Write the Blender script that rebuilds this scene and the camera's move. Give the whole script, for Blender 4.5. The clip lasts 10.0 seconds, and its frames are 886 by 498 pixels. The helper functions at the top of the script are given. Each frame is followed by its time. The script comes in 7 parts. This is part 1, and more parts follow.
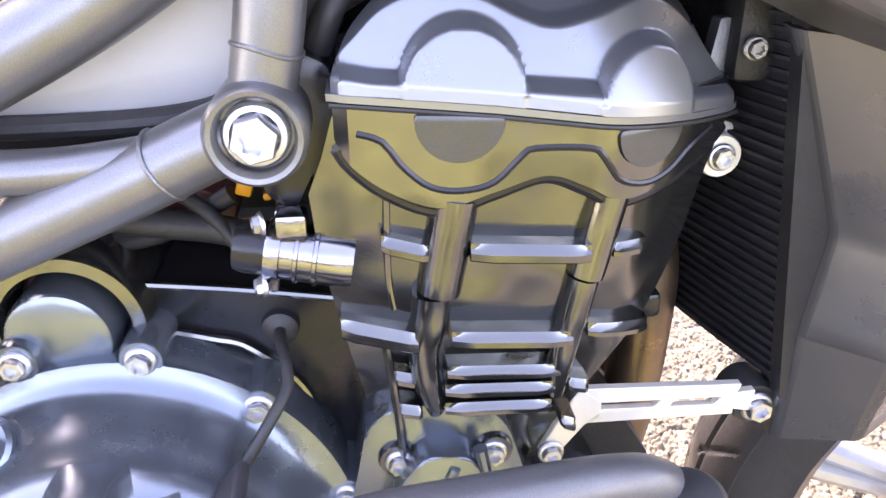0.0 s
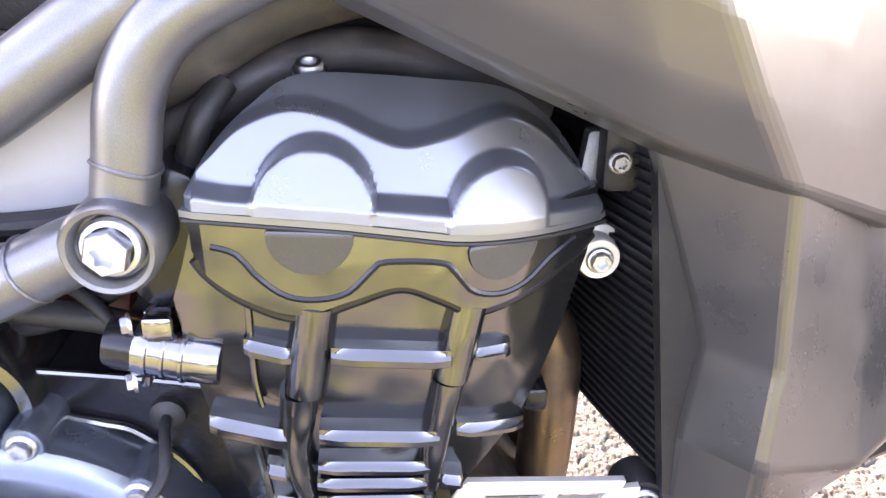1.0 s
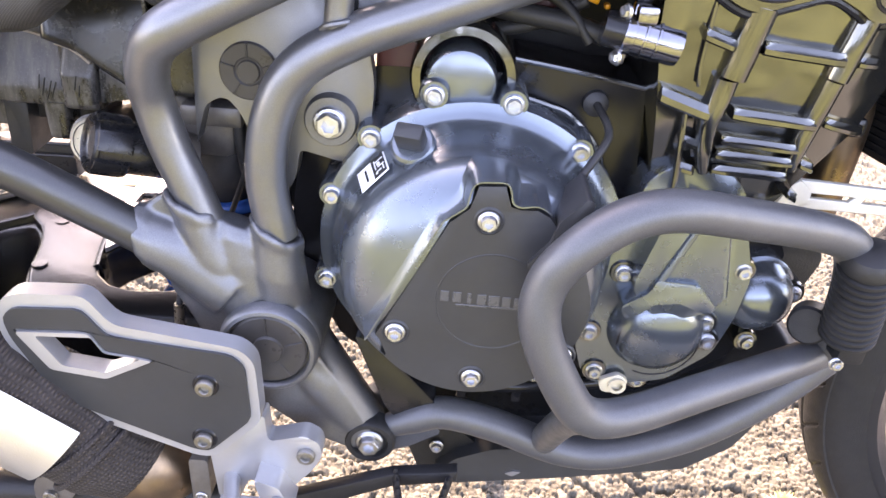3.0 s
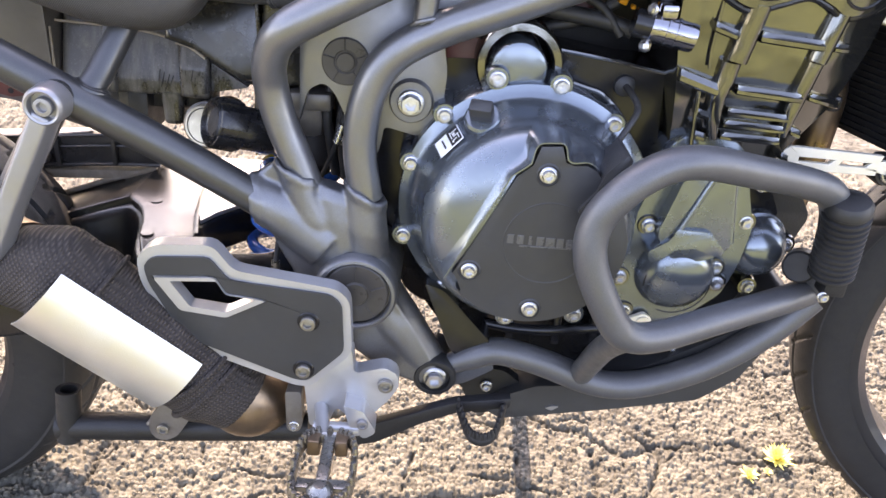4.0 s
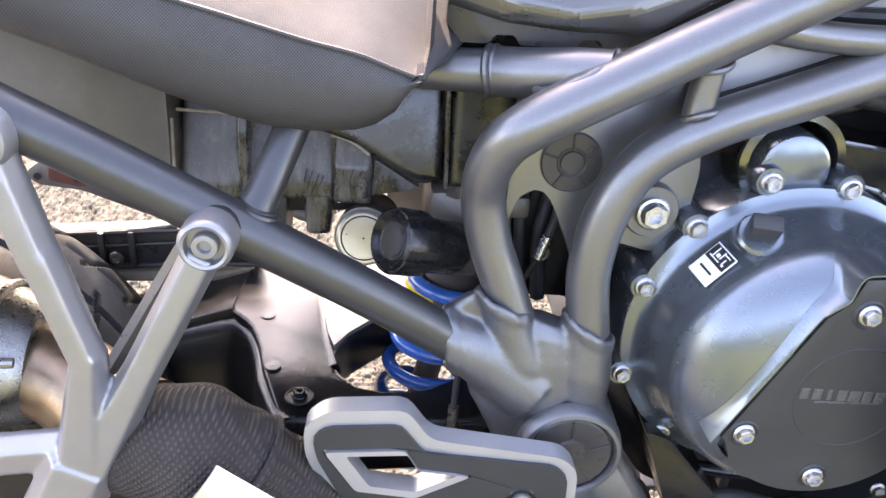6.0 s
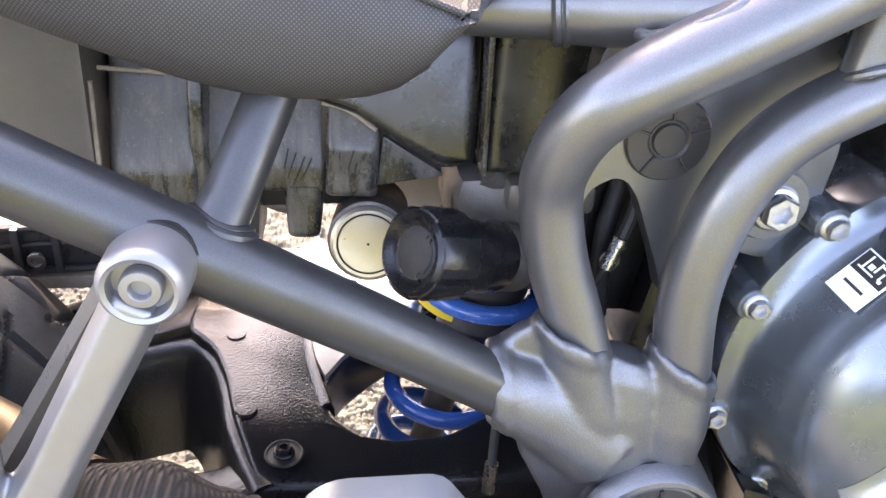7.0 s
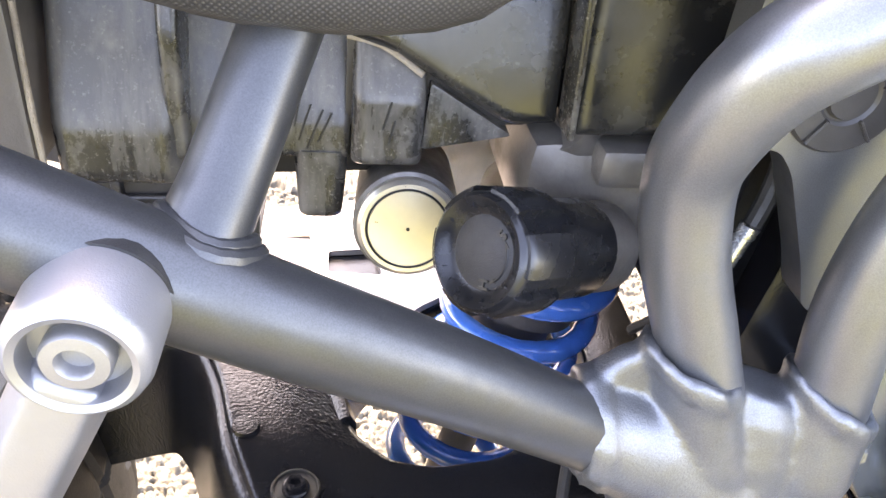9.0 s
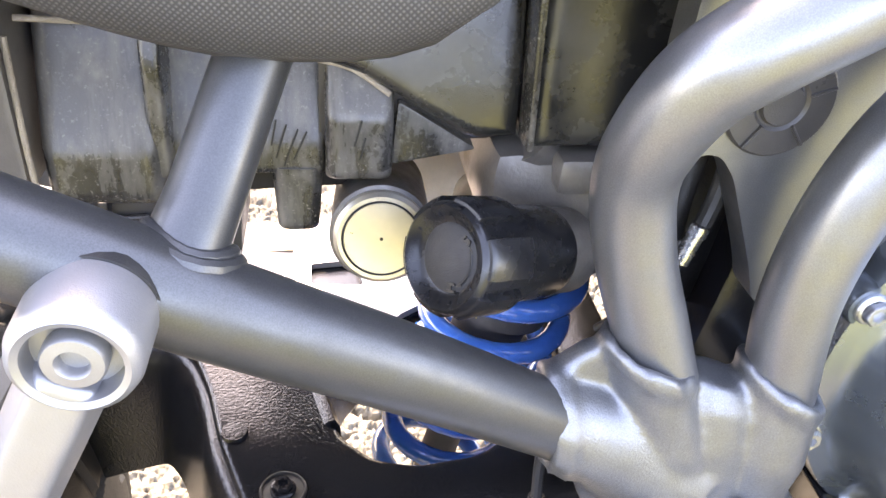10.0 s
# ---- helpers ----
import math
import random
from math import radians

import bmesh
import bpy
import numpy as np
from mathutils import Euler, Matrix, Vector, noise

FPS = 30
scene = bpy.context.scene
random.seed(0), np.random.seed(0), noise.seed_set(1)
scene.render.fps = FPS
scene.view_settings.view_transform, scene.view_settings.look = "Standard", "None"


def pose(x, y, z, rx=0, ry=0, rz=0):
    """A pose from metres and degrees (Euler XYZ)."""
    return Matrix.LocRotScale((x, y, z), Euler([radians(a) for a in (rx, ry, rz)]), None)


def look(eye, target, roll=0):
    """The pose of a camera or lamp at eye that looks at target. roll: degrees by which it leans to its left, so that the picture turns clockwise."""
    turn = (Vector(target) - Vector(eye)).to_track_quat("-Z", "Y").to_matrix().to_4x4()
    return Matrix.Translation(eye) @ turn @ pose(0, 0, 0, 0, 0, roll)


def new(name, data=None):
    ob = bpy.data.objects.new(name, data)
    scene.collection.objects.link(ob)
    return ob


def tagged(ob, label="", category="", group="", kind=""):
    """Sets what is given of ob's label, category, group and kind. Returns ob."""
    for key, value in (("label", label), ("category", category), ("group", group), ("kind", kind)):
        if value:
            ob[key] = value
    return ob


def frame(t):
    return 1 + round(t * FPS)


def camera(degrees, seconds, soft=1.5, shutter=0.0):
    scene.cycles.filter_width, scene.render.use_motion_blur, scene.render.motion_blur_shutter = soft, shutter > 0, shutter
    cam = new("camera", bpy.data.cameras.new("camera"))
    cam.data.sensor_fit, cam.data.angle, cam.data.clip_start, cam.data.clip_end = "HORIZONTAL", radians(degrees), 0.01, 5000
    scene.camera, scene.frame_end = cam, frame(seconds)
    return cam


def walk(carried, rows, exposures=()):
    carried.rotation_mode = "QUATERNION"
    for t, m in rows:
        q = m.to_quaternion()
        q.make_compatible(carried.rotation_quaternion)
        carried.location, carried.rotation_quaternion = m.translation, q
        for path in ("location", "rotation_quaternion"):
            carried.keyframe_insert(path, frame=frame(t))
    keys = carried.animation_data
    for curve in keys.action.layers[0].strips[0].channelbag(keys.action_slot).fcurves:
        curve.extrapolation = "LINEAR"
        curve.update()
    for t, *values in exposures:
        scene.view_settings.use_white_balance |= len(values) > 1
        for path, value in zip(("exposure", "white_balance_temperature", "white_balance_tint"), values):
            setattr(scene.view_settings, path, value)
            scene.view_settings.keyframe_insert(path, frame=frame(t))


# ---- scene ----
# ---- camera and walk ----
# The motorcycle rests on its side stand: its own upright frame leans 9.7 degrees away from the camera.
BIKE = pose(0, 0, 0, -9.7, 0, 0)
cam = camera(59.7, 10.0)
PATH = [
    (0, (0.097, -0.478, 0.861), (0.279, 1.316, -0.005), -0.5),
    (0.5, (0.145, -0.474, 0.892), (0.297, 1.364, 0.12), -0.6),
    (1, (0.167, -0.483, 0.895), (0.309, 1.354, 0.115), 0.4),
    (1.5, (0.14, -0.497, 0.851), (0.26, 1.294, -0.031), 1.9),
    (2, (0.07, -0.525, 0.842), (0.093, 1.224, -0.128), 2.9),
    (2.5, (-0.025, -0.587, 0.838), (-0.052, 1.153, -0.149), 3.9),
    (2.7, (-0.048, -0.616, 0.833), (-0.058, 1.123, -0.156), 4.3),
    (3.8, (-0.098, -0.837, 0.842), (-0.051, 0.931, -0.091), 4.7),
    (4, (-0.132, -0.825, 0.835), (-0.071, 0.947, -0.092), 4.6),
    (4.5, (-0.243, -0.765, 0.828), (-0.143, 1.01, -0.087), 4.6),
    (5, (-0.313, -0.688, 0.84), (-0.18, 1.09, -0.066), 4.9),
    (5.2, (-0.319, -0.66, 0.856), (-0.186, 1.111, -0.063), 4.8),
    (6.3, (-0.344, -0.618, 0.818), (-0.196, 1.183, -0.04), 4.1),
    (6.5, (-0.362, -0.579, 0.818), (-0.174, 1.184, -0.107), 4.7),
    (7, (-0.361, -0.48, 0.782), (-0.115, 1.258, -0.176), 5.1),
    (7.5, (-0.363, -0.407, 0.759), (-0.089, 1.277, -0.286), 5.5),
    (8, (-0.365, -0.389, 0.745), (-0.086, 1.262, -0.349), 6.1),
    (8.5, (-0.364, -0.376, 0.745), (-0.091, 1.26, -0.373), 6.3),
    (9, (-0.379, -0.368, 0.749), (-0.104, 1.265, -0.373), 6.3),
    (9.5, (-0.387, -0.379, 0.744), (-0.113, 1.258, -0.372), 5.8),
    (10, (-0.374, -0.387, 0.759), (-0.073, 1.261, -0.333), 5.0),
]
EXPOSURES = [(0, 4.06, 8800, 36), (1, 4.17, 8650, 37), (2, 4.18, 9000, 33), (2.7, 3.96, 8900, 34), (3.8, 3.34, 8750, 29), (5.2, 3.41, 8400, 28), (6.5, 3.62, 8500, 27), (7.0, 3.80, 8700, 27), (7.5, 4.2, 8950, 27), (10, 4.47, 9050, 27)]
walk(cam, [(t, BIKE @ look(eye, target, roll)) for t, eye, target, roll in PATH], EXPOSURES)

# ---- world and sun ----
SUN_EL, SUN_AZ = radians(44), radians(-18)
SUN_DIR = Vector((math.sin(SUN_AZ) * math.cos(SUN_EL), math.cos(SUN_AZ) * math.cos(SUN_EL), math.sin(SUN_EL)))
world = bpy.data.worlds.new("sky")
scene.world = world
world.use_nodes = True
wn = world.node_tree.nodes
sky = wn.new("ShaderNodeTexSky")
sky.sky_type, sky.sun_disc = "NISHITA", False
sky.sun_elevation, sky.sun_rotation = SUN_EL, SUN_AZ
sky.air_density, sky.dust_density, sky.ozone_density = 0.9, 1.0, 1.0
world.node_tree.links.new(sky.outputs[0], wn["Background"].inputs[0])
wn["Background"].inputs[1].default_value = 0.15
sun = new("sun", bpy.data.lights.new("sun", "SUN"))
sun.data.energy, sun.data.angle, sun.data.color = 2.0, radians(0.5), (1.0, 0.95, 0.86)
sun.matrix_basis = look(SUN_DIR * 20, (0, 0, 0))


# ---- materials ----
def mat(name, col, rough=0.5, metal=0.0, var=0.12, vs=25.0, bump=0.0, bs=500.0, coat=0.0, rv=0.08, dust=None, dscale=18.0, damt=0.5, cut=0.5, ior=1.5, wave=None, grain=None):
    """A surface with two scales of colour variation, uneven gloss, fine relief and optional dust in patches."""
    m = bpy.data.materials.new(name)
    m.use_nodes = True
    n, k = m.node_tree.nodes, m.node_tree.links
    b = n["Principled BSDF"]
    tc = n.new("ShaderNodeTexCoord")

    def noise_tex(scale, detail=5.0, rough_=0.6):
        t = n.new("ShaderNodeTexNoise")
        t.inputs["Scale"].default_value, t.inputs["Detail"].default_value, t.inputs["Roughness"].default_value = scale, detail, rough_
        k.new(tc.outputs["Object"], t.inputs["Vector"])
        return t

    def remap(sock, a, c, lo=0.3, hi=0.7):
        r = n.new("ShaderNodeMapRange")
        r.inputs[1].default_value, r.inputs[2].default_value, r.inputs[3].default_value, r.inputs[4].default_value = lo, hi, a, c
        k.new(sock, r.inputs[0])
        return r.outputs[0]

    def mix(fac, a, c):
        x = n.new("ShaderNodeMix")
        x.data_type = "RGBA"
        k.new(fac, x.inputs[0])
        for s, v in ((6, a), (7, c)):
            if isinstance(v, tuple):
                x.inputs[s].default_value = (*v, 1)
            else:
                k.new(v, x.inputs[s])
        return x.outputs[2]

    big, fine = noise_tex(vs), noise_tex(vs * 9)
    c0 = mix(remap(big.outputs[0], 0, 1), tuple(v * (1 - var) for v in col), tuple(min(1, v * (1 + var)) for v in col))
    c1 = mix(remap(fine.outputs[0], 0, 0.5), c0, tuple(v * (1 - var) for v in col))
    if grain:
        g = remap(noise_tex(grain[0], 2.0, 0.7).outputs[0], 1 - grain[1], 1 + grain[1], 0.32, 0.68)
        gm = n.new("ShaderNodeMix")
        gm.data_type, gm.blend_type = "RGBA", "MULTIPLY"
        gm.inputs[0].default_value = 1.0
        k.new(c1, gm.inputs[6]), k.new(g, gm.inputs[7])
        c1 = gm.outputs[2]
    rsock = remap(noise_tex(vs * 3).outputs[0], max(0.02, rough - rv), min(1, rough + rv))
    if dust:
        d = noise_tex(dscale, 8.0, 0.7)
        f = remap(d.outputs[0], 0, damt, cut, cut + 0.2)
        c1 = mix(f, c1, dust)
        add = n.new("ShaderNodeMath")
        add.use_clamp = True
        k.new(rsock, add.inputs[0])
        k.new(f, add.inputs[1])
        rsock = add.outputs[0]
    k.new(c1, b.inputs["Base Color"])
    k.new(rsock, b.inputs["Roughness"])
    b.inputs["Metallic"].default_value = metal
    b.inputs["IOR"].default_value = ior
    b.inputs["Coat Weight"].default_value = coat
    b.inputs["Coat Roughness"].default_value = 0.08
    if bump:
        bp = n.new("ShaderNodeBump")
        bp.inputs["Strength"].default_value, bp.inputs["Distance"].default_value = bump, min(0.001, 0.75 / bs)
        k.new(noise_tex(bs, 3.0).outputs[0], bp.inputs["Height"])
        k.new(bp.outputs[0], b.inputs["Normal"])
        if wave:
            bw = n.new("ShaderNodeBump")
            bw.inputs["Distance"].default_value = wave[1]
            k.new(noise_tex(wave[0], 1.0).outputs[0], bw.inputs["Height"])
            k.new(bw.outputs[0], bp.inputs["Normal"])
    return m


def woven(name, col, scale, rough=0.8, strength=0.6, both=True, rot=0.0, var=0.25):
    """Cloth or wrap: crossed ribs as relief, darker between the ribs."""
    m = mat(name, col, rough, 0, var, 20)
    n, k = m.node_tree.nodes, m.node_tree.links
    b = n["Principled BSDF"]
    tc = n.new("ShaderNodeTexCoord")
    mp = n.new("ShaderNodeMapping")
    mp.inputs["Rotation"].default_value = (0, rot, 0)
    k.new(tc.outputs["Object"], mp.inputs[0])
    hs = []
    for axis in ("X", "Z") if both else ("X",):
        w = n.new("ShaderNodeTexWave")
        w.wave_type, w.bands_direction = "BANDS", axis
        w.inputs["Scale"].default_value, w.inputs["Distortion"].default_value = scale, 0.6
        k.new(mp.outputs[0], w.inputs["Vector"])
        hs.append(w.outputs["Fac"])
    h = hs[0]
    if both:
        mx = n.new("ShaderNodeMath")
        mx.operation = "MULTIPLY"
        k.new(hs[0], mx.inputs[0]), k.new(hs[1], mx.inputs[1])
        h = mx.outputs[0]
    bp = n.new("ShaderNodeBump")
    bp.inputs["Strength"].default_value, bp.inputs["Distance"].default_value = strength, 0.002
    k.new(h, bp.inputs["Height"])
    k.new(bp.outputs[0], b.inputs["Normal"])
    # shading between the ribs is painted into the colour as well
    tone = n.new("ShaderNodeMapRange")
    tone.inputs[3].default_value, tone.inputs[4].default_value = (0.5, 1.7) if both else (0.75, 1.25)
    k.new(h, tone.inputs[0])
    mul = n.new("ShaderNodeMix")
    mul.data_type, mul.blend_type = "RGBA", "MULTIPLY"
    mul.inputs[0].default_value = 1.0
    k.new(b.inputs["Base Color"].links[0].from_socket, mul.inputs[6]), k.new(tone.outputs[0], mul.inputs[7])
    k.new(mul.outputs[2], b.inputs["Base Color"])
    return m


def streaked(name, col, dust):
    """Black plastic with dust caught in upright streaks and fine scuffs, painted lighter where it faces up."""
    m = mat(name, col, 0.22, 0, 0.2, 14, 0.25, 1500, ior=1.6, wave=(18, 0.003))
    n, k = m.node_tree.nodes, m.node_tree.links
    b = n["Principled BSDF"]
    tc = n.new("ShaderNodeTexCoord")
    fs = []
    for sx, sz, scale, lo, hi in ((5.0, 1.0, 16, 0.46, 0.68), (1.6, 1.0, 40, 0.50, 0.72), (1.0, 1.0, 620, 0.58, 0.76)):
        mp = n.new("ShaderNodeMapping")
        mp.inputs["Scale"].default_value = (sx, 1.0, sz)
        k.new(tc.outputs["Object"], mp.inputs[0])
        t = n.new("ShaderNodeTexNoise")
        t.inputs["Scale"].default_value, t.inputs["Detail"].default_value, t.inputs["Roughness"].default_value = scale, 8.0, 0.65
        k.new(mp.outputs[0], t.inputs["Vector"])
        r = n.new("ShaderNodeMapRange")
        r.inputs[1].default_value, r.inputs[2].default_value = lo, hi
        k.new(t.outputs[0], r.inputs[0])
        fs.append(r.outputs[0])
    a = n.new("ShaderNodeMath")
    a.operation = "MAXIMUM"
    k.new(fs[0], a.inputs[0]), k.new(fs[1], a.inputs[1])
    c = n.new("ShaderNodeMath")
    c.operation = "MULTIPLY_ADD"
    c.use_clamp = True
    c.inputs[1].default_value = 0.6
    k.new(a.outputs[0], c.inputs[0]), k.new(fs[2], c.inputs[2])
    # upward-facing parts are painted lighter with the dust tone
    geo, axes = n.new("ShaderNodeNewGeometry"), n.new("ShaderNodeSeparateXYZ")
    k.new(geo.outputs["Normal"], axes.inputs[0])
    up_tone = n.new("ShaderNodeMapRange")
    up_tone.inputs[1].default_value, up_tone.inputs[2].default_value, up_tone.inputs[3].default_value, up_tone.inputs[4].default_value = 0.2, 0.7, 0.0, 0.2
    k.new(axes.outputs[2], up_tone.inputs[0])
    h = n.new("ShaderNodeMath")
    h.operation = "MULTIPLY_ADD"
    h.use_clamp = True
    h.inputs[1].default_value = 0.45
    k.new(c.outputs[0], h.inputs[0]), k.new(up_tone.outputs[0], h.inputs[2])
    x = n.new("ShaderNodeMix")
    x.data_type = "RGBA"
    x.inputs[7].default_value = (*dust, 1)
    k.new(h.outputs[0], x.inputs[0]), k.new(b.inputs["Base Color"].links[0].from_socket, x.inputs[6])
    k.new(x.outputs[2], b.inputs["Base Color"])
    ro = n.new("ShaderNodeMath")
    ro.use_clamp = True
    k.new(b.inputs["Roughness"].links[0].from_socket, ro.inputs[0]), k.new(h.outputs[0], ro.inputs[1])
    k.new(ro.outputs[0], b.inputs["Roughness"])
    return m


FRAME = mat("frame_paint", (0.188, 0.190, 0.194), 0.36, 0.75, 0.06, 30, 0.0, 1500, grain=(2000, 0.13))
# frame paint again, dimmed in colour for the duller light on the subframe
FRAME_DIM = mat("dimmed_frame_paint", (0.082, 0.083, 0.084), 0.36, 0.68, 0.06, 30, 0.0, 1500, grain=(2000, 0.14))
CAST = mat("frame_casting_paint", (0.180, 0.184, 0.189), 0.38, 0.75, 0.08, 30, 0.35, 1000, grain=(1500, 0.15))
GUARD = mat("guard_powder_coat", (0.112, 0.114, 0.118), 0.42, 0.5, 0.08, 30, 0.12, 1800, grain=(1500, 0.15))
CLUTCH = mat("clutch_cover_paint", (0.185, 0.215, 0.24), 0.24, 0.8, 0.08, 10, 0.08, 1800)
ENGINE = mat("engine_black_paint", (0.168, 0.17, 0.163), 0.13, 0.95, 0.12, 14, 0.06, 900, wave=(20, 0.0055))
CASE = mat("crankcase_black", (0.012, 0.012, 0.013), 0.15, 0.0, 0.2, 20, 0.12, 900, ior=1.42, dust=(0.08, 0.072, 0.06), damt=0.12, cut=0.6)
VALVE = mat("valve_cover_paint", (0.235, 0.250, 0.270), 0.33, 0.78, 0.05, 10)
PLATE = mat("clutch_inset_plate", (0.038, 0.039, 0.04), 0.45, 0.2, 0.12, 15, 0.3, 1600, dust=(0.09, 0.085, 0.08), dscale=14, damt=0.25, cut=0.55)
PLASTIC = mat("black_plastic", (0.045, 0.042, 0.040), 0.32, 0, 0.15, 20, 0.2, 1400, dust=(0.15, 0.135, 0.12), dscale=9, damt=0.25, cut=0.5, ior=1.5)
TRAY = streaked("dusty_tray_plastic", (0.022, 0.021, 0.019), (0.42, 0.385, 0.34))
DUST = mat("dry_mud_edge", (0.30, 0.25, 0.19), 0.9, 0, 0.3, 60, 0.8, 600)
TAN = mat("sunlit_dusty_plastic", (0.60, 0.50, 0.38), 0.7, 0, 0.15, 30, 0.3, 700)
KNOB = mat("knob_plastic", (0.013, 0.013, 0.014), 0.26, 0, 0.15, 30, 0.15, 2500, dust=(0.10, 0.09, 0.08), dscale=60, damt=0.15, cut=0.6)
BLACKP = mat("glossy_black_plastic", (0.014, 0.014, 0.0135), 0.2, 0, 0.2, 14, 0.12, 1500, ior=1.6, wave=(14, 0.004), dust=(0.20, 0.185, 0.15), dscale=22, damt=0.16, cut=0.45)
KFACE = mat("knob_face_plastic", (0.026, 0.026, 0.027), 0.6, 0, 0.3, 60, 0.5, 1500, dust=(0.09, 0.085, 0.08), dscale=120, damt=0.25, cut=0.5)
RUBBER = mat("rubber", (0.016, 0.016, 0.016), 0.5, 0, 0.2, 30, 0.3, 900, dust=(0.07, 0.065, 0.055), damt=0.2)
TYRE = mat("tyre_rubber", (0.013, 0.013, 0.013), 0.6, 0, 0.25, 25, 0.4, 700, dust=(0.05, 0.046, 0.04), dscale=14, damt=0.25, cut=0.55)
SWING = mat("swingarm_gloss_black", (0.010, 0.010, 0.0105), 0.11, 0, 0.2, 20, 0.38, 620, ior=1.42, rv=0.02)
TAILP = mat("scuffed_tail_plastic", (0.10, 0.092, 0.086), 0.36, 0, 0.18, 14, 0.2, 1200, dust=(0.22, 0.19, 0.16), dscale=9, damt=0.3)
SILVER = mat("cast_silver_paint", (0.305, 0.303, 0.308), 0.38, 0.7, 0.06, 14, 0.2, 1600)
HEEL = mat("heel_plate_paint", (0.44, 0.443, 0.45), 0.36, 0.6, 0.06, 14, 0.2, 1600)
ZINC = mat("zinc_bolt", (0.62, 0.635, 0.66), 0.25, 1.0, 0.2, 120, 0.25, 900)
STEEL = mat("dark_steel", (0.34, 0.33, 0.31), 0.3, 1.0, 0.2, 80, 0.3, 700)
CHROME = mat("chromed_clamp", (0.30, 0.30, 0.33), 0.16, 1.0, 0.08, 60)
HOSE = mat("dusty_hose_rubber", (0.05, 0.044, 0.041), 0.5, 0, 0.2, 30, 0.2, 900, dust=(0.16, 0.14, 0.12), dscale=40, damt=0.4)
SHIELD = mat("bare_aluminium_shield", (0.74, 0.72, 0.67), 0.42, 0.9, 0.08, 9, 0.2, 900, dust=(0.62, 0.47, 0.27), dscale=9, damt=0.45, cut=0.5)
BRASS = mat("anodised_gold", (0.66, 0.61, 0.52), 0.34, 0.85, 0.06, 40, 0.1, 2000)
ALLOY = mat("raw_alloy", (0.15, 0.138, 0.125), 0.4, 0.45, 0.25, 30, 0.2, 700, dust=(0.20, 0.16, 0.12), damt=0.5)
BLUE = mat("blue_spring_paint", (0.016, 0.125, 0.45), 0.22, 0.0, 0.15, 30, 0.1, 600, coat=0.6)
YELLOW = mat("yellow_plastic", (0.75, 0.52, 0.03), 0.4, 0, 0.1, 30)
ORANGE = mat("orange_connector", (0.85, 0.33, 0.01), 0.4, 0, 0.1, 30)
REDBROWN = mat("dark_red_plastic", (0.12, 0.035, 0.025), 0.45, 0, 0.2, 30)
COWL = mat("graphite_cowl", (0.150, 0.148, 0.143), 0.30, 0.8, 0.04, 8)
TANK = mat("tank_cowl_paint", (0.175, 0.170, 0.162), 0.33, 0.8, 0.04, 8)
PANEL = mat("grey_side_panel", (0.42, 0.42, 0.42), 0.45, 0.15, 0.06, 10, 0.2, 1500)
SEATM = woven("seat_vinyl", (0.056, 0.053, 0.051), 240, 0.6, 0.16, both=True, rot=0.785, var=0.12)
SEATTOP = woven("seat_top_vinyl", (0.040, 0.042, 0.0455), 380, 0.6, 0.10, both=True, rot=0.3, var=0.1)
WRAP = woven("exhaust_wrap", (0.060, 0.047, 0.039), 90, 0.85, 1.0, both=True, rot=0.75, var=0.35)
EXH = mat("burnt_exhaust_steel", (0.24, 0.17, 0.115), 0.32, 0.9, 0.25, 10, 0.2, 600, dust=(0.2, 0.14, 0.09), damt=0.4)
RIMB = mat("black_wheel_paint", (0.03, 0.03, 0.032), 0.35, 0.3, 0.15, 15, 0.2, 900)
RIMS = mat("silver_wheel_paint", (0.45, 0.45, 0.46), 0.35, 0.7, 0.1, 15, 0.2, 900)
RAD = mat("radiator_black", (0.011, 0.011, 0.012), 0.55, 0.1, 0.2, 30, 0.3, 700)
BRACK = mat("light_alloy_bracket", (0.78, 0.74, 0.63), 0.45, 0.45, 0.08, 25, 0.2, 900)
WHITE = mat("white_sticker", (0.75, 0.76, 0.77), 0.4, 0, 0.05, 50)
INK = mat("black_ink", (0.008, 0.008, 0.008), 0.5, 0, 0.1, 50)
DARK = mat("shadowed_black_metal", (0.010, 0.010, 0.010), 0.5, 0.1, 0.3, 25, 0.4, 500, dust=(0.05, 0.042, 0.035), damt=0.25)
# embossed marks are coloured paler than their plate
MARK = mat("pale_moulded_mark", (0.075, 0.075, 0.075), 0.3, 0, 0.1, 50)
THREAD = mat("seat_thread", (0.16, 0.155, 0.15), 0.7)
FLOWERY = mat("dandelion_petal", (0.88, 0.82, 0.30), 0.6, 0, 0.15, 90)


# ---- mesh helpers ----
def finish(name, bm, material, parent=None, label="", sharp=35):
    bmesh.ops.recalc_face_normals(bm, faces=bm.faces)
    me = bpy.data.meshes.new(name)
    bm.to_mesh(me)
    bm.free()
    me.polygons.foreach_set("use_smooth", [True] * len(me.polygons))
    me.set_sharp_from_angle(angle=radians(sharp))
    me.materials.append(material)
    ob = new(name, me)
    if parent:
        ob.parent = parent
    return tagged(ob, label)


part = finish


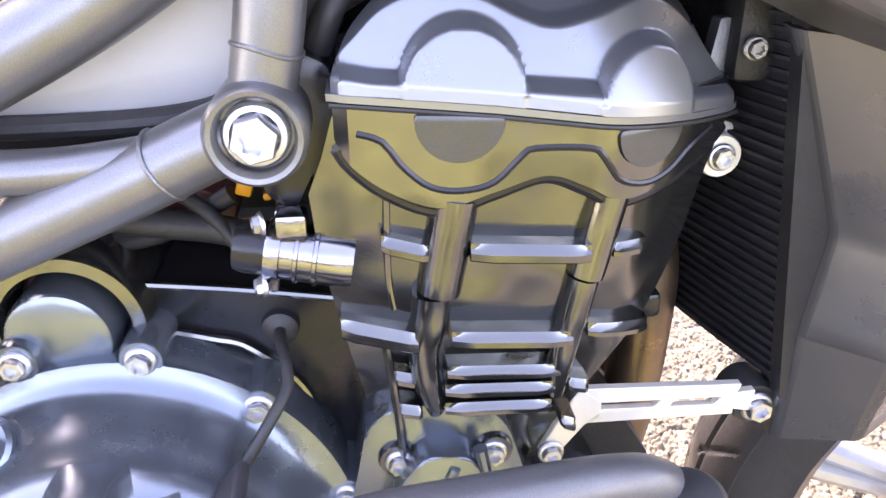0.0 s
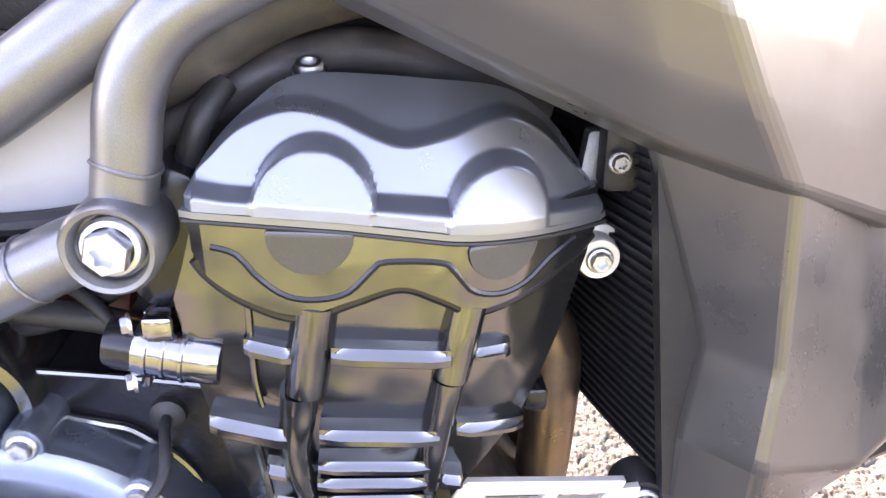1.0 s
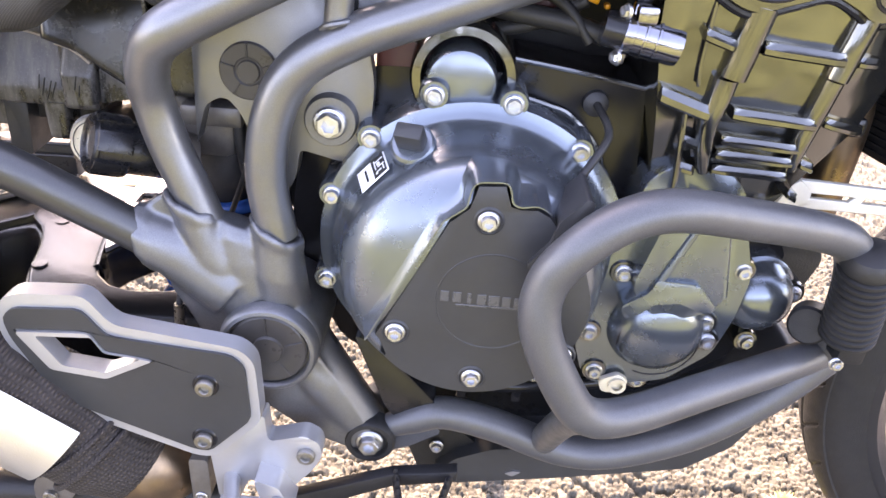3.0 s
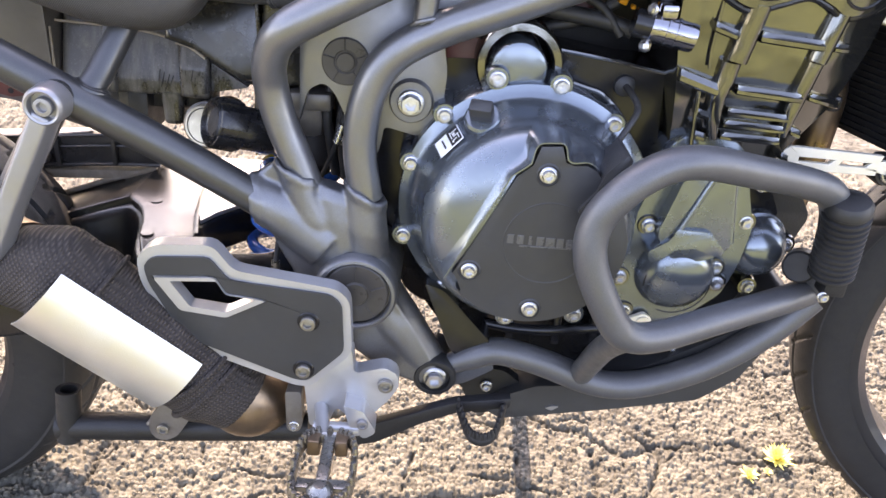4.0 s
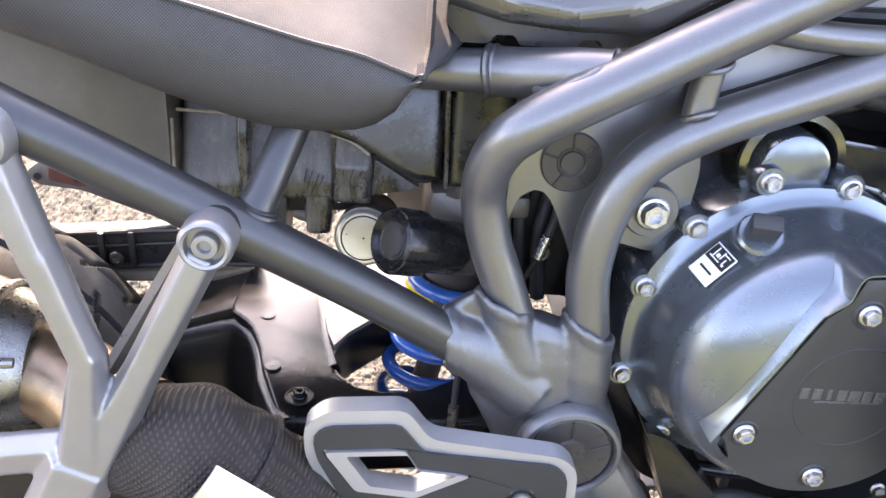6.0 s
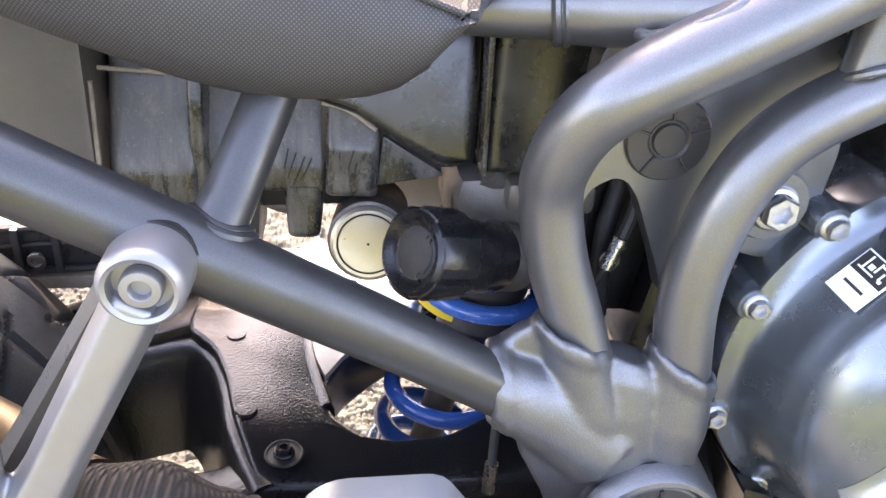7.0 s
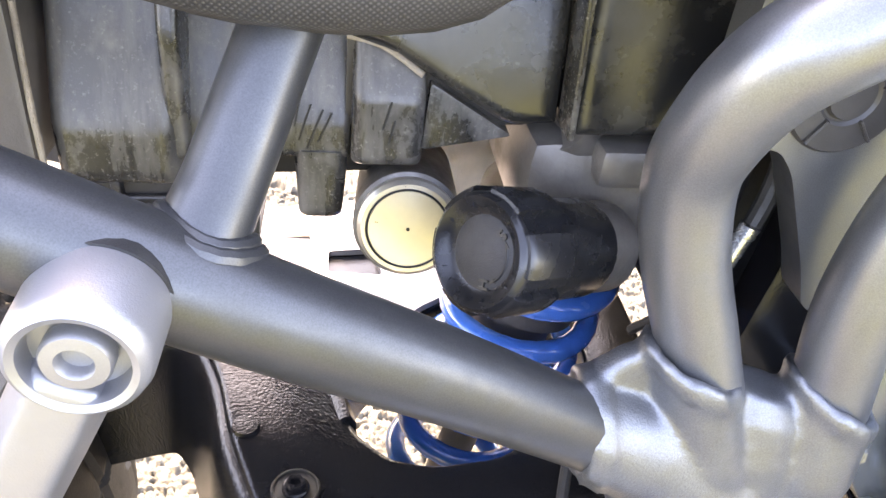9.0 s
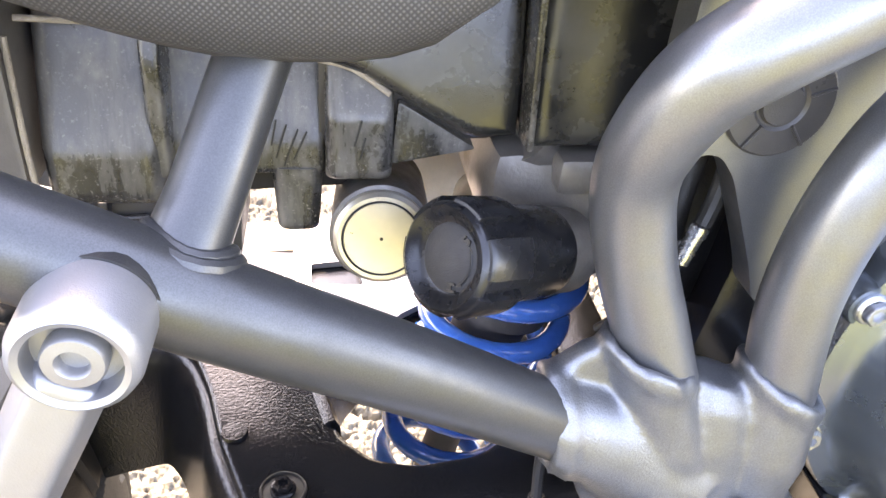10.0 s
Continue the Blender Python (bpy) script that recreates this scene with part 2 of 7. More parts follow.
def spline(pts, n=6):
    """Points on a smooth curve through pts."""
    p = [Vector(q) for q in pts]
    if len(p) < 3:
        return [p[0].lerp(p[-1], i / n) for i in range(n + 1)]
    out = []
    for i in range(len(p) - 1):
        a, b, c, d = p[max(i - 1, 0)], p[i], p[i + 1], p[min(i + 2, len(p) - 1)]
        for j in range(n):
            t = j / n
            out.append(0.5 * (2 * b + (c - a) * t + (2 * a - 5 * b + 4 * c - d) * t * t + (3 * b - a - 3 * c + d) * t**3))
    return out + [p[-1]]


def tube(bm, pts, r, seg=20, n=6, caps=True, flat=1.0, closed=False):
    """Sweeps a round section along a smooth curve; r is one radius or one for each given point; flat squeezes it in y."""
    p = spline(pts, n) if not closed else [Vector(q) for q in pts]
    m = len(p)
    rad = [np.interp(i / (m - 1), np.linspace(0, 1, len(r)), r) for i in range(m)] if isinstance(r, (list, tuple)) else [r] * m
    up, rings = None, []
    for i in range(m):
        d = (p[(i + 1) % m] - p[i - 1]) if closed else (p[min(i + 1, m - 1)] - p[max(i - 1, 0)])
        d.normalize()
        if up is None:
            up = d.orthogonal().normalized()
        up = (up - d * up.dot(d)).normalized()
        side = d.cross(up)
        ring = []
        for s in range(seg):
            a = 2 * math.pi * s / seg
            o = (up * math.cos(a) + side * math.sin(a)) * rad[i]
            o.y *= flat
            ring.append(bm.verts.new(p[i] + o))
        rings.append(ring)
    for i in range(m if closed else m - 1):
        a, b = rings[i], rings[(i + 1) % m]
        for s in range(seg):
            bm.faces.new((a[s], a[(s + 1) % seg], b[(s + 1) % seg], b[s]))
    if caps and not closed:
        bm.faces.new(rings[0][::-1]), bm.faces.new(rings[-1])
    return bm


def ring(bm, centre, axis, R, r, seg=32, s2=8, start=0.0, sweep=360.0):
    """A round bead about an axis."""
    axis = Vector(axis).normalized()
    u = axis.orthogonal().normalized()
    v = axis.cross(u)
    full = sweep >= 360
    k = seg if full else seg + 1
    pts = [Vector(centre) + (u * math.cos(a) + v * math.sin(a)) * R for a in (radians(start + sweep * i / seg) for i in range(k))]
    if full:
        return tube(bm, pts, r, s2, closed=True)
    return tube(bm, pts, r, s2, n=1)


def lathe(bm, prof, centre, axis=(0, -1, 0), seg=40, start=0.0, sweep=360.0):
    """Turns a profile of (radius, height along axis) about the axis through centre."""
    axis = Vector(axis).normalized()
    u = Vector((0, 0, 1)) if abs(axis.z) < 0.9 else Vector((1, 0, 0))
    u = (u - axis * u.dot(axis)).normalized()
    v = axis.cross(u)
    c = Vector(centre)
    full = sweep >= 360
    k = seg if full else seg + 1
    rings = []
    for r, h in prof:
        if r < 1e-6:
            rings.append([bm.verts.new(c + axis * h)])
        else:
            rings.append([bm.verts.new(c + axis * h + (u * math.cos(a) + v * math.sin(a)) * r) for a in (radians(start + sweep * i / seg) for i in range(k))])
    for a, b in zip(rings, rings[1:]):
        for s in range(seg):
            t = (s + 1) % k
            if len(a) == 1 and len(b) == 1:
                continue
            if len(a) == 1:
                bm.faces.new((a[0], b[t], b[s]))
            elif len(b) == 1:
                bm.faces.new((a[s], a[t], b[0]))
            else:
                bm.faces.new((a[s], a[t], b[t], b[s]))
    return bm


def prism(bm, poly, y0, y1, bev=0.0, seg=2, tilt=None):
    """Extrudes an outline in x and z from y0 (near) to y1; the near rim is rounded. tilt(x, z) is added to y."""
    near = [bm.verts.new((x, y0, z)) for x, z in poly]
    far = [bm.verts.new((x, y1, z)) for x, z in poly]
    f = bm.faces.new(near)
    bm.faces.new(far[::-1])
    n = len(poly)
    sides = [bm.faces.new((near[i], far[i], far[(i + 1) % n], near[(i + 1) % n])) for i in range(n)]
    if bev:
        edges = list(f.edges) + [e for s in sides for e in s.edges if e.verts[0].co.y != e.verts[1].co.y]
        bmesh.ops.bevel(bm, geom=list(set(edges)), offset=bev, segments=seg, profile=0.5, affect="EDGES", clamp_overlap=True)
    if tilt:
        for vert in bm.verts:
            vert.co.y += tilt(vert.co.x, vert.co.z)
    return bm


def box(bm, c, s, bev=0.0, m=None, seg=2):
    r = bmesh.ops.create_cube(bm, size=1.0)
    for v in r["verts"]:
        v.co = Vector((v.co.x * s[0], v.co.y * s[1], v.co.z * s[2]))
        v.co = (m @ v.co if m else v.co) + Vector(c)
    if bev:
        e = {e for v in r["verts"] for e in v.link_edges}
        bmesh.ops.bevel(bm, geom=list(e), offset=bev, segments=seg, profile=0.5, affect="EDGES", clamp_overlap=True)
    return bm


def loft(bm, sections):
    """Joins outlines of equal length, each a list of (x, y, z), closed at both ends."""
    rings = [[bm.verts.new(p) for p in s] for s in sections]
    n = len(rings[0])
    for a, b in zip(rings, rings[1:]):
        for i in range(n):
            bm.faces.new((a[i], a[(i + 1) % n], b[(i + 1) % n], b[i]))
    bm.faces.new(rings[0]), bm.faces.new(rings[-1][::-1])
    return bm


def arc(cx, cz, r, a0, a1, n=12):
    return [(cx + r * math.cos(radians(a0 + (a1 - a0) * i / n)), cz + r * math.sin(radians(a0 + (a1 - a0) * i / n))) for i in range(n + 1)]


def rounded(poly, r, n=4):
    """Rounds the corners of an outline."""
    out = []
    for i, p in enumerate(poly):
        p = Vector(p)
        a, b = Vector(poly[i - 1]) - p, Vector(poly[(i + 1) % len(poly)]) - p
        d = min(r, a.length * 0.45, b.length * 0.45)
        s, e = p + a.normalized() * d, p + b.normalized() * d
        for j in range(n + 1):
            t = j / n
            q = s * (1 - t) ** 2 + p * 2 * t * (1 - t) + e * t * t
            out.append((q.x, q.y))
    return out


def new_bm():
    return bmesh.new()


# shared fasteners, facing -y, of unit flange radius
def fastener_mesh(kind):
    bm = bmesh.new()
    if kind == "hex":
        lathe(bm, [(0.0, 0.0), (1.0, 0.0), (1.0, 0.18), (0.9, 0.3), (0.74, 0.34)], (0, 0, 0), seg=24)
        # a hexagon head with a six-pointed recess
        rows_ = []
        for h, s, star in ((0.2, 1.0, 0), (0.70, 1.0, 0), (0.82, 0.90, 0), (0.82, 1.0, 1), (0.42, 0.95, 1)):
            ring_ = []
            for i in range(12):
                a = radians(30 * i)
                r = (0.47 if i % 2 else 0.33) * s if star else (0.76 if i % 2 == 0 else 0.76 * math.cos(radians(30))) * s
                ring_.append(bm.verts.new((r * math.cos(a), -h, r * math.sin(a))))
            rows_.append(ring_)
        for p, q in zip(rows_, rows_[1:]):
            for i in range(12):
                bm.faces.new((p[i], p[(i + 1) % 12], q[(i + 1) % 12], q[i]))
        bm.faces.new(rows_[-1])
    else:
        lathe(bm, [(0.0, 0.0), (1.0, 0.0), (1.0, 0.5), (0.92, 0.62), (0.55, 0.66), (0.5, 0.6), (0.46, 0.2), (0.0, 0.18)], (0, 0, 0), seg=24 if kind == "socket" else 12)
    bmesh.ops.recalc_face_normals(bm, faces=bm.faces)
    me = bpy.data.meshes.new(kind + "_bolt")
    bm.to_mesh(me)
    bm.free()
    me.polygons.foreach_set("use_smooth", [True] * len(me.polygons))
    me.set_sharp_from_angle(angle=radians(35))
    return me


FASTENERS = {}


def bolt(parent, x, y, z, r=0.0075, kind="hex", material=None, aim=None, name="bolt"):
    material = material or ZINC
    key = (kind, material.name)
    if key not in FASTENERS:
        me = fastener_mesh(kind)
        me.materials.append(material)
        FASTENERS[key] = me
    ob = new(name, FASTENERS[key])
    ob.parent = parent
    turn = Vector(aim).to_track_quat("-Y", "Z").to_matrix().to_4x4() if aim else Matrix.Identity(4)
    ob.matrix_basis = Matrix.Translation((x, y, z)) @ turn @ pose(0, 0, 0, 0, random.uniform(0, 60), 0) @ Matrix.Scale(r, 4)
    return ob


motorcycle = tagged(new("motorcycle"), "dark grey adventure motorcycle leaning on its side stand on worn asphalt", "motorcycle")
motorcycle.matrix_basis = BIKE

# ---- ground ----
def ground_material():
    m = mat("worn_asphalt", (0.100, 0.095, 0.076), 0.9, 0, 0.3, 6, 1.0, 300)
    n, k = m.node_tree.nodes, m.node_tree.links
    b = n["Principled BSDF"]
    tc = n.new("ShaderNodeTexCoord")
    old = b.inputs["Base Color"].links[0].from_socket
    # each stone of the aggregate has its own tone
    vo = n.new("ShaderNodeTexVoronoi")
    vo.inputs["Scale"].default_value = 85
    k.new(tc.outputs["Object"], vo.inputs["Vector"])
    hs = n.new("ShaderNodeSeparateColor")
    k.new(vo.outputs["Color"], hs.inputs[0])
    mr = n.new("ShaderNodeMapRange")
    mr.inputs[3].default_value, mr.inputs[4].default_value = 0.6, 1.55
    k.new(hs.outputs[0], mr.inputs[0])
    mul = n.new("ShaderNodeMix")
    mul.data_type, mul.blend_type = "RGBA", "MULTIPLY"
    mul.inputs[0].default_value = 1.0
    k.new(old, mul.inputs[6]), k.new(mr.outputs[0], mul.inputs[7])
    # the verge: sunlit grass on the camera's side, past the edge of the asphalt
    sp = n.new("ShaderNodeSeparateXYZ")
    k.new(tc.outputs["Object"], sp.inputs[0])
    ed = n.new("ShaderNodeTexNoise")
    ed.inputs["Scale"].default_value = 3.0
    k.new(tc.outputs["Object"], ed.inputs["Vector"])
    ad = n.new("ShaderNodeMath")
    k.new(sp.outputs[1], ad.inputs[0]), k.new(ed.outputs[0], ad.inputs[1])
    gr = n.new("ShaderNodeMapRange")
    gr.inputs[1].default_value, gr.inputs[2].default_value, gr.inputs[3].default_value, gr.inputs[4].default_value = -0.80, -0.70, 1.0, 0.0
    k.new(ad.outputs[0], gr.inputs[0])
    gn = n.new("ShaderNodeTexNoise")
    gn.inputs["Scale"].default_value, gn.inputs["Detail"].default_value = 1.5, 9
    k.new(tc.outputs["Object"], gn.inputs["Vector"])
    gc = n.new("ShaderNodeValToRGB")
    gc.color_ramp.elements[0].color, gc.color_ramp.elements[1].color = (0.036, 0.044, 0.016, 1), (0.165, 0.18, 0.062, 1)
    gc.color_ramp.elements[0].position, gc.color_ramp.elements[1].position = 0.35, 0.65
    k.new(gn.outputs[0], gc.inputs[0])
    mx = n.new("ShaderNodeMix")
    mx.data_type = "RGBA"
    k.new(gr.outputs[0], mx.inputs[0]), k.new(mul.outputs[2], mx.inputs[6]), k.new(gc.outputs[0], mx.inputs[7])
    k.new(mx.outputs[2], b.inputs["Base Color"])
    return m


def build_ground():
    """One sheet to the horizon; under the motorcycle its aggregate and cracks are real relief."""
    def axis(lo, hi, step):
        dense = np.arange(lo, hi + step / 2, step)
        grow = np.cumsum(step * 1.4 ** np.arange(1, 46))
        grow = grow[grow < 900]
        return np.concatenate([lo - grow[::-1], dense, hi + grow])

    xs, ys = axis(-1.2, 0.95, 0.0020), axis(-0.16, 0.72, 0.0020)
    # coarser relief goes on past the far side
    back = np.arange(0.7245, 2.0, 0.0048)
    ys = np.concatenate([ys[ys < 0.7225], back, back[-1] + np.cumsum(0.0048 * 1.4 ** np.arange(1, 36))])
    X, Y = np.meshgrid(xs, ys, indexing="ij")
    rng = np.random.default_rng(4)
    cell = 0.0082
    gx, gy = np.floor(X / cell).astype(int), np.floor(Y / cell).astype(int)
    N = 257
    jx, jy, jr, jh = (rng.random((N, N)) for _ in range(4))
    best, second, hgt = np.full(X.shape, 9.0), np.full(X.shape, 9.0), np.zeros(X.shape)
    for dx in (-1, 0, 1):
        for dy in (-1, 0, 1):
            i, j = (gx + dx) % N, (gy + dy) % N
            d = np.hypot(X - (gx + dx + 0.1 + 0.8 * jx[i, j]) * cell, Y - (gy + dy + 0.1 + 0.8 * jy[i, j]) * cell) / cell - 0.25 * jr[i, j]
            near = d < best
            second = np.where(near, best, np.minimum(second, d))
            hgt = np.where(near, jh[i, j], hgt)
            best = np.where(near, d, best)
    edge = np.clip((second - best) * 3.0, 0, 1)
    Z = 0.0098 * edge**0.6 * (0.25 + 0.75 * hgt) - 0.007
    # the surface has broken into plates, with deep gaps between them
    pc = 0.15
    wx = X + 0.010 * np.sin(31 * Y + 1) + 0.006 * np.sin(67 * Y + 9 * X)
    wy = Y + 0.010 * np.sin(29 * X + 2) + 0.006 * np.sin(71 * X + 7 * Y)
    px, py = np.floor(wx / pc).astype(int), np.floor(wy / pc).astype(int)
    b1, b2, lift = np.full(X.shape, 9.0), np.full(X.shape, 9.0), np.zeros(X.shape)
    for dx in (-1, 0, 1):
        for dy in (-1, 0, 1):
            i, j = (px + dx + 31) % N, (py + dy + 77) % N
            d = np.hypot(wx - (px + dx + 0.05 + 0.9 * jx[i, j]) * pc, wy - (py + dy + 0.05 + 0.9 * jy[i, j]) * pc)
            near = d < b1
            b2 = np.where(near, b1, np.minimum(b2, d))
            lift = np.where(near, jh[i, j], lift)
            b1 = np.where(near, d, b1)
    Z += 0.0022 * lift - 0.010 * np.exp(-((b2 - b1) / 0.0045) ** 2) * np.sin(23 * X + 5 * np.sin(31 * Y)) ** 2
    # cracks: wandering lines, deeper than the gaps between stones
    wob = 0.03 * np.sin(7 * X + 2) + 0.018 * np.sin(19 * X + 1) + 0.009 * np.sin(53 * X)
    wob2 = 0.03 * np.sin(8 * Y + 1) + 0.016 * np.sin(23 * Y) + 0.008 * np.sin(61 * Y + 2)
    for base, w, along in ((0.13, wob, Y), (0.33, -wob, Y), (-0.62, wob2, X), (-0.21, -wob2, X), (0.2, wob2 * 1.2, X), (0.55, wob2, X), (-0.02, wob * 0.7, Y)):
        d = np.abs(along - base - w)
        Z -= 0.011 * np.exp(-(d / 0.005) ** 2) * (0.35 + 0.65 * np.sin(9 * X + 13 * Y + base * 40) ** 2)
    fade = np.clip(np.minimum.reduce([X + 1.4, 1.15 - X, Y + 0.35, 2.0 - Y]) / 0.1, 0, 1)
    Z = np.where(fade > 0, Z * fade, 0) + 0.004 * np.sin(2.1 * X) * np.sin(3.3 * Y) * fade
    nx, ny = X.shape
    idx = np.arange(nx * ny).reshape(nx, ny)
    quads = np.stack([idx[:-1, :-1], idx[1:, :-1], idx[1:, 1:], idx[:-1, 1:]], -1).reshape(-1, 4)
    me = bpy.data.meshes.new("ground")
    me.vertices.add(nx * ny)
    me.vertices.foreach_set("co", np.stack([X, Y, Z], -1).ravel())
    me.loops.add(quads.size)
    me.loops.foreach_set("vertex_index", quads.ravel())
    me.polygons.add(len(quads))
    me.polygons.foreach_set("loop_start", np.arange(0, quads.size, 4))
    me.update(calc_edges=True)
    me.polygons.foreach_set("use_smooth", [True] * len(me.polygons))
    me.materials.append(ground_material())
    tagged(new("ground", me), "worn pale asphalt with coarse stone aggregate and cracks", "ground", kind="structure")


build_ground()


def grass_bank():
    """The sunlit grass bank that rises behind the camera."""
    me = bpy.data.meshes.new("grass_bank")
    xs, ts = np.linspace(-9, 9, 181), np.linspace(0, 1, 61)
    X, T = np.meshgrid(xs, ts, indexing="ij")
    rng = np.random.default_rng(7)
    Y = -1.9 - 5.0 * T + 0.12 * np.sin(1.7 * X)
    Z = 0.75 * T**0.9 + 0.08 * np.sin(2.3 * X + 5 * T) + 0.05 * rng.random(X.shape) - 0.03
    nx, ny = X.shape
    idx = np.arange(nx * ny).reshape(nx, ny)
    quads = np.stack([idx[:-1, :-1], idx[:-1, 1:], idx[1:, 1:], idx[1:, :-1]], -1).reshape(-1, 4)
    me.from_pydata(np.stack([X, Y, Z], -1).reshape(-1, 3).tolist(), [], quads.tolist())
    me.materials.append(mat("dry_grass", (0.13, 0.145, 0.05), 0.9, 0, 0.6, 0.9, 0.8, 60))
    tagged(new("grass_bank", me), "sunlit yellow-green grass bank beside the asphalt", "grass bank", kind="structure")


grass_bank()


def hedge():
    """An unseen dark hedge added along the top of the bank for reflections, of many small overlapping leaf clumps."""
    rng = np.random.default_rng(11)
    n = 5200
    x = rng.uniform(-16, 16, n)
    tall = 2.3 + 0.35 * np.sin(1.3 * x) + 0.25 * np.sin(3.1 * x + 1)
    z = 0.3 + tall * rng.random(n) ** 0.8
    y = -9.6 - 1.2 * rng.random(n) * np.sqrt(np.clip(1.2 - z / (tall + 0.4), 0.05, 1))
    verts, faces = [], []
    for px, py, pz in zip(x, y, z):
        for _ in range(3):
            d, u = Vector(rng.normal(size=3)).normalized(), Vector(rng.normal(size=3)).normalized()
            s = rng.uniform(0.10, 0.22)
            c, i = Vector((px, py, pz)) + Vector(rng.normal(size=3)) * 0.1, len(verts)
            verts += [c - d * s, c + u * s * 0.6, c + d * s, c - u * s * 0.6]
            faces.append((i, i + 1, i + 2, i + 3))
    me = bpy.data.meshes.new("hedge")
    me.from_pydata(verts, [], faces)
    me.materials.append(mat("hedge_leaf", (0.045, 0.065, 0.022), 0.6, 0, 0.4, 2.0))
    tagged(new("hedge", me), "unseen dark green hedge on the grass bank, added for reflections", "hedge", kind="structure")


hedge()

# ---- trellis frame ----
FY = -0.168
def blend(ob, voxel, rounds):
    """Runs the overlapping pieces of one casting together with soft fillets."""
    r = ob.modifiers.new("blend", "REMESH")
    r.mode, r.voxel_size, r.use_smooth_shade = "VOXEL", voxel, True
    s = ob.modifiers.new("soften", "SMOOTH")
    s.factor, s.iterations = 0.5, rounds
    return ob


def oval_bead(b, c, u, ru, rv, r):
    """A hand-laid weld round a tube, in the plane of u and y, slightly uneven in width."""
    u, c = Vector(u).normalized(), Vector(c)
    pts = [c + u * ru * math.cos(a) + Vector((0, rv * math.sin(a), 0)) + Vector((math.sin(a * 7), 0, math.cos(a * 5 + 1))) * 0.0003 for a in (2 * math.pi * i / 72 for i in range(72))]
    rr = [r * (1 + 0.12 * math.sin(i * 0.9) + 0.12 * math.sin(i * 0.35 + 1)) for i in range(72)]
    tube(b, pts + [pts[0]], rr + [rr[0]], 12, n=1, caps=False)


bm = new_bm()
def oval(x, y, z, ux, uz, ru, rv):
    u = Vector((ux, 0, uz)).normalized()
    return [Vector((x, y, z)) + u * ru * math.cos(a) + Vector((0, rv * math.sin(a), 0)) for a in (2 * math.pi * i / 32 for i in range(32))]


loft(bm, [oval(-0.2475, FY, 0.5620, -0.928, 0.373, 0.0208, 0.0190), oval(-0.232, FY, 0.52, -0.97, 0.22, 0.0225, 0.0212), oval(-0.213, -0.160, 0.47, -1, 0.1, 0.025, 0.024)])
loft(bm, [oval(-0.1850, FY, 0.5445, -0.881, 0.473, 0.0215, 0.0190), oval(-0.184, FY, 0.51, -0.98, 0.2, 0.0218, 0.0212), oval(-0.184, -0.160, 0.47, -1, 0, 0.0235, 0.0235)])
loft(bm, [oval(-0.2850, -0.172, 0.5345, -0.09, 0.996, 0.0227, 0.0193), oval(-0.278, -0.172, 0.530, 0.0, 1.0, 0.0232, 0.0200), oval(-0.255, -0.170, 0.517, 0.3, 0.95, 0.0262, 0.0212), oval(-0.22, FY, 0.490, 0.6, 0.8, 0.027, 0.024)])
# the saddle between the two upright sleeves
loft(bm, [oval(-0.2150, -0.166, 0.5500, -0.93, 0.30, 0.0180, 0.0110), oval(-0.2140, -0.167, 0.540, -0.95, 0.25, 0.0200, 0.0155), oval(-0.2120, -0.166, 0.520, -1, 0.1, 0.0220, 0.0195), oval(-0.2050, -0.160, 0.470, -1, 0, 0.0240, 0.0260)])
tube(bm, [(-0.175, -0.152, 0.433), (-0.15, -0.158, 0.40), (-0.112, -0.158, 0.345)], [0.027, 0.0255, 0.020], 28)
tube(bm, [(-0.21, -0.15, 0.44), (-0.19, -0.15, 0.40), (-0.165, -0.15, 0.355)], [0.03, 0.024, 0.016], 24)
prism(bm, rounded([(-0.245, 0.512), (-0.178, 0.510), (-0.166, 0.46), (-0.105, 0.355), (-0.118, 0.334), (-0.158, 0.35), (-0.23, 0.405), (-0.25, 0.46), (-0.272, 0.50)], 0.01), -0.179, -0.13, 0.006)
# a web runs up between the two left sleeves
prism(bm, rounded([(-0.2710, 0.5690), (-0.2865, 0.5560), (-0.2835, 0.5130), (-0.25, 0.50), (-0.24, 0.55)], 0.004), -0.1715, -0.160, 0.003)
lathe(bm, [(0.0, 0.0), (0.0425, 0.0), (0.0405, 0.070), (0.038, 0.074), (0.0, 0.074)], (-0.190, -0.108, 0.450), seg=48)
lathe(bm, [(0.0, 0.0), (0.0205, 0.0), (0.0205, 0.048), (0.018, 0.052), (0.0, 0.052)], (-0.108, -0.112, 0.339))
oval_bead(bm, (-0.2482, FY, 0.5635), (-0.928, 0, 0.373), 0.0190, 0.0172, 0.0030)
oval_bead(bm, (-0.2465, FY, 0.5588), (-0.928, 0, 0.373), 0.0202, 0.0184, 0.0024)
oval_bead(bm, (-0.1850, FY, 0.5455), (-0.881, 0, 0.473), 0.0200, 0.0178, 0.0031)
oval_bead(bm, (-0.1845, FY, 0.5415), (-0.881, 0, 0.473), 0.0206, 0.0184, 0.0024)
oval_bead(bm, (-0.2855, -0.172, 0.5350), (-0.09, 0, 0.996), 0.0213, 0.0178, 0.0035)
oval_bead(bm, (-0.2805, -0.172, 0.5315), (-0.05, 0, 0.998), 0.0223, 0.0190, 0.0028)
lathe(bm, [(0.0, 0.004), (0.003, 0.0035), (0.0046, 0.0012), (0.005, -0.002)], (-0.2815, -0.1850, 0.5115), seg=16)
frame_casting = blend(part("frame_casting", bm, CAST, motorcycle, "dark grey cast frame node at the swingarm pivot"), 0.0017, 13)
bm = new_bm()
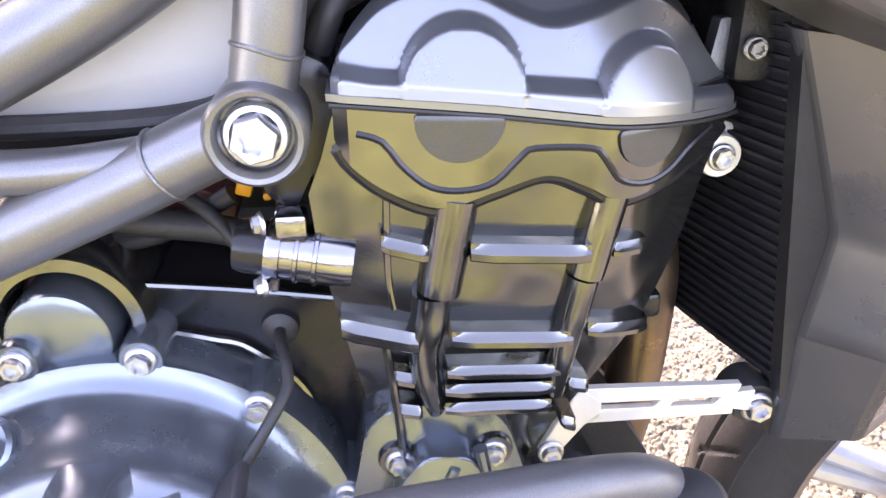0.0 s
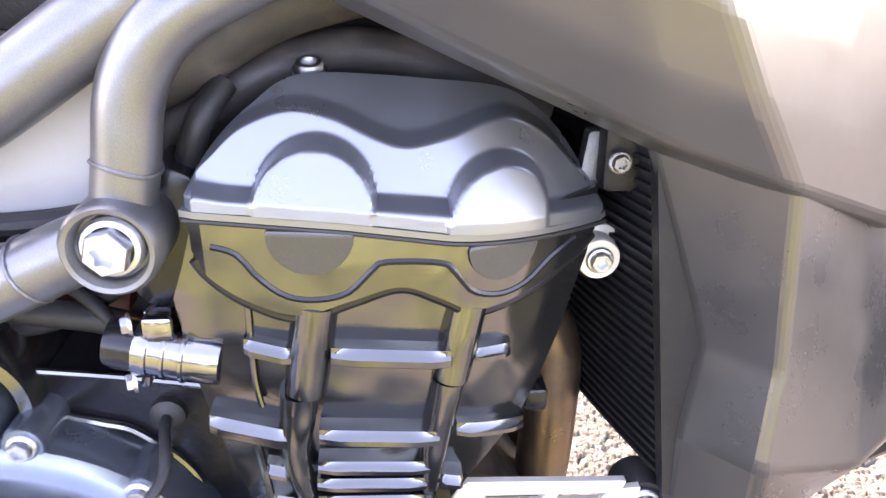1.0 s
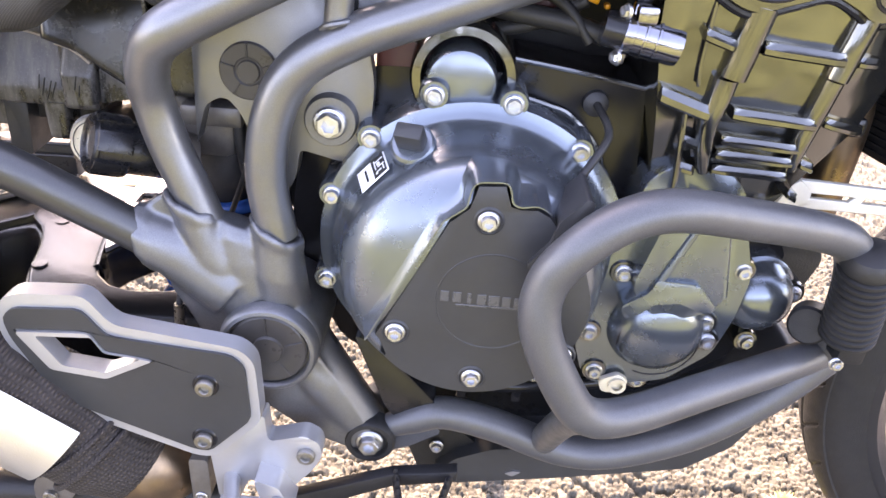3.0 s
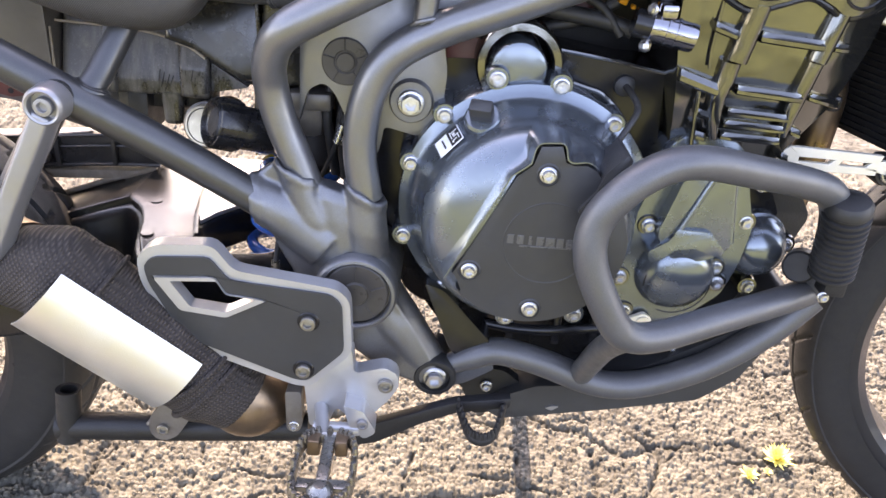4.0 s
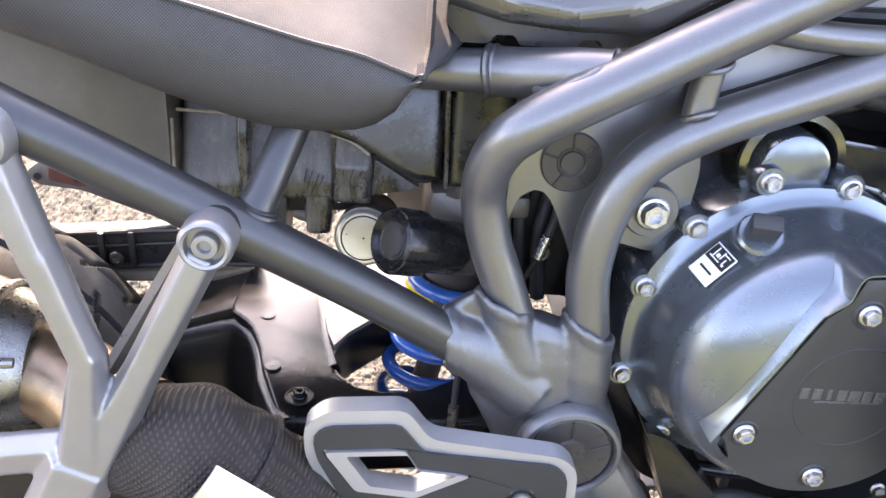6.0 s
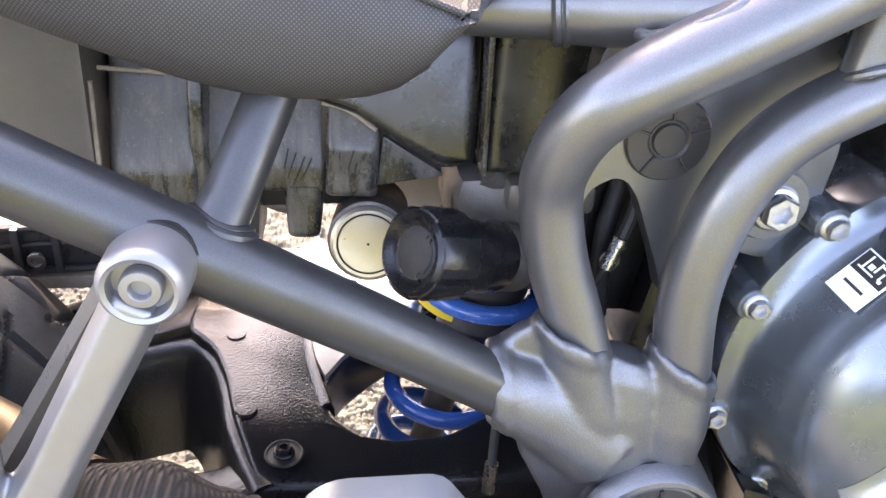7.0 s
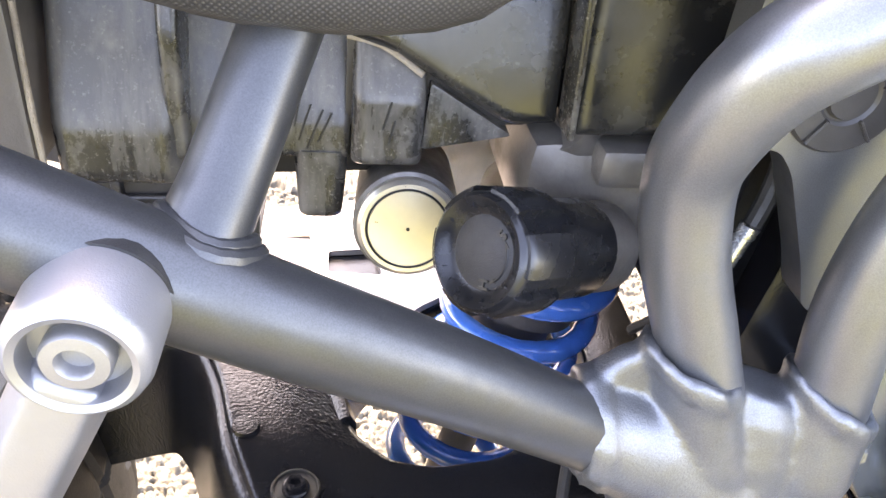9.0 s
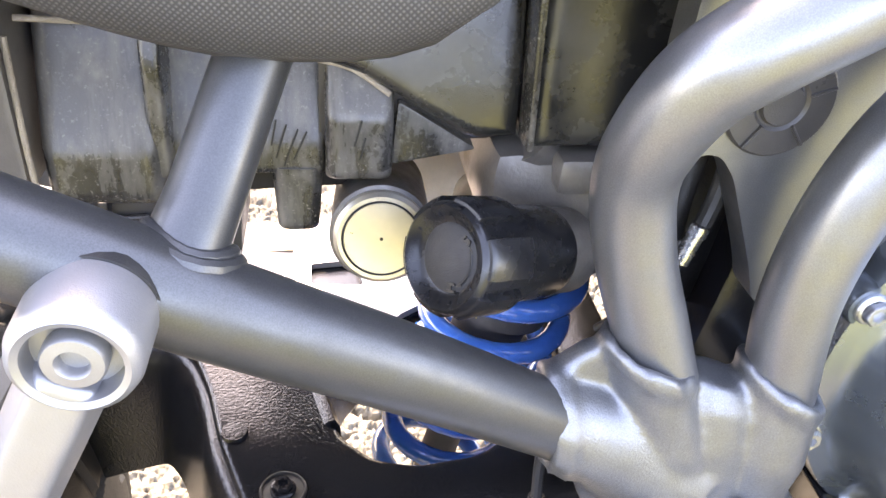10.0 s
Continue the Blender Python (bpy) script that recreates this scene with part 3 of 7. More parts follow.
lathe(bm, [(0.0, 0.0), (0.0405, 0.0), (0.0390, 0.0095), (0.0372, 0.0115), (0.0345, 0.012), (0.0330, 0.010), (0.0325, 0.005), (0.0, 0.005)], (-0.190, -0.1850, 0.450), seg=56)
part("pivot_ring", bm, CAST, frame_casting)


def frame_tube(pts, r, material=FRAME, name="frame_tube", parent=None, seg=24):
    bm = new_bm()
    tube(bm, pts, r, seg, 7)
    return part(name, bm, material, parent or frame_casting)


def weld(c, axis, R, r=0.0022, parent=None):
    """A wavy weld bead round a tube."""
    axis = Vector(axis).normalized()
    u = axis.orthogonal().normalized()
    v = axis.cross(u)
    bm = new_bm()
    pts = [Vector(c) + (u * math.cos(a) + v * math.sin(a)) * (R + 0.00015 * math.sin(a * 19)) + axis * 0.0012 * math.sin(a * 2.0 + 1) for a in (2 * math.pi * i / 60 for i in range(60))]
    tube(bm, pts, r, 8, closed=True)
    return part("weld_bead", bm, CAST, parent or frame_casting)


frame_tube([(-0.239, FY, 0.548), (-0.2493, -0.166, 0.575), (-0.2615, -0.165, 0.606), (-0.2693, -0.166, 0.638), (-0.2690, -0.173, 0.660), (-0.2620, -0.180, 0.680), (-0.2490, -0.185, 0.694), (-0.2260, -0.185, 0.708), (-0.190, -0.182, 0.727), (-0.145, -0.177, 0.750), (-0.095, -0.172, 0.775), (-0.045, -0.168, 0.798), (0.004, -0.163, 0.824), (0.055, -0.16, 0.858), (0.11, -0.158, 0.893)], [0.0150] * 5 + [0.0155, 0.0159] + [0.0163] * 8)
frame_tube([(-0.1845, FY, 0.540), (-0.1915, FY, 0.59), (-0.1850, FY, 0.637), (-0.166, FY, 0.672), (-0.127, FY, 0.697), (-0.08, FY, 0.7165), (-0.006, FY, 0.747), (0.03, FY, 0.763), (0.054, FY, 0.772)], 0.0153)
frame_tube([(0.054, FY, 0.772), (0.0605, FY, 0.803), (0.0675, FY, 0.835), (0.085, FY, 0.860), (0.118, -0.165, 0.878), (0.17, -0.16, 0.90)], 0.0138)
frame_tube([(-0.120, -0.172, 0.762), (-0.08, FY, 0.7565), (-0.03, FY, 0.7555), (0.014, FY, 0.760)], 0.0095)
frame_tube([(-0.1402, FY, 0.688), (-0.1395, FY, 0.700), (-0.1390, FY, 0.712), (-0.1382, FY, 0.724), (-0.1376, FY, 0.736), (-0.1370, -0.171, 0.752)], [0.0112, 0.0101, 0.0097, 0.0097, 0.0101, 0.0115])
weld((-0.1396, FY - 0.001, 0.7045), (-0.40, 0.12, 0.9), 0.0112, 0.0021)
weld((-0.1378, FY - 0.002, 0.7360), (-0.40, -0.25, 0.88), 0.0112, 0.0022)
frame_tube([(-0.199, -0.176, 0.7265), (-0.22, -0.166, 0.7240), (-0.245, -0.152, 0.7195), (-0.269, -0.138, 0.7165)], [0.0155, 0.0160, 0.0160, 0.0158])
frame_tube([(-0.269, -0.138, 0.7165), (-0.31, -0.128, 0.714), (-0.40, -0.11, 0.715)], 0.0142)
frame_tube([(-0.255, -0.168, 0.513), (-0.28, -0.174, 0.532), (-0.34, -0.190, 0.576), (-0.40, -0.204, 0.6155), (-0.45, -0.211, 0.6455), (-0.50, -0.217, 0.674), (-0.55, -0.222, 0.701), (-0.65, -0.225, 0.755)], 0.0155, FRAME_DIM, "subframe_tube")
frame_tube([(-0.4165, -0.202, 0.6265), (-0.4115, -0.193, 0.6380), (-0.4075, -0.1855, 0.6465), (-0.3985, -0.168, 0.6680), (-0.384, -0.142, 0.702)], [0.0128, 0.0118, 0.0113, 0.0112, 0.0112], FRAME_DIM, "subframe_tube")
weld((-0.2672, -0.1385, 0.7166), (1, -0.2, 0.05), 0.0152, 0.0022)
weld((-0.2712, -0.1375, 0.7164), (1, -0.2, 0.05), 0.0150, 0.0026)
def strut_seam(turn, out):
    """A point of the seam where the seat strut stands on the subframe tube."""
    a = Vector((-0.4126, -0.1950, 0.6346))
    d = Vector((0.33, 0.55, 0.77)).normalized()
    u = Vector((0.86, -0.03, -0.51))
    u = (u - d * u.dot(d)).normalized()
    v = d.cross(u)
    p = a + (u * math.cos(turn) + v * math.sin(turn)) * out
    return p + d * (0.0022 * math.cos(2 * turn) - 0.001 - (out - 0.0122) * 0.9)


for out, rad in ((0.0120, 0.0028), (0.0146, 0.0030)):
    bm = new_bm()
    tube(bm, [strut_seam(2 * math.pi * i / 72, out + 0.0001 * math.sin(i * 1.7)) for i in range(72)], rad, 10, closed=True)
    part("weld_bead", bm, FRAME_DIM, frame_casting)
weld((0.0135, FY, 0.7558), (0.92, 0, 0.4), 0.0152, 0.0011)
weld((0.0605, FY, 0.8025), (0.2, 0, 1), 0.0137, 0.0011)
# the fillet where the seat rail joins the upper tube
bm = new_bm()
oval_bead(bm, (-0.2205, -0.1715, 0.7262), (0.88, 0, 0.47), 0.0265, 0.0178, 0.0026)
part("weld_bead", bm, CAST, frame_casting)


def flower_cap(x, y, z, r, parent, material=PLASTIC):
    """Round plug with a raised ring and five ribs."""
    bm = new_bm()
    lathe(bm, [(r, -0.006), (r, 0.0), (r * 0.95, 0.0012), (r * 0.5, 0.0012), (r * 0.44, 0.0002), (r * 0.40, 0.0002), (r * 0.36, 0.0022), (0.0, 0.0022)], (x, y, z), seg=48)
    cap = part("frame_plug", bm, material, parent, "black plastic plug with ribs")
    bm = new_bm()
    for i in range(5):
        a = radians(20 + 72 * i)
        box(bm, (x + 0.72 * r * math.cos(a), y - 0.0014, z + 0.72 * r * math.sin(a)), (0.46 * r, 0.0018, 0.0011), 0.0003, Matrix.Rotation(-a, 3, "Y"), 1)
    part("rib", bm, material, cap)
    return cap


flower_cap(-0.190, -0.1935, 0.4505, 0.0315, motorcycle)
bolt(frame_casting, -0.108, -0.1765, 0.346, 0.0125, "hex")
bm = new_bm()
lathe(bm, [(0.0, 0.0), (0.0225, 0.0), (0.0225, 0.015), (0.0205, 0.018), (0.0165, 0.018), (0.0150, 0.0135), (0.0, 0.0135)], (-0.108, -0.1625, 0.346), seg=36)
part("washer", bm, RUBBER, frame_casting)

# engine hanger at the head: ring with a bright bolt
bm = new_bm()
lathe(bm, [(0.0, 0.0), (0.0195, 0.0), (0.0205, 0.03), (0.0205, 0.056), (0.0185, 0.059), (0.0165, 0.0585), (0.015, 0.055), (0.0148, 0.05), (0.0, 0.05)], (0.0545, -0.13, 0.772), seg=48)
hanger_eye = part("hanger_eye", bm, FRAME, motorcycle, "dark grey frame eye with a bright flange bolt")
bolt(hanger_eye, 0.0545, -0.1815, 0.772, 0.0135, "hex")

# gusset plate behind the two tubes
bm = new_bm()
prism(bm, rounded([(-0.250, 0.60), (-0.248, 0.70), (-0.23, 0.712), (-0.15, 0.738), (-0.125, 0.70), (-0.117, 0.655), (-0.120, 0.606), (-0.138, 0.592), (-0.162, 0.598), (-0.172, 0.60), (-0.176, 0.575), (-0.184, 0.562), (-0.191, 0.567), (-0.197, 0.584), (-0.209, 0.610), (-0.217, 0.627), (-0.224, 0.635), (-0.2305, 0.6365), (-0.242, 0.630), (-0.247, 0.612), (-0.2505, 0.600)], 0.008), -0.139, -0.122, 0.004)
gusset = part("gusset_plate", bm, FRAME, motorcycle, "grey cast gusset plate with an arched opening")
flower_cap(-0.208, -0.1405, 0.658, 0.0215, motorcycle)
bm = new_bm()
lathe(bm, [(0.0, 0.0), (0.0185, 0.0), (0.020, 0.003), (0.021, 0.022), (0.0, 0.022)], (-0.148, -0.147, 0.627), axis=(0, 1, 0))
mount = part("engine_mount", bm, CAST, motorcycle, "grey engine mount boss")
bolt(mount, -0.148, -0.1472, 0.627, 0.0125, "hex")

# ---- clutch cover ----
CX, CZ = -0.036, 0.535


def dome_h(r):
    """Height of the clutch dome over its foot at the radius r."""
    return 0.0872 + 0.0413 * math.sqrt(max(0.0, 1 - (r / 0.0972) ** 3.6))


CBOLTS = [(-0.073, 0.656), (-0.016, 0.654), (-0.117, 0.620), (-0.145, 0.572), (-0.149, 0.497), (-0.108, 0.441), (-0.04, 0.411), (0.030, 0.418), (0.062, 0.488), (0.076, 0.560), (0.036, 0.622)]
bm = new_bm()
lathe(bm, [(0.0, 0.0), (0.118, 0.0), (0.1195, 0.045), (0.1185, 0.049), (0.1130, 0.0508), (0.1090, 0.0530), (0.1057, 0.0575), (0.1026, 0.0655), (0.1000, 0.0755), (0.0983, 0.0845), (0.0972, 0.0872)] + [(0.0972 * s, dome_h(0.0972 * s)) for s in (0.995, 0.985, 0.965, 0.935, 0.90, 0.85, 0.79, 0.72, 0.64, 0.55, 0.44, 0.3)] + [(0.0, 0.1285)], (CX, -0.105, CZ), seg=96)
clutch_cover = part("clutch_cover", bm, CLUTCH, motorcycle, "round blue-grey clutch cover ringed with bright bolts")
for x, z in CBOLTS:
    bm = new_bm()
    lathe(bm, [(0.0, 0.0), (0.0112, 0.0), (0.0112, 0.046), (0.0100, 0.0492), (0.0, 0.0492)], (x, -0.1052, z), seg=20)
    part("bolt_boss", bm, CLUTCH, clutch_cover)
    bolt(clutch_cover, x, -0.1545, z, 0.0077)

PCX, PCZ = -0.034, 0.538
plate_poly = [(-0.102, 0.502), (-0.098, 0.499), (-0.094, 0.487), (-0.088, 0.481)] + arc(PCX, PCZ, 0.081, 218, 365, 26) + [(0.040, 0.566), (0.026, 0.585), (0.010, 0.606), (0.0005, 0.611), (-0.010, 0.6095), (-0.017, 0.6115), (-0.021, 0.626), (-0.039, 0.6245), (-0.0425, 0.608), (-0.055, 0.598)]
bm = new_bm()
prism(bm, plate_poly, -0.2338, -0.19, 0.0018)
inset = part("inset_plate", bm, PLATE, clutch_cover, "matt dark grey inset plate with an embossed badge ring")
for x, z in ((-0.0875, 0.5065), (-0.030, 0.6005), (-0.030, 0.471), (0.033, 0.497)):
    bm = new_bm()
    lathe(bm, [(0.0104, 0.0), (0.0104, 0.0015), (0.009, 0.0025), (0.008, 0.0016), (0.0, 0.0014)], (x, -0.2325, z), seg=24)
    part("bolt_seat", bm, PLATE, clutch_cover)
    bolt(clutch_cover, x, -0.2338, z, 0.0074)
bm = new_bm()
ring(bm, (-0.022, -0.2334, 0.537), (0, 1, 0), 0.0385, 0.0008, 64, 6)
part("badge_ring", bm, PLATE, clutch_cover)
bm = new_bm()
for i, w in enumerate((0.006, 0.006, 0.003, 0.0065, 0.008, 0.006, 0.0065)):
    box(bm, (-0.0545 + 0.0086 * i, -0.2337, 0.540 - 0.0003 * i), (w, 0.0012, 0.0085), 0.0004, seg=1)
box(bm, (-0.024, -0.2337, 0.5335), (0.045, 0.001, 0.0016), 0.0004, seg=1)
part("badge", bm, MARK, clutch_cover, "embossed maker's badge as plain bars")
# the dome rises to a lip along the plate's edge
def dome_y(r):
    return -0.105 - dome_h(min(r, 0.0972))


def lip_rows():
    pts = spline([(-0.108, 0, 0.497), (-0.103, 0, 0.507), (-0.083, 0, 0.5475), (-0.061, 0, 0.593), (-0.0565, 0, 0.599), (-0.0455, 0, 0.608), (-0.0435, 0, 0.613), (-0.0420, 0, 0.622), (-0.0385, 0, 0.6265), (-0.0300, 0, 0.6275), (-0.0215, 0, 0.6275), (-0.0185, 0, 0.622), (-0.0165, 0, 0.6145), (-0.010, 0, 0.6115), (0.001, 0, 0.613), (0.010, 0, 0.608)], 4)
    rows = []

    def eased(i, w):
        near = pts[max(0, i - w):i + w + 1]
        return sum(near, Vector()) / len(near)

    for i, p in enumerate(pts):
        d = pts[min(i + 2, len(pts) - 1)] - pts[max(i - 2, 0)]
        n = Vector((-d.z, 0, d.x)).normalized()
        row = [(p.x + n.x * 0.0004, -0.222, p.z + n.z * 0.0004)]
        for o, f, w in ((0.0006, 1.0, 0), (0.0014, 1.0, 1), (0.0030, 0.55, 2), (0.0046, 0.22, 3), (0.0068, 0.0, 4)):
            d = eased(min(i + 3, len(pts) - 1), w) - eased(max(i - 3, 0), w)
            n = Vector((-d.z, 0, d.x)).normalized()
            q = eased(i, w) + n * (o + 0.0012 * w * (1 if w else 0) * 0.2)
            r = math.hypot(q.x - CX, q.z - CZ)
            if r > 0.0965:
                q = Vector((CX + (q.x - CX) * 0.0965 / r, 0, CZ + (q.z - CZ) * 0.0965 / r))
            low = dome_y(min(r, 0.0965))
            row.append((q.x, low + (min(low, -0.2352) - low) * f * (1.0 if w < 2 or i < 16 else 0.55) - 0.0002, q.z))
        rows.append(row)
    return rows


LIP = lip_rows()
bm = new_bm()
vs_ = [[bm.verts.new(p) for p in r] for r in LIP]
for r0, r1 in zip(vs_, vs_[1:]):
    for i in range(len(r0) - 1):
        bm.faces.new((r0[i], r0[i + 1], r1[i + 1], r1[i]))
part("dome_lip", bm, CLUTCH, clutch_cover, "", 50)
# oil filler cap with a grip bar
bm = new_bm()
ax = Vector((-0.16, -0.62, 0.75)).normalized()
c = Vector((-0.0845, -0.1795, 0.6265))
lathe(bm, [(0.0, -0.045), (0.0185, -0.045), (0.0172, -0.004), (0.0162, 0.0), (0.0, 0.0)], c, axis=ax, seg=32)
part("filler_boss", bm, CLUTCH, clutch_cover)
bm = new_bm()
lathe(bm, [(0.0, 0.0), (0.0158, 0.0), (0.0158, 0.003), (0.014, 0.005), (0.0, 0.005)], c + ax * 0.0005, axis=ax, seg=32)
filler = part("filler_cap", bm, CLUTCH, clutch_cover, "oil filler cap with a grip bar")
bm = new_bm()
box(bm, c + ax * 0.0130, (0.0200, 0.0190, 0.0125), 0.0024, ax.to_track_quat("-Y", "Z").to_matrix())
part("grip_bar", bm, PLATE, filler, "dark grip bar")
# sticker
stick = Vector((-0.1121, -0.1812, 0.6052))
sn = Vector((-0.68, -0.37, 0.63)).normalized()
along = Vector((0.61, 0.0, 0.79))
along = (along - sn * along.dot(sn)).normalized()
across = along.cross(-sn)
turn = Matrix((along, -sn, across)).transposed()
bm = new_bm()
box(bm, stick, (0.027, 0.0012, 0.021), 0.0004, turn, 1)
sticker = part("sticker", bm, WHITE, clutch_cover, "white sticker with a black pictogram square")
bm = new_bm()
box(bm, stick + along * 0.0066 + sn * 0.0007, (0.0118, 0.0005, 0.0192), 0, turn)
part("pictogram", bm, INK, sticker)
bm = new_bm()
for du, dv, w, h_ in ((-0.0030, 0.0025, 0.0009, 0.0095), (0.0012, 0.0050, 0.0075, 0.0009), (0.0020, -0.0010, 0.0060, 0.0009), (-0.0005, -0.0050, 0.0045, 0.0009), (0.0038, -0.0040, 0.0009, 0.0060), (0.0002, 0.0018, 0.0028, 0.0028), (-0.0028, -0.0062, 0.0018, 0.0018)):
    box(bm, stick + along * (0.0066 + du) + across * dv + sn * 0.0011, (w, 0.0004, h_), 0, turn)
part("pictogram_mark", bm, WHITE, sticker)
bm = new_bm()
box(bm, stick - along * 0.0055 + sn * 0.0008, (0.0016, 0.0004, 0.012), 0, turn)
part("print_bar", bm, INK, sticker)
# breather hose and its clip
bm = new_bm()
tube(bm, [(0.047, -0.10, 0.650), (0.0475, -0.132, 0.6505), (0.0515, -0.152, 0.646), (0.0525, -0.164, 0.640), (0.046, -0.176, 0.632), (0.031, -0.190, 0.6135), (0.018, -0.205, 0.600)], 0.0030, 12)
part("breather_hose", bm, RUBBER, motorcycle, "thin black hose from a rubber grommet")
bm = new_bm()
lathe(bm, [(0.0, 0.0), (0.0105, 0.0), (0.0095, 0.009), (0.005, 0.012), (0.0, 0.012)], (0.047, -0.118, 0.650))
part("grommet", bm, RUBBER, motorcycle)
bm = new_bm()
prism(bm, rounded([(0.032, 0.624), (0.037, 0.62), (0.022, 0.577), (0.004, 0.562), (-0.002, 0.572), (0.012, 0.59), (0.016, 0.606)], 0.003), -0.2385, -0.195, 0.002)
part("hose_clip", bm, PLATE, clutch_cover)

# ---- crankcase and what is behind ----
bm = new_bm()
prism(bm, rounded([(-0.17, 0.645), (-0.12, 0.66), (0.08, 0.665), (0.11, 0.60), (0.20, 0.585), (0.235, 0.52), (0.215, 0.42), (0.15, 0.375), (-0.02, 0.365), (-0.14, 0.40), (-0.19, 0.50)], 0.012), -0.106, 0.13, 0.006)
crankcase = part("crankcase", bm, CASE, motorcycle, "black crankcase casting")
bm = new_bm()
prism(bm, rounded([(-0.016, 0.678), (0.083, 0.664), (0.088, 0.60), (0.082, 0.545), (0.045, 0.55), (0.05, 0.60), (0.03, 0.635), (-0.01, 0.65)], 0.004), -0.122, -0.06, 0.003)
side = part("side_cover", bm, CASE, crankcase, "glossy black cover behind the clutch")
bm = new_bm()
tube(bm, [(-0.018, -0.123, 0.6785), (0.03, -0.123, 0.6725), (0.082, -0.123, 0.664)], 0.0022, 8)
tube(bm, [(-0.014, -0.123, 0.652), (0.012, -0.125, 0.646), (0.03, -0.125, 0.639), (0.055, -0.124, 0.612), (0.066, -0.123, 0.575)], 0.0026, 8)
part("rim_bead", bm, ENGINE, crankcase)
bm = new_bm()
lathe(bm, [(0.0, 0.0), (0.0265, 0.0), (0.026, 0.060), (0.0245, 0.0635), (0.021, 0.065), (0.0, 0.066)], (-0.0545, -0.083, 0.6625), seg=48)
part("half_round_cover", bm, CLUTCH, crankcase, "glossy half-round cover above the clutch")
bm = new_bm()
lathe(bm, [(0.0295, 0.0), (0.0300, 0.046), (0.0315, 0.049), (0.0375, 0.048), (0.0395, 0.044), (0.0400, 0.0), (0.0295, 0.0)], (-0.0530, -0.090, 0.6645), seg=56)
part("arch_rib", bm, ENGINE, crankcase)
bm = new_bm()
prism(bm, rounded([(-0.175, 0.50), (-0.13, 0.40), (-0.09, 0.345), (0.02, 0.318), (0.17, 0.335), (0.21, 0.40), (0.10, 0.44), (-0.05, 0.46)], 0.01), -0.098, 0.10, 0.005)
part("sump", bm, CASE, crankcase, "black oil sump below the clutch")
# ribs and parts beneath the clutch cover
for dx, z0 in ((-0.085, 0.37), (-0.03, 0.36), (0.02, 0.36), (0.06, 0.365)):
    bm = new_bm()
    box(bm, (dx, -0.118, z0 + 0.03), (0.009, 0.03, 0.05), 0.002)
    part("case_rib", bm, CASE, crankcase)
bm = new_bm()
prism(bm, rounded([(-0.125, 0.452), (-0.105, 0.445), (-0.052, 0.385), (-0.058, 0.365), (-0.08, 0.36), (-0.096, 0.378)], 0.005), -0.168, -0.11, 0.004)
part("case_guard", bm, CASE, crankcase, "black cast guard beneath the clutch")
bm = new_bm()
tube(bm, [(-0.1, -0.13, 0.395), (-0.02, -0.133, 0.383), (0.06, -0.13, 0.388), (0.13, -0.125, 0.40)], 0.006, 12)
part("case_rim", bm, CASE, crankcase)
for x, z in ((-0.065, 0.345), (0.055, 0.352), (0.105, 0.372), (0.145, 0.376)):
    bolt(crankcase, x, -0.137, z, 0.0068)

# ---- water pump side cover ----
bm = new_bm()
prism(bm, rounded([(0.058, 0.455), (0.060, 0.50), (0.072, 0.535), (0.083, 0.575), (0.089, 0.607), (0.105, 0.619), (0.150, 0.616), (0.163, 0.602), (0.176, 0.56), (0.186, 0.53), (0.182, 0.49), (0.172, 0.455), (0.14, 0.425), (0.085, 0.412), (0.068, 0.425)], 0.008), -0.158, -0.09, 0.004)
pump_cover = part("pump_cover", bm, CLUTCH, motorcycle, "dark glossy engine side cover with two domes")
bm = new_bm()
prism(bm, rounded([(0.089, 0.522), (0.104, 0.582), (0.118, 0.60), (0.142, 0.598), (0.152, 0.57), (0.163, 0.515), (0.14, 0.50), (0.11, 0.498)], 0.008), -0.176, -0.15, 0.008, 3)
part("raised_panel", bm, CLUTCH, pump_cover)
bm = new_bm()
tube(bm, [(0.133, -0.176, 0.592), (0.105, -0.177, 0.52)], 0.003, 10)
tube(bm, [(0.146, -0.172, 0.60), (0.161, -0.173, 0.52)], 0.0038, 10)
part("panel_ridge", bm, CLUTCH, pump_cover)
bm = new_bm()
lathe(bm, [(0.0425, -0.03), (0.042, 0.0), (0.039, 0.012), (0.033, 0.021), (0.024, 0.0265), (0.0, 0.029)], (0.1215, -0.150, 0.477), axis=(0.05, -1, -0.05), seg=56)
dome = part("dome", bm, CLUTCH, pump_cover)
bm = new_bm()
ring(bm, (0.122, -0.1700, 0.4700), (0.05, -1, -0.05), 0.0335, 0.0007, 48, 6, 20, 300)
part("scribed_arc", bm, CASE, pump_cover)
bm = new_bm()
prism(bm, rounded([(0.083, 0.508), (0.104, 0.523), (0.106, 0.534), (0.139, 0.532), (0.157, 0.512), (0.15, 0.506), (0.128, 0.515), (0.108, 0.512), (0.098, 0.502), (0.088, 0.496)], 0.004), -0.1800, -0.15, 0.004)
part("step_ridge", bm, CLUTCH, pump_cover)
bm = new_bm()
lathe(bm, [(0.036, -0.05), (0.0355, 0.0), (0.033, 0.002), (0.0315, 0.004), (0.030, 0.012), (0.024, 0.022), (0.014, 0.028), (0.0, 0.030)], (0.2095, -0.118, 0.494), axis=(0.12, -1, 0), seg=48)
part("dome", bm, CLUTCH, pump_cover)
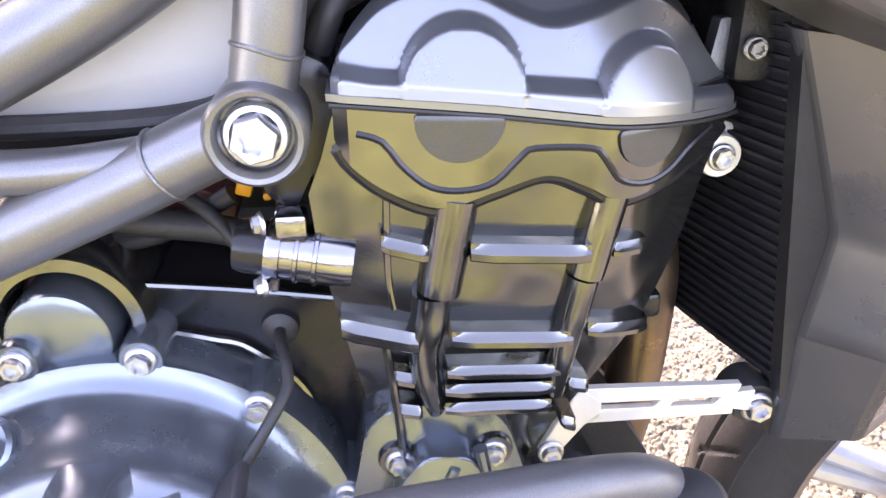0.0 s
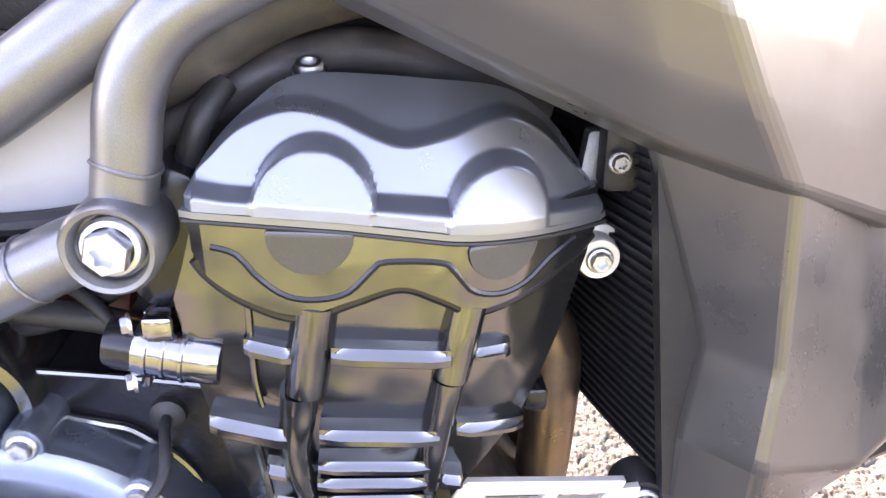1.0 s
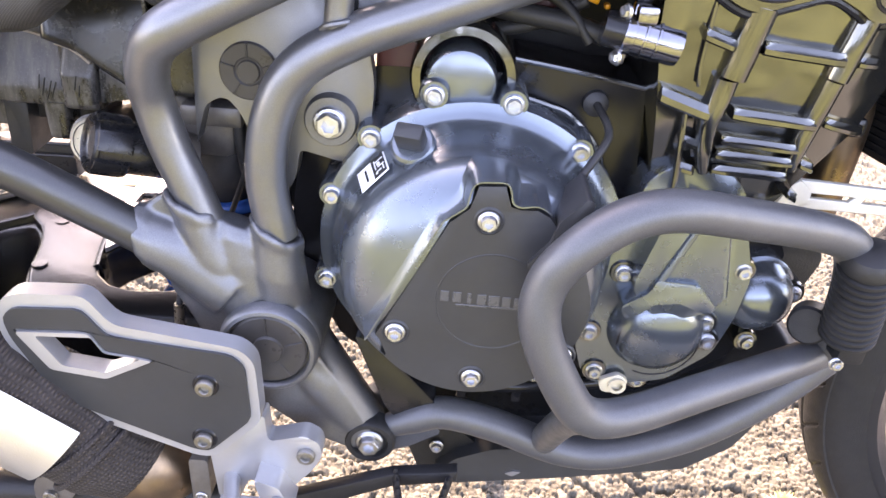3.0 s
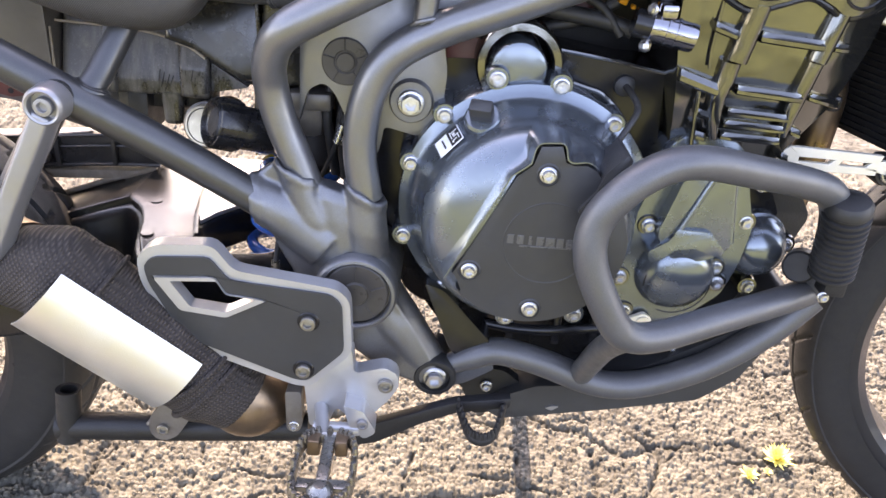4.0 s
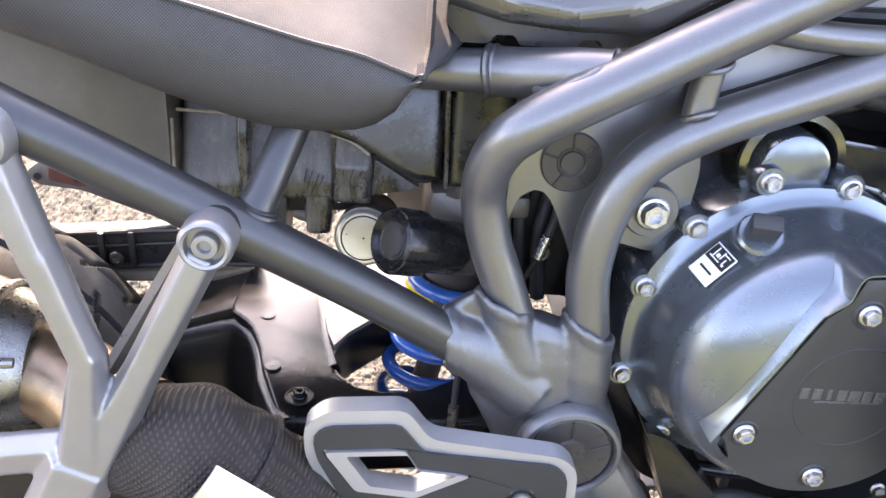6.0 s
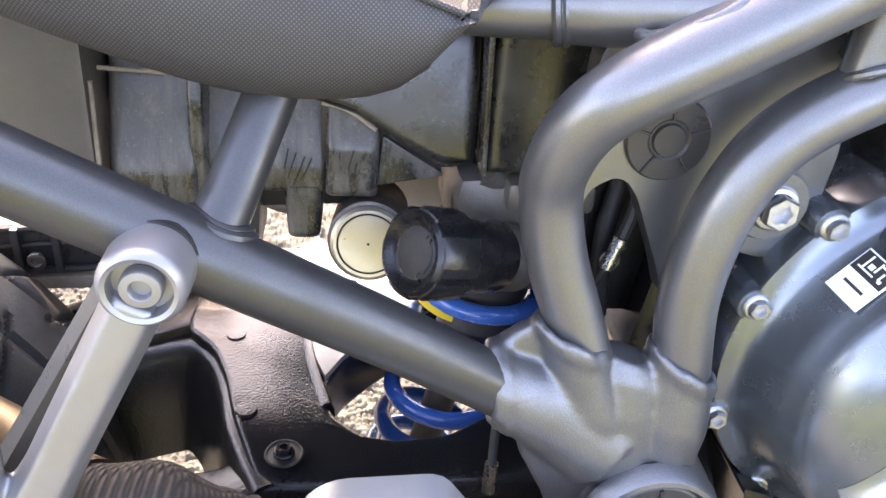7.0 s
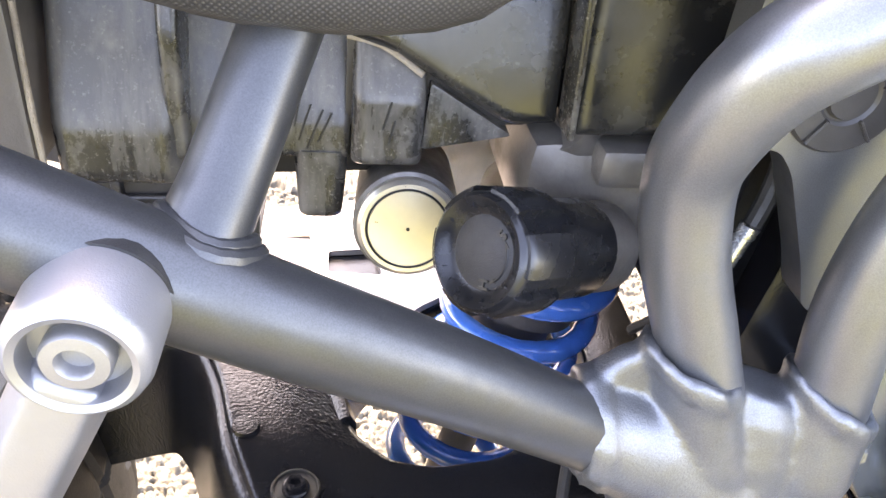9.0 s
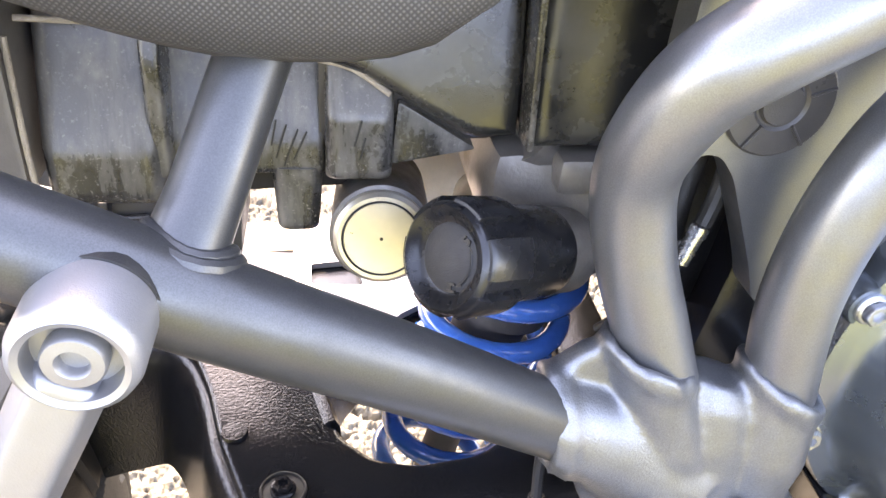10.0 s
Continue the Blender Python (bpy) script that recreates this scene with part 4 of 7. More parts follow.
for x, y, z in ((0.085, -0.159, 0.527), (0.1785, -0.155, 0.535), (0.192, -0.124, 0.505), (0.067, -0.159, 0.469), (0.078, -0.159, 0.430), (0.164, -0.159, 0.469), (0.159, -0.159, 0.486), (0.105, -0.161, 0.587), (0.155, -0.160, 0.588), (0.242, -0.119, 0.497), (0.213, -0.124, 0.448), (0.118, -0.15, 0.418)):
    bm = new_bm()
    lathe(bm, [(0.0, 0.0), (0.0108, 0.0), (0.0108, 0.034), (0.0098, 0.0365), (0.0, 0.0365)], (x, y + 0.035, z), seg=20)
    part("bolt_boss", bm, ENGINE, pump_cover)
    bolt(pump_cover, x, y - 0.0012, z, 0.0073)
bm = new_bm()
prism(bm, rounded([(0.082, 0.424), (0.098, 0.432), (0.108, 0.425), (0.10, 0.413), (0.086, 0.412)], 0.004), -0.166, -0.161, 0.001)
lathe(bm, [(0.0045, 0.0), (0.0075, 0.0), (0.0075, 0.003), (0.0045, 0.003)], (0.098, -0.166, 0.421), seg=20)
part("lug", bm, BRACK, pump_cover, "pale metal lug")


# ---- cylinder head ----
def face_y(x, z):
    """The outer face of the head: flat in the middle, curving away towards the front."""
    s = 0.0
    if x > 0.19:
        s = 0.046 * min(1.4, (x - 0.19) / 0.08) ** 1.6
    if x < 0.078:
        s += 0.006 * min(1.5, (0.078 - x) / 0.010) ** 2
    return -0.168 - 0.05 * (z - 0.70) + s


def panel_y(x, z):
    """The thin wall between the ribs: it falls back towards its foot."""
    return face_y(x, z) + 1.5 * max(0.0, 0.705 - z) ** 2 + (0.0025 if z < 0.735 else 0.0)


def slab(bm, x0, x1, lo, hi, d, back=0.03, n=40, rows=5, rim=0.0025, shelf=0.0):
    """A slab on the head's face between two curves lo(x) and hi(x), d proud of it, with softened rims."""
    cols = []
    for i in range(n + 1):
        x = x0 + (x1 - x0) * i / n
        ex = min(1.0, min(i, n - i) / 2.0)
        col, zl, zh = [], lo(x), hi(x)
        col.append(bm.verts.new((x, face_y(x, zl) + back, zl)))
        for j in range(rows + 1):
            t = j / rows
            t = ((0, 0.06, 0.2, 0.8, 0.94, 1) if back != 0.03 or n > 20 else (0, 0.22, 0.4, 0.6, 0.74, 1))[j] if rows == 5 else t
            z = zl + (zh - zl) * t
            soft = 0.0 if 0 < j < rows else rim
            col.append(bm.verts.new((x, face_y(x, z) - d + soft + (1 - ex) * rim, z)))
        if shelf:
            col.append(bm.verts.new((x, face_y(x, zh) - d + rim + 0.6 * shelf, zh + shelf)))
        col.append(bm.verts.new((x, face_y(x, zh) + back, zh + shelf)))
        cols.append(col)
    for a, b in zip(cols, cols[1:]):
        for j in range(len(a) - 1):
            bm.faces.new((a[j], b[j], b[j + 1], a[j + 1]))
        bm.faces.new((a[-1], b[-1], b[0], a[0]))
    bm.faces.new(cols[0][::-1]), bm.faces.new(cols[-1])
    return bm


def line(*pts):
    xs, zs = zip(*pts)
    return lambda x: float(np.interp(x, xs, zs))


def smooth_line(*pts):
    p = spline([(x, 0, z) for x, z in pts], 8)
    xs, zs = [v.x for v in p], [v.z for v in p]
    return lambda x: float(np.interp(x, xs, zs))


HEAD_L = line((0.56, 0.094), (0.60, 0.0925), (0.63, 0.0885), (0.673, 0.0805), (0.70, 0.0755), (0.737, 0.0700), (0.77, 0.083), (0.80, 0.086))
HEAD_R = line((0.56, 0.182), (0.571, 0.187), (0.609, 0.202), (0.637, 0.221), (0.652, 0.235), (0.70, 0.256), (0.75, 0.272), (0.80, 0.272))
bm = new_bm()
secs = []
for z in (0.545, 0.57, 0.60, 0.625, 0.65, 0.675, 0.70, 0.72, 0.74, 0.757, 0.775):
    l, r = HEAD_L(z), HEAD_R(z)
    front = [(l + (r - l) * i / 22, 0, z) for i in range(23)]
    front = [(x, panel_y(x, z), z) for x, _, z in front]
    secs.append(front + [(r + 0.006, 0.0, z), (r, 0.13, z), (l, 0.13, z), (l - 0.002, 0.0, z)])
loft(bm, secs)
cylinder_head = part("cylinder_head", bm, ENGINE, motorcycle, "glossy black cylinder head and block with cast ribs")
# upper cam housing with a wavy lower edge and its scribed gasket line
wave = smooth_line((0.082, 0.772), (0.088, 0.757), (0.104, 0.742), (0.127, 0.7325), (0.15, 0.7395), (0.172, 0.7465), (0.19, 0.740), (0.207, 0.7315), (0.235, 0.736), (0.262, 0.748), (0.275, 0.758))
top = line((0.08, 0.783), (0.15, 0.7775), (0.20, 0.770), (0.276, 0.760))
bm = new_bm()
slab(bm, 0.084, 0.272, wave, top, 0.0085, n=64, rim=0.0045)
cam_housing = part("cam_housing", bm, ENGINE, cylinder_head)
# black bead draws the dark step along the housing's lower edge
bm = new_bm()
wv = [(x, face_y(x, wave(x)) - 0.0030, wave(x) - 0.0004) for x in np.linspace(0.085, 0.268, 60)]
tube(bm, wv, 0.0034, 10, n=1)
part("step_edge", bm, CASE, cylinder_head)
gl = smooth_line((0.092, 0.770), (0.103, 0.766), (0.111, 0.755), (0.122, 0.7455), (0.135, 0.743), (0.149, 0.746), (0.16, 0.757), (0.166, 0.7605), (0.19, 0.7595), (0.1965, 0.754), (0.204, 0.744), (0.217, 0.7395), (0.23, 0.742), (0.243, 0.751), (0.258, 0.757))
bm = new_bm()
tube(bm, [(x, face_y(x, gl(x)) - 0.0076, gl(x)) for x in np.linspace(0.093, 0.256, 50)], 0.0019, 8, n=1)
part("gasket_line", bm, CASE, cylinder_head)
for x, z, r in ((0.1345, 0.7745, 0.0185), (0.2185, 0.7640, 0.0165)):
    bm = new_bm()
    prism(bm, arc(x, z, r, 172, 362, 20), face_y(x, z) - 0.0100, face_y(x, z) + 0.01, 0.0012, 2, tilt=lambda u, w: face_y(u, w) - face_y(x, z))
    part("cam_plug", bm, FRAME_DIM, cylinder_head, "half-moon cam plug")
# vertical columns
def column(pts, r, material=ENGINE):
    b = new_bm()
    tube(b, [(x, face_y(x, z) + 0.001, z) for x, z in pts], r, 18, 6)
    return part("cast_column", b, material, cylinder_head)


column([(0.134, 0.738), (0.130, 0.712), (0.1265, 0.69)], [0.0108, 0.0106, 0.0102])
column([(0.123, 0.689), (0.1215, 0.672), (0.119, 0.655), (0.121, 0.635), (0.125, 0.618)], [0.0092, 0.0086, 0.0076, 0.0064, 0.004])
column([(0.2035, 0.735), (0.199, 0.712), (0.1955, 0.694)], [0.0095, 0.0092, 0.0088])
column([(0.1945, 0.693), (0.191, 0.672), (0.1875, 0.65), (0.185, 0.625)], [0.0080, 0.0076, 0.0068, 0.0045])


def cross_bar(x0, x1, z0, z1, h, d):
    b = new_bm()
    lo, hi = line((x0, z0 - h), (x1, z1 - h)), line((x0, z0 - 0.0003), (x1, z1 - 0.0003))
    slab(b, x0, x1, lo, hi, d, 0.03, 12, 5, 0.0018, 0.0026)
    return part("cast_rib", b, ENGINE, cylinder_head)


cross_bar(0.140, 0.195, 0.7145, 0.7105, 0.0068, 0.0100)
cross_bar(0.132, 0.190, 0.668, 0.664, 0.006, 0.0095)
cross_bar(0.130, 0.186, 0.6465, 0.6435, 0.0045, 0.0068)
cross_bar(0.129, 0.184, 0.6355, 0.633, 0.0045, 0.0068)
cross_bar(0.129, 0.183, 0.624, 0.622, 0.0045, 0.0068)
cross_bar(0.101, 0.122, 0.7195, 0.713, 0.006, 0.0075)
cross_bar(0.081, 0.118, 0.678, 0.6665, 0.009, 0.0075)
cross_bar(0.207, 0.225, 0.708, 0.706, 0.005, 0.0075)
cross_bar(0.199, 0.236, 0.664, 0.654, 0.005, 0.0040)
cross_bar(0.104, 0.116, 0.6435, 0.64, 0.005, 0.003)
cross_bar(0.106, 0.118, 0.623, 0.62, 0.005, 0.003)
cross_bar(0.192, 0.203, 0.632, 0.628, 0.005, 0.003)
cross_bar(0.190, 0.198, 0.608, 0.604, 0.005, 0.003)
bm = new_bm()
tube(bm, [(0.101, face_y(0.101, 0.66) - 0.0005, 0.662), (0.1055, face_y(0.105, 0.62) - 0.0005, 0.62), (0.1085, face_y(0.108, 0.575), 0.575)], 0.0022, 8)
tube(bm, [(0.104, face_y(0.104, 0.735) - 0.0005, 0.74), (0.1035, face_y(0.104, 0.70) - 0.0005, 0.70), (0.1055, face_y(0.105, 0.685) - 0.0005, 0.682)], 0.0016, 8)
part("casting_line", bm, ENGINE, cylinder_head)
bm = new_bm()
box(bm, (0.249, -0.104, 0.645), (0.014, 0.03, 0.016), 0.004)
part("boss", bm, CASE, cylinder_head)

# ---- valve cover ----
BASE = line((0.084, 0.786), (0.15, 0.779), (0.20, 0.772), (0.275, 0.7625))
TOP = smooth_line((0.084, 0.792), (0.092, 0.806), (0.108, 0.821), (0.130, 0.833), (0.175, 0.8305), (0.22, 0.825), (0.245, 0.809), (0.262, 0.788), (0.275, 0.7655))
ARCS = ((0.1365, 0.7835, 0.0255), (0.2165, 0.7745, 0.0240))


def step_low(x):
    z = float(np.interp(x, (0.084, 0.1, 0.11, 0.165, 0.19, 0.24, 0.275), (0.7925, 0.7895, 0.7885, 0.784, 0.7815, 0.7735, 0.7675)))
    for ax_, az, ar in ARCS:
        if abs(x - ax_) < ar:
            z = max(z, az + math.sqrt(ar * ar - (x - ax_) ** 2))
    return z


step_high = smooth_line((0.084, 0.797), (0.092, 0.803), (0.106, 0.815), (0.126, 0.8215), (0.145, 0.818), (0.162, 0.810), (0.176, 0.806), (0.193, 0.809), (0.212, 0.814), (0.226, 0.8135), (0.243, 0.803), (0.262, 0.782), (0.275, 0.769))


def sstep(a, b, v):
    t = min(1.0, max(0.0, (v - a) / (b - a)))
    return t * t * (3 - 2 * t)


bm = new_bm()
NX, NZ = 150, 64
grid = []
for i in range(NX + 1):
    x = 0.084 + (0.2745 - 0.084) * i / NX
    zb, zt, l, h = BASE(x), TOP(x), step_low(x), step_high(x)
    col = []
    for j in range(NZ + 1):
        z = zb + (zt - zb) * (j / NZ)
        y = face_y(x, 0.78) - 0.0095 + 0.11 * (z - zb)
        y += 0.0105 * sstep(l - 0.0006, l + 0.0042, z) + 0.30 * max(0.0, z - zb - 0.006)
        y += 0.011 * sstep(h - 0.0006, h + 0.004, z) + 0.42 * max(0.0, z - h)
        # the raised half-moons stand a little proud
        for ax_, az, ar in ARCS:
            if math.hypot(x - ax_, z - az) < ar * 0.98:
                y -= 0.0015
        if j == 0:
            y += 0.002
        rim = min(i, NX - i)
        y += 0.0015 * max(0, 3 - rim)
        col.append(bm.verts.new((x, y, z)))
    grid.append(col)
for a, b in zip(grid, grid[1:]):
    for j in range(NZ):
        bm.faces.new((a[j], b[j], b[j + 1], a[j + 1]))
back = [(bm.verts.new((c[0].co.x, 0.02, c[0].co.z)), bm.verts.new((c[-1].co.x, 0.02, c[-1].co.z - 0.05))) for c in grid]
for (a, b), (p, q) in zip(zip(grid, grid[1:]), zip(back, back[1:])):
    bm.faces.new((a[-1], b[-1], q[1], p[1]))
    bm.faces.new((a[0], p[0], q[0], b[0]))
    bm.faces.new((p[0], p[1], q[1], q[0]))
valve_cover = part("valve_cover", bm, VALVE, motorcycle, "satin blue-grey valve cover with two half-round cam bosses", 50)
flange = lambda x: BASE(x) + 0.0005
bm = new_bm()
slab(bm, 0.082, 0.2765, lambda x: BASE(x) - 0.0028, flange, 0.0100, n=64, rim=0.0022)
part("cover_flange", bm, VALVE, valve_cover)
bm = new_bm()
tube(bm, [(x, face_y(x, 0.78) - 0.0085, BASE(x) - 0.0042) for x in np.linspace(0.083, 0.275, 40)], 0.0012, 8, n=1)
part("cover_gasket", bm, RUBBER, valve_cover)
bm = new_bm()
lathe(bm, [(0.0, 0.0), (0.008, 0.0), (0.008, 0.014), (0.007, 0.012), (0.0, 0.012)], (0.133, -0.118, 0.820), axis=(0, -0.35, 1), seg=24)
part("coil_boss", bm, VALVE, valve_cover)
bolt(valve_cover, 0.133, -0.1215, 0.8325, 0.0066, "socket", aim=(0, -0.35, 1))
bolt(valve_cover, 0.205, -0.10, 0.836, 0.006, aim=(0, -0.35, 1))

# ---- hoses, sensor and filler parts round the head ----
bm = new_bm()
hx = Vector((0.97, -0.08, -0.17)).normalized()
h0 = Vector((0.0405, -0.1575, 0.7135))
lathe(bm, [(0.0, -0.004), (0.0115, -0.004), (0.0125, 0.0), (0.0125, 0.012), (0.0, 0.012)], h0, axis=hx, seg=32)
sensor = part("sensor_plug", bm, CASE, motorcycle, "dark plug with chrome clamp bands on the head")
bm = new_bm()
lathe(bm, [(0.0, 0.010), (0.0138, 0.010), (0.0142, 0.011), (0.0142, 0.0165), (0.0132, 0.017), (0.0132, 0.0225), (0.0142, 0.023), (0.0142, 0.0245), (0.0132, 0.025), (0.0132, 0.031), (0.0142, 0.0315), (0.0142, 0.0330), (0.0132, 0.0335), (0.0132, 0.045), (0.0124, 0.049), (0.0, 0.049)], h0, axis=hx, seg=32)
part("clamp_band", bm, CHROME, sensor)
bm = new_bm()
box(bm, h0 + hx * 0.0225 + Vector((0, -0.004, 0.0160)), (0.014, 0.014, 0.012), 0.0025)
box(bm, h0 + hx * 0.014 + Vector((0, 0.004, 0.0)), (0.0045, 0.016, 0.041), 0.0015, Matrix.Rotation(0.16, 3, "Y"))
part("clamp_lug", bm, CHROME, sensor)
bolt(sensor, 0.0500, -0.1645, 0.7265, 0.0055, aim=(-1, -0.4, 0))
bolt(sensor, 0.0480, -0.1640, 0.696, 0.0055, aim=(-1, -0.4, 0))

bm = new_bm()
prism(bm, rounded([(0.066, 0.80), (0.083, 0.792), (0.086, 0.765), (0.071, 0.742), (0.064, 0.728), (0.052, 0.735), (0.048, 0.755), (0.06, 0.78)], 0.004), -0.155, -0.12, 0.003)
part("head_bracket", bm, CASE, motorcycle, "dark bracket between frame and head")
bm = new_bm()
tube(bm, [(0.040, -0.098, 0.772), (0.052, -0.108, 0.787), (0.070, -0.114, 0.807), (0.105, -0.106, 0.8265), (0.142, -0.098, 0.8365), (0.178, -0.092, 0.8330), (0.206, -0.086, 0.823), (0.25, -0.085, 0.80)], 0.0118, 20)
part("coolant_hose", bm, HOSE, motorcycle, "black rubber coolant hose over the valve cover")
bm = new_bm()
tube(bm, [(0.078, -0.138, 0.795), (0.085, -0.14, 0.813), (0.095, -0.128, 0.828)], 0.0065, 12)
part("hose_stub", bm, RUBBER, motorcycle)
bm = new_bm()
tube(bm, [(0.17, -0.10, 0.872), (0.22, -0.115, 0.866), (0.27, -0.12, 0.84)], 0.012, 16)
part("wiring_loom", bm, RUBBER, motorcycle)

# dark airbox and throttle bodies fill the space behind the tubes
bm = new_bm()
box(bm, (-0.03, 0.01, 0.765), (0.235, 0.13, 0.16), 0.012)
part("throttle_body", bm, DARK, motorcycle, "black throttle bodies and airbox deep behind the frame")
# plain dark block added to close the gap above the crankcase
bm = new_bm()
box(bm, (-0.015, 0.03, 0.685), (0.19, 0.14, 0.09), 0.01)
part("gap_block", bm, DARK, motorcycle, "added black block closing the gap above the crankcase")
# dark backing added so no ground shows past the valve cover
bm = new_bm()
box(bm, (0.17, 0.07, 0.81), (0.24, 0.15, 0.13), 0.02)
part("head_backing", bm, DARK, motorcycle, "added black backing block behind the valve cover")
bm = new_bm()
tube(bm, [(0.02, -0.115, 0.812), (0.07, -0.125, 0.835), (0.12, -0.115, 0.862), (0.18, -0.10, 0.875)], 0.017, 22)
tube(bm, [(0.245, -0.11, 0.83), (0.262, -0.125, 0.822), (0.278, -0.12, 0.826)], 0.011, 16)
part("cam_hose", bm, HOSE, motorcycle, "thick black hose above the valve cover")
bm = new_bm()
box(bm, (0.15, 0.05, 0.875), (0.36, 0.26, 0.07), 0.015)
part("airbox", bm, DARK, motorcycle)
bm = new_bm()
box(bm, (0.004, -0.085, 0.712), (0.05, 0.03, 0.018), 0.003, Matrix.Rotation(0.25, 3, "Y"))
part("connector_block", bm, REDBROWN, motorcycle, "dark red wiring connector")
for c, s, a in (((0.038, -0.105, 0.741), (0.011, 0.01, 0.006), 0.6), ((0.042, -0.11, 0.733), (0.012, 0.01, 0.006), -0.4), ((0.036, -0.11, 0.725), (0.008, 0.01, 0.010), 0.3), ((0.046, -0.108, 0.718), (0.004, 0.008, 0.004), 0.0)):
    bm = new_bm()
    box(bm, c, s, 0.0012, Matrix.Rotation(a, 3, "Y"))
    part("wire_tag", bm, ORANGE, motorcycle, "orange wiring tag")
for pts, r in (
    ([(-0.08, -0.10, 0.72), (-0.03, -0.115, 0.712), (0.02, -0.12, 0.706), (0.045, -0.125, 0.70)], 0.0075),
    ([(-0.06, -0.10, 0.69), (-0.01, -0.11, 0.70), (0.03, -0.115, 0.722)], 0.005),
    ([(-0.02, -0.1, 0.73), (0.015, -0.12, 0.718), (0.035, -0.128, 0.695)], 0.004),
    ([(0.05, -0.12, 0.755), (0.06, -0.13, 0.74), (0.058, -0.14, 0.73)], 0.006),
):
    bm = new_bm()
    tube(bm, pts, r, 12)
    part("rubber_hose", bm, RUBBER, motorcycle)
bm = new_bm()
tube(bm, [(-0.09, -0.105, 0.685), (-0.085, -0.11, 0.70), (-0.09, -0.10, 0.725)], 0.009, 14)
part("rubber_hose", bm, RUBBER, motorcycle)
bm = new_bm()
box(bm, (-0.095, -0.085, 0.655), (0.05, 0.04, 0.10), 0.006)
part("starter_relay", bm, REDBROWN, motorcycle)

# grey panels inside the frame triangles
bm = new_bm()
prism(bm, rounded([(-0.118, 0.762), (0.032, 0.768), (0.045, 0.775), (0.05, 0.79), (0.06, 0.845), (0.045, 0.845), (-0.04, 0.793), (-0.09, 0.772)], 0.004), -0.138, -0.125, 0.002)
triangle_panel = part("side_panel", bm, PANEL, motorcycle, "light grey plastic panel inside the frame triangle")
bm = new_bm()
tube(bm, [(-0.118, -0.14, 0.766), (-0.02, -0.141, 0.7665), (0.022, -0.141, 0.7695), (0.04, -0.141, 0.776), (0.046, -0.141, 0.79), (0.056, -0.141, 0.84)], 0.0055, 10)
part("rubber_edge", bm, RUBBER, triangle_panel, "black rubber edging")
bm = new_bm()
prism(bm, rounded([(-0.122, 0.745), (-0.045, 0.747), (-0.04, 0.742), (-0.128, 0.708), (-0.133, 0.714)], 0.004), -0.145, -0.13, 0.002)
small_panel = part("side_panel", bm, PANEL, motorcycle, "small light grey panel between the frame tubes")
bm = new_bm()
tube(bm, [(-0.125, -0.147, 0.747), (-0.133, -0.147, 0.712), (-0.126, -0.147, 0.7065), (-0.042, -0.147, 0.739)], 0.0042, 10)
part("rubber_edge", bm, RUBBER, small_panel)
# ---- radiator and cowls ----


def rad_x(y, z):
    """The radiator's rear face: curved in plan, leaning forward towards its foot."""
    return 0.286 + 0.033 * (abs(y) / 0.14) ** 1.3 - 0.13 * (z - 0.61)


bm = new_bm()
rows = []
for y in np.linspace(-0.142, 0.142, 25):
    rows.append([(rad_x(y, z) + d, y, z) for z, d in ((0.603, 0.024), (0.603, 0.0), (0.81, 0.0), (0.81, 0.024))])
loft(bm, rows)
radiator = part("radiator", bm, RAD, motorcycle, "black finned radiator")
for i in range(31):
    z = 0.608 + 0.0065 * i
    bm = new_bm()
    loft(bm, [[(rad_x(y, z) + 0.001, y, z), (rad_x(y, z) - 0.0035, y, z), (rad_x(y, z) - 0.0035, y, z + 0.002), (rad_x(y, z) + 0.001, y, z + 0.002)] for y in np.linspace(-0.138, 0.138, 13)])
    part("radiator_fin", bm, RAD, radiator)
bm = new_bm()
loft(bm, [[(rad_x(-0.142, z) - 0.004, -0.138, z), (rad_x(-0.142, z) - 0.004, -0.149, z), (rad_x(-0.142, z) + 0.03, -0.149, z), (rad_x(-0.142, z) + 0.03, -0.138, z)] for z in (0.60, 0.70, 0.815)])
part("side_tank", bm, RAD, radiator)
bm = new_bm()
prism(bm, rounded([(0.268, 0.80), (0.279, 0.80), (0.272, 0.755), (0.262, 0.757)], 0.002), -0.115, -0.105, 0.001)
rad_brace = part("radiator_bracket", bm, CAST, motorcycle, "grey bracket between head and radiator")
bm = new_bm()
box(bm, (0.262, -0.05, 0.735), (0.07, 0.1, 0.02), 0.004)
part("bracket_arm", bm, BRACK, rad_brace)
bm = new_bm()
lathe(bm, [(0.0, -0.02), (0.0118, -0.02), (0.0118, 0.0), (0.011, 0.0015), (0.0, 0.0015)], (0.2795, -0.111, 0.7295), seg=28)
radb = part("radiator_stay", bm, BRACK, motorcycle, "bright metal stay with a flange bolt")
bolt(radb, 0.2795, -0.1125, 0.7295, 0.0076)
bm = new_bm()
box(bm, (0.288, -0.06, 0.80), (0.03, 0.13, 0.06), 0.006)
part("radiator_mount", bm, DARK, motorcycle)
bolt(rad_brace, 0.2805, -0.128, 0.788, 0.006, "hex", STEEL)


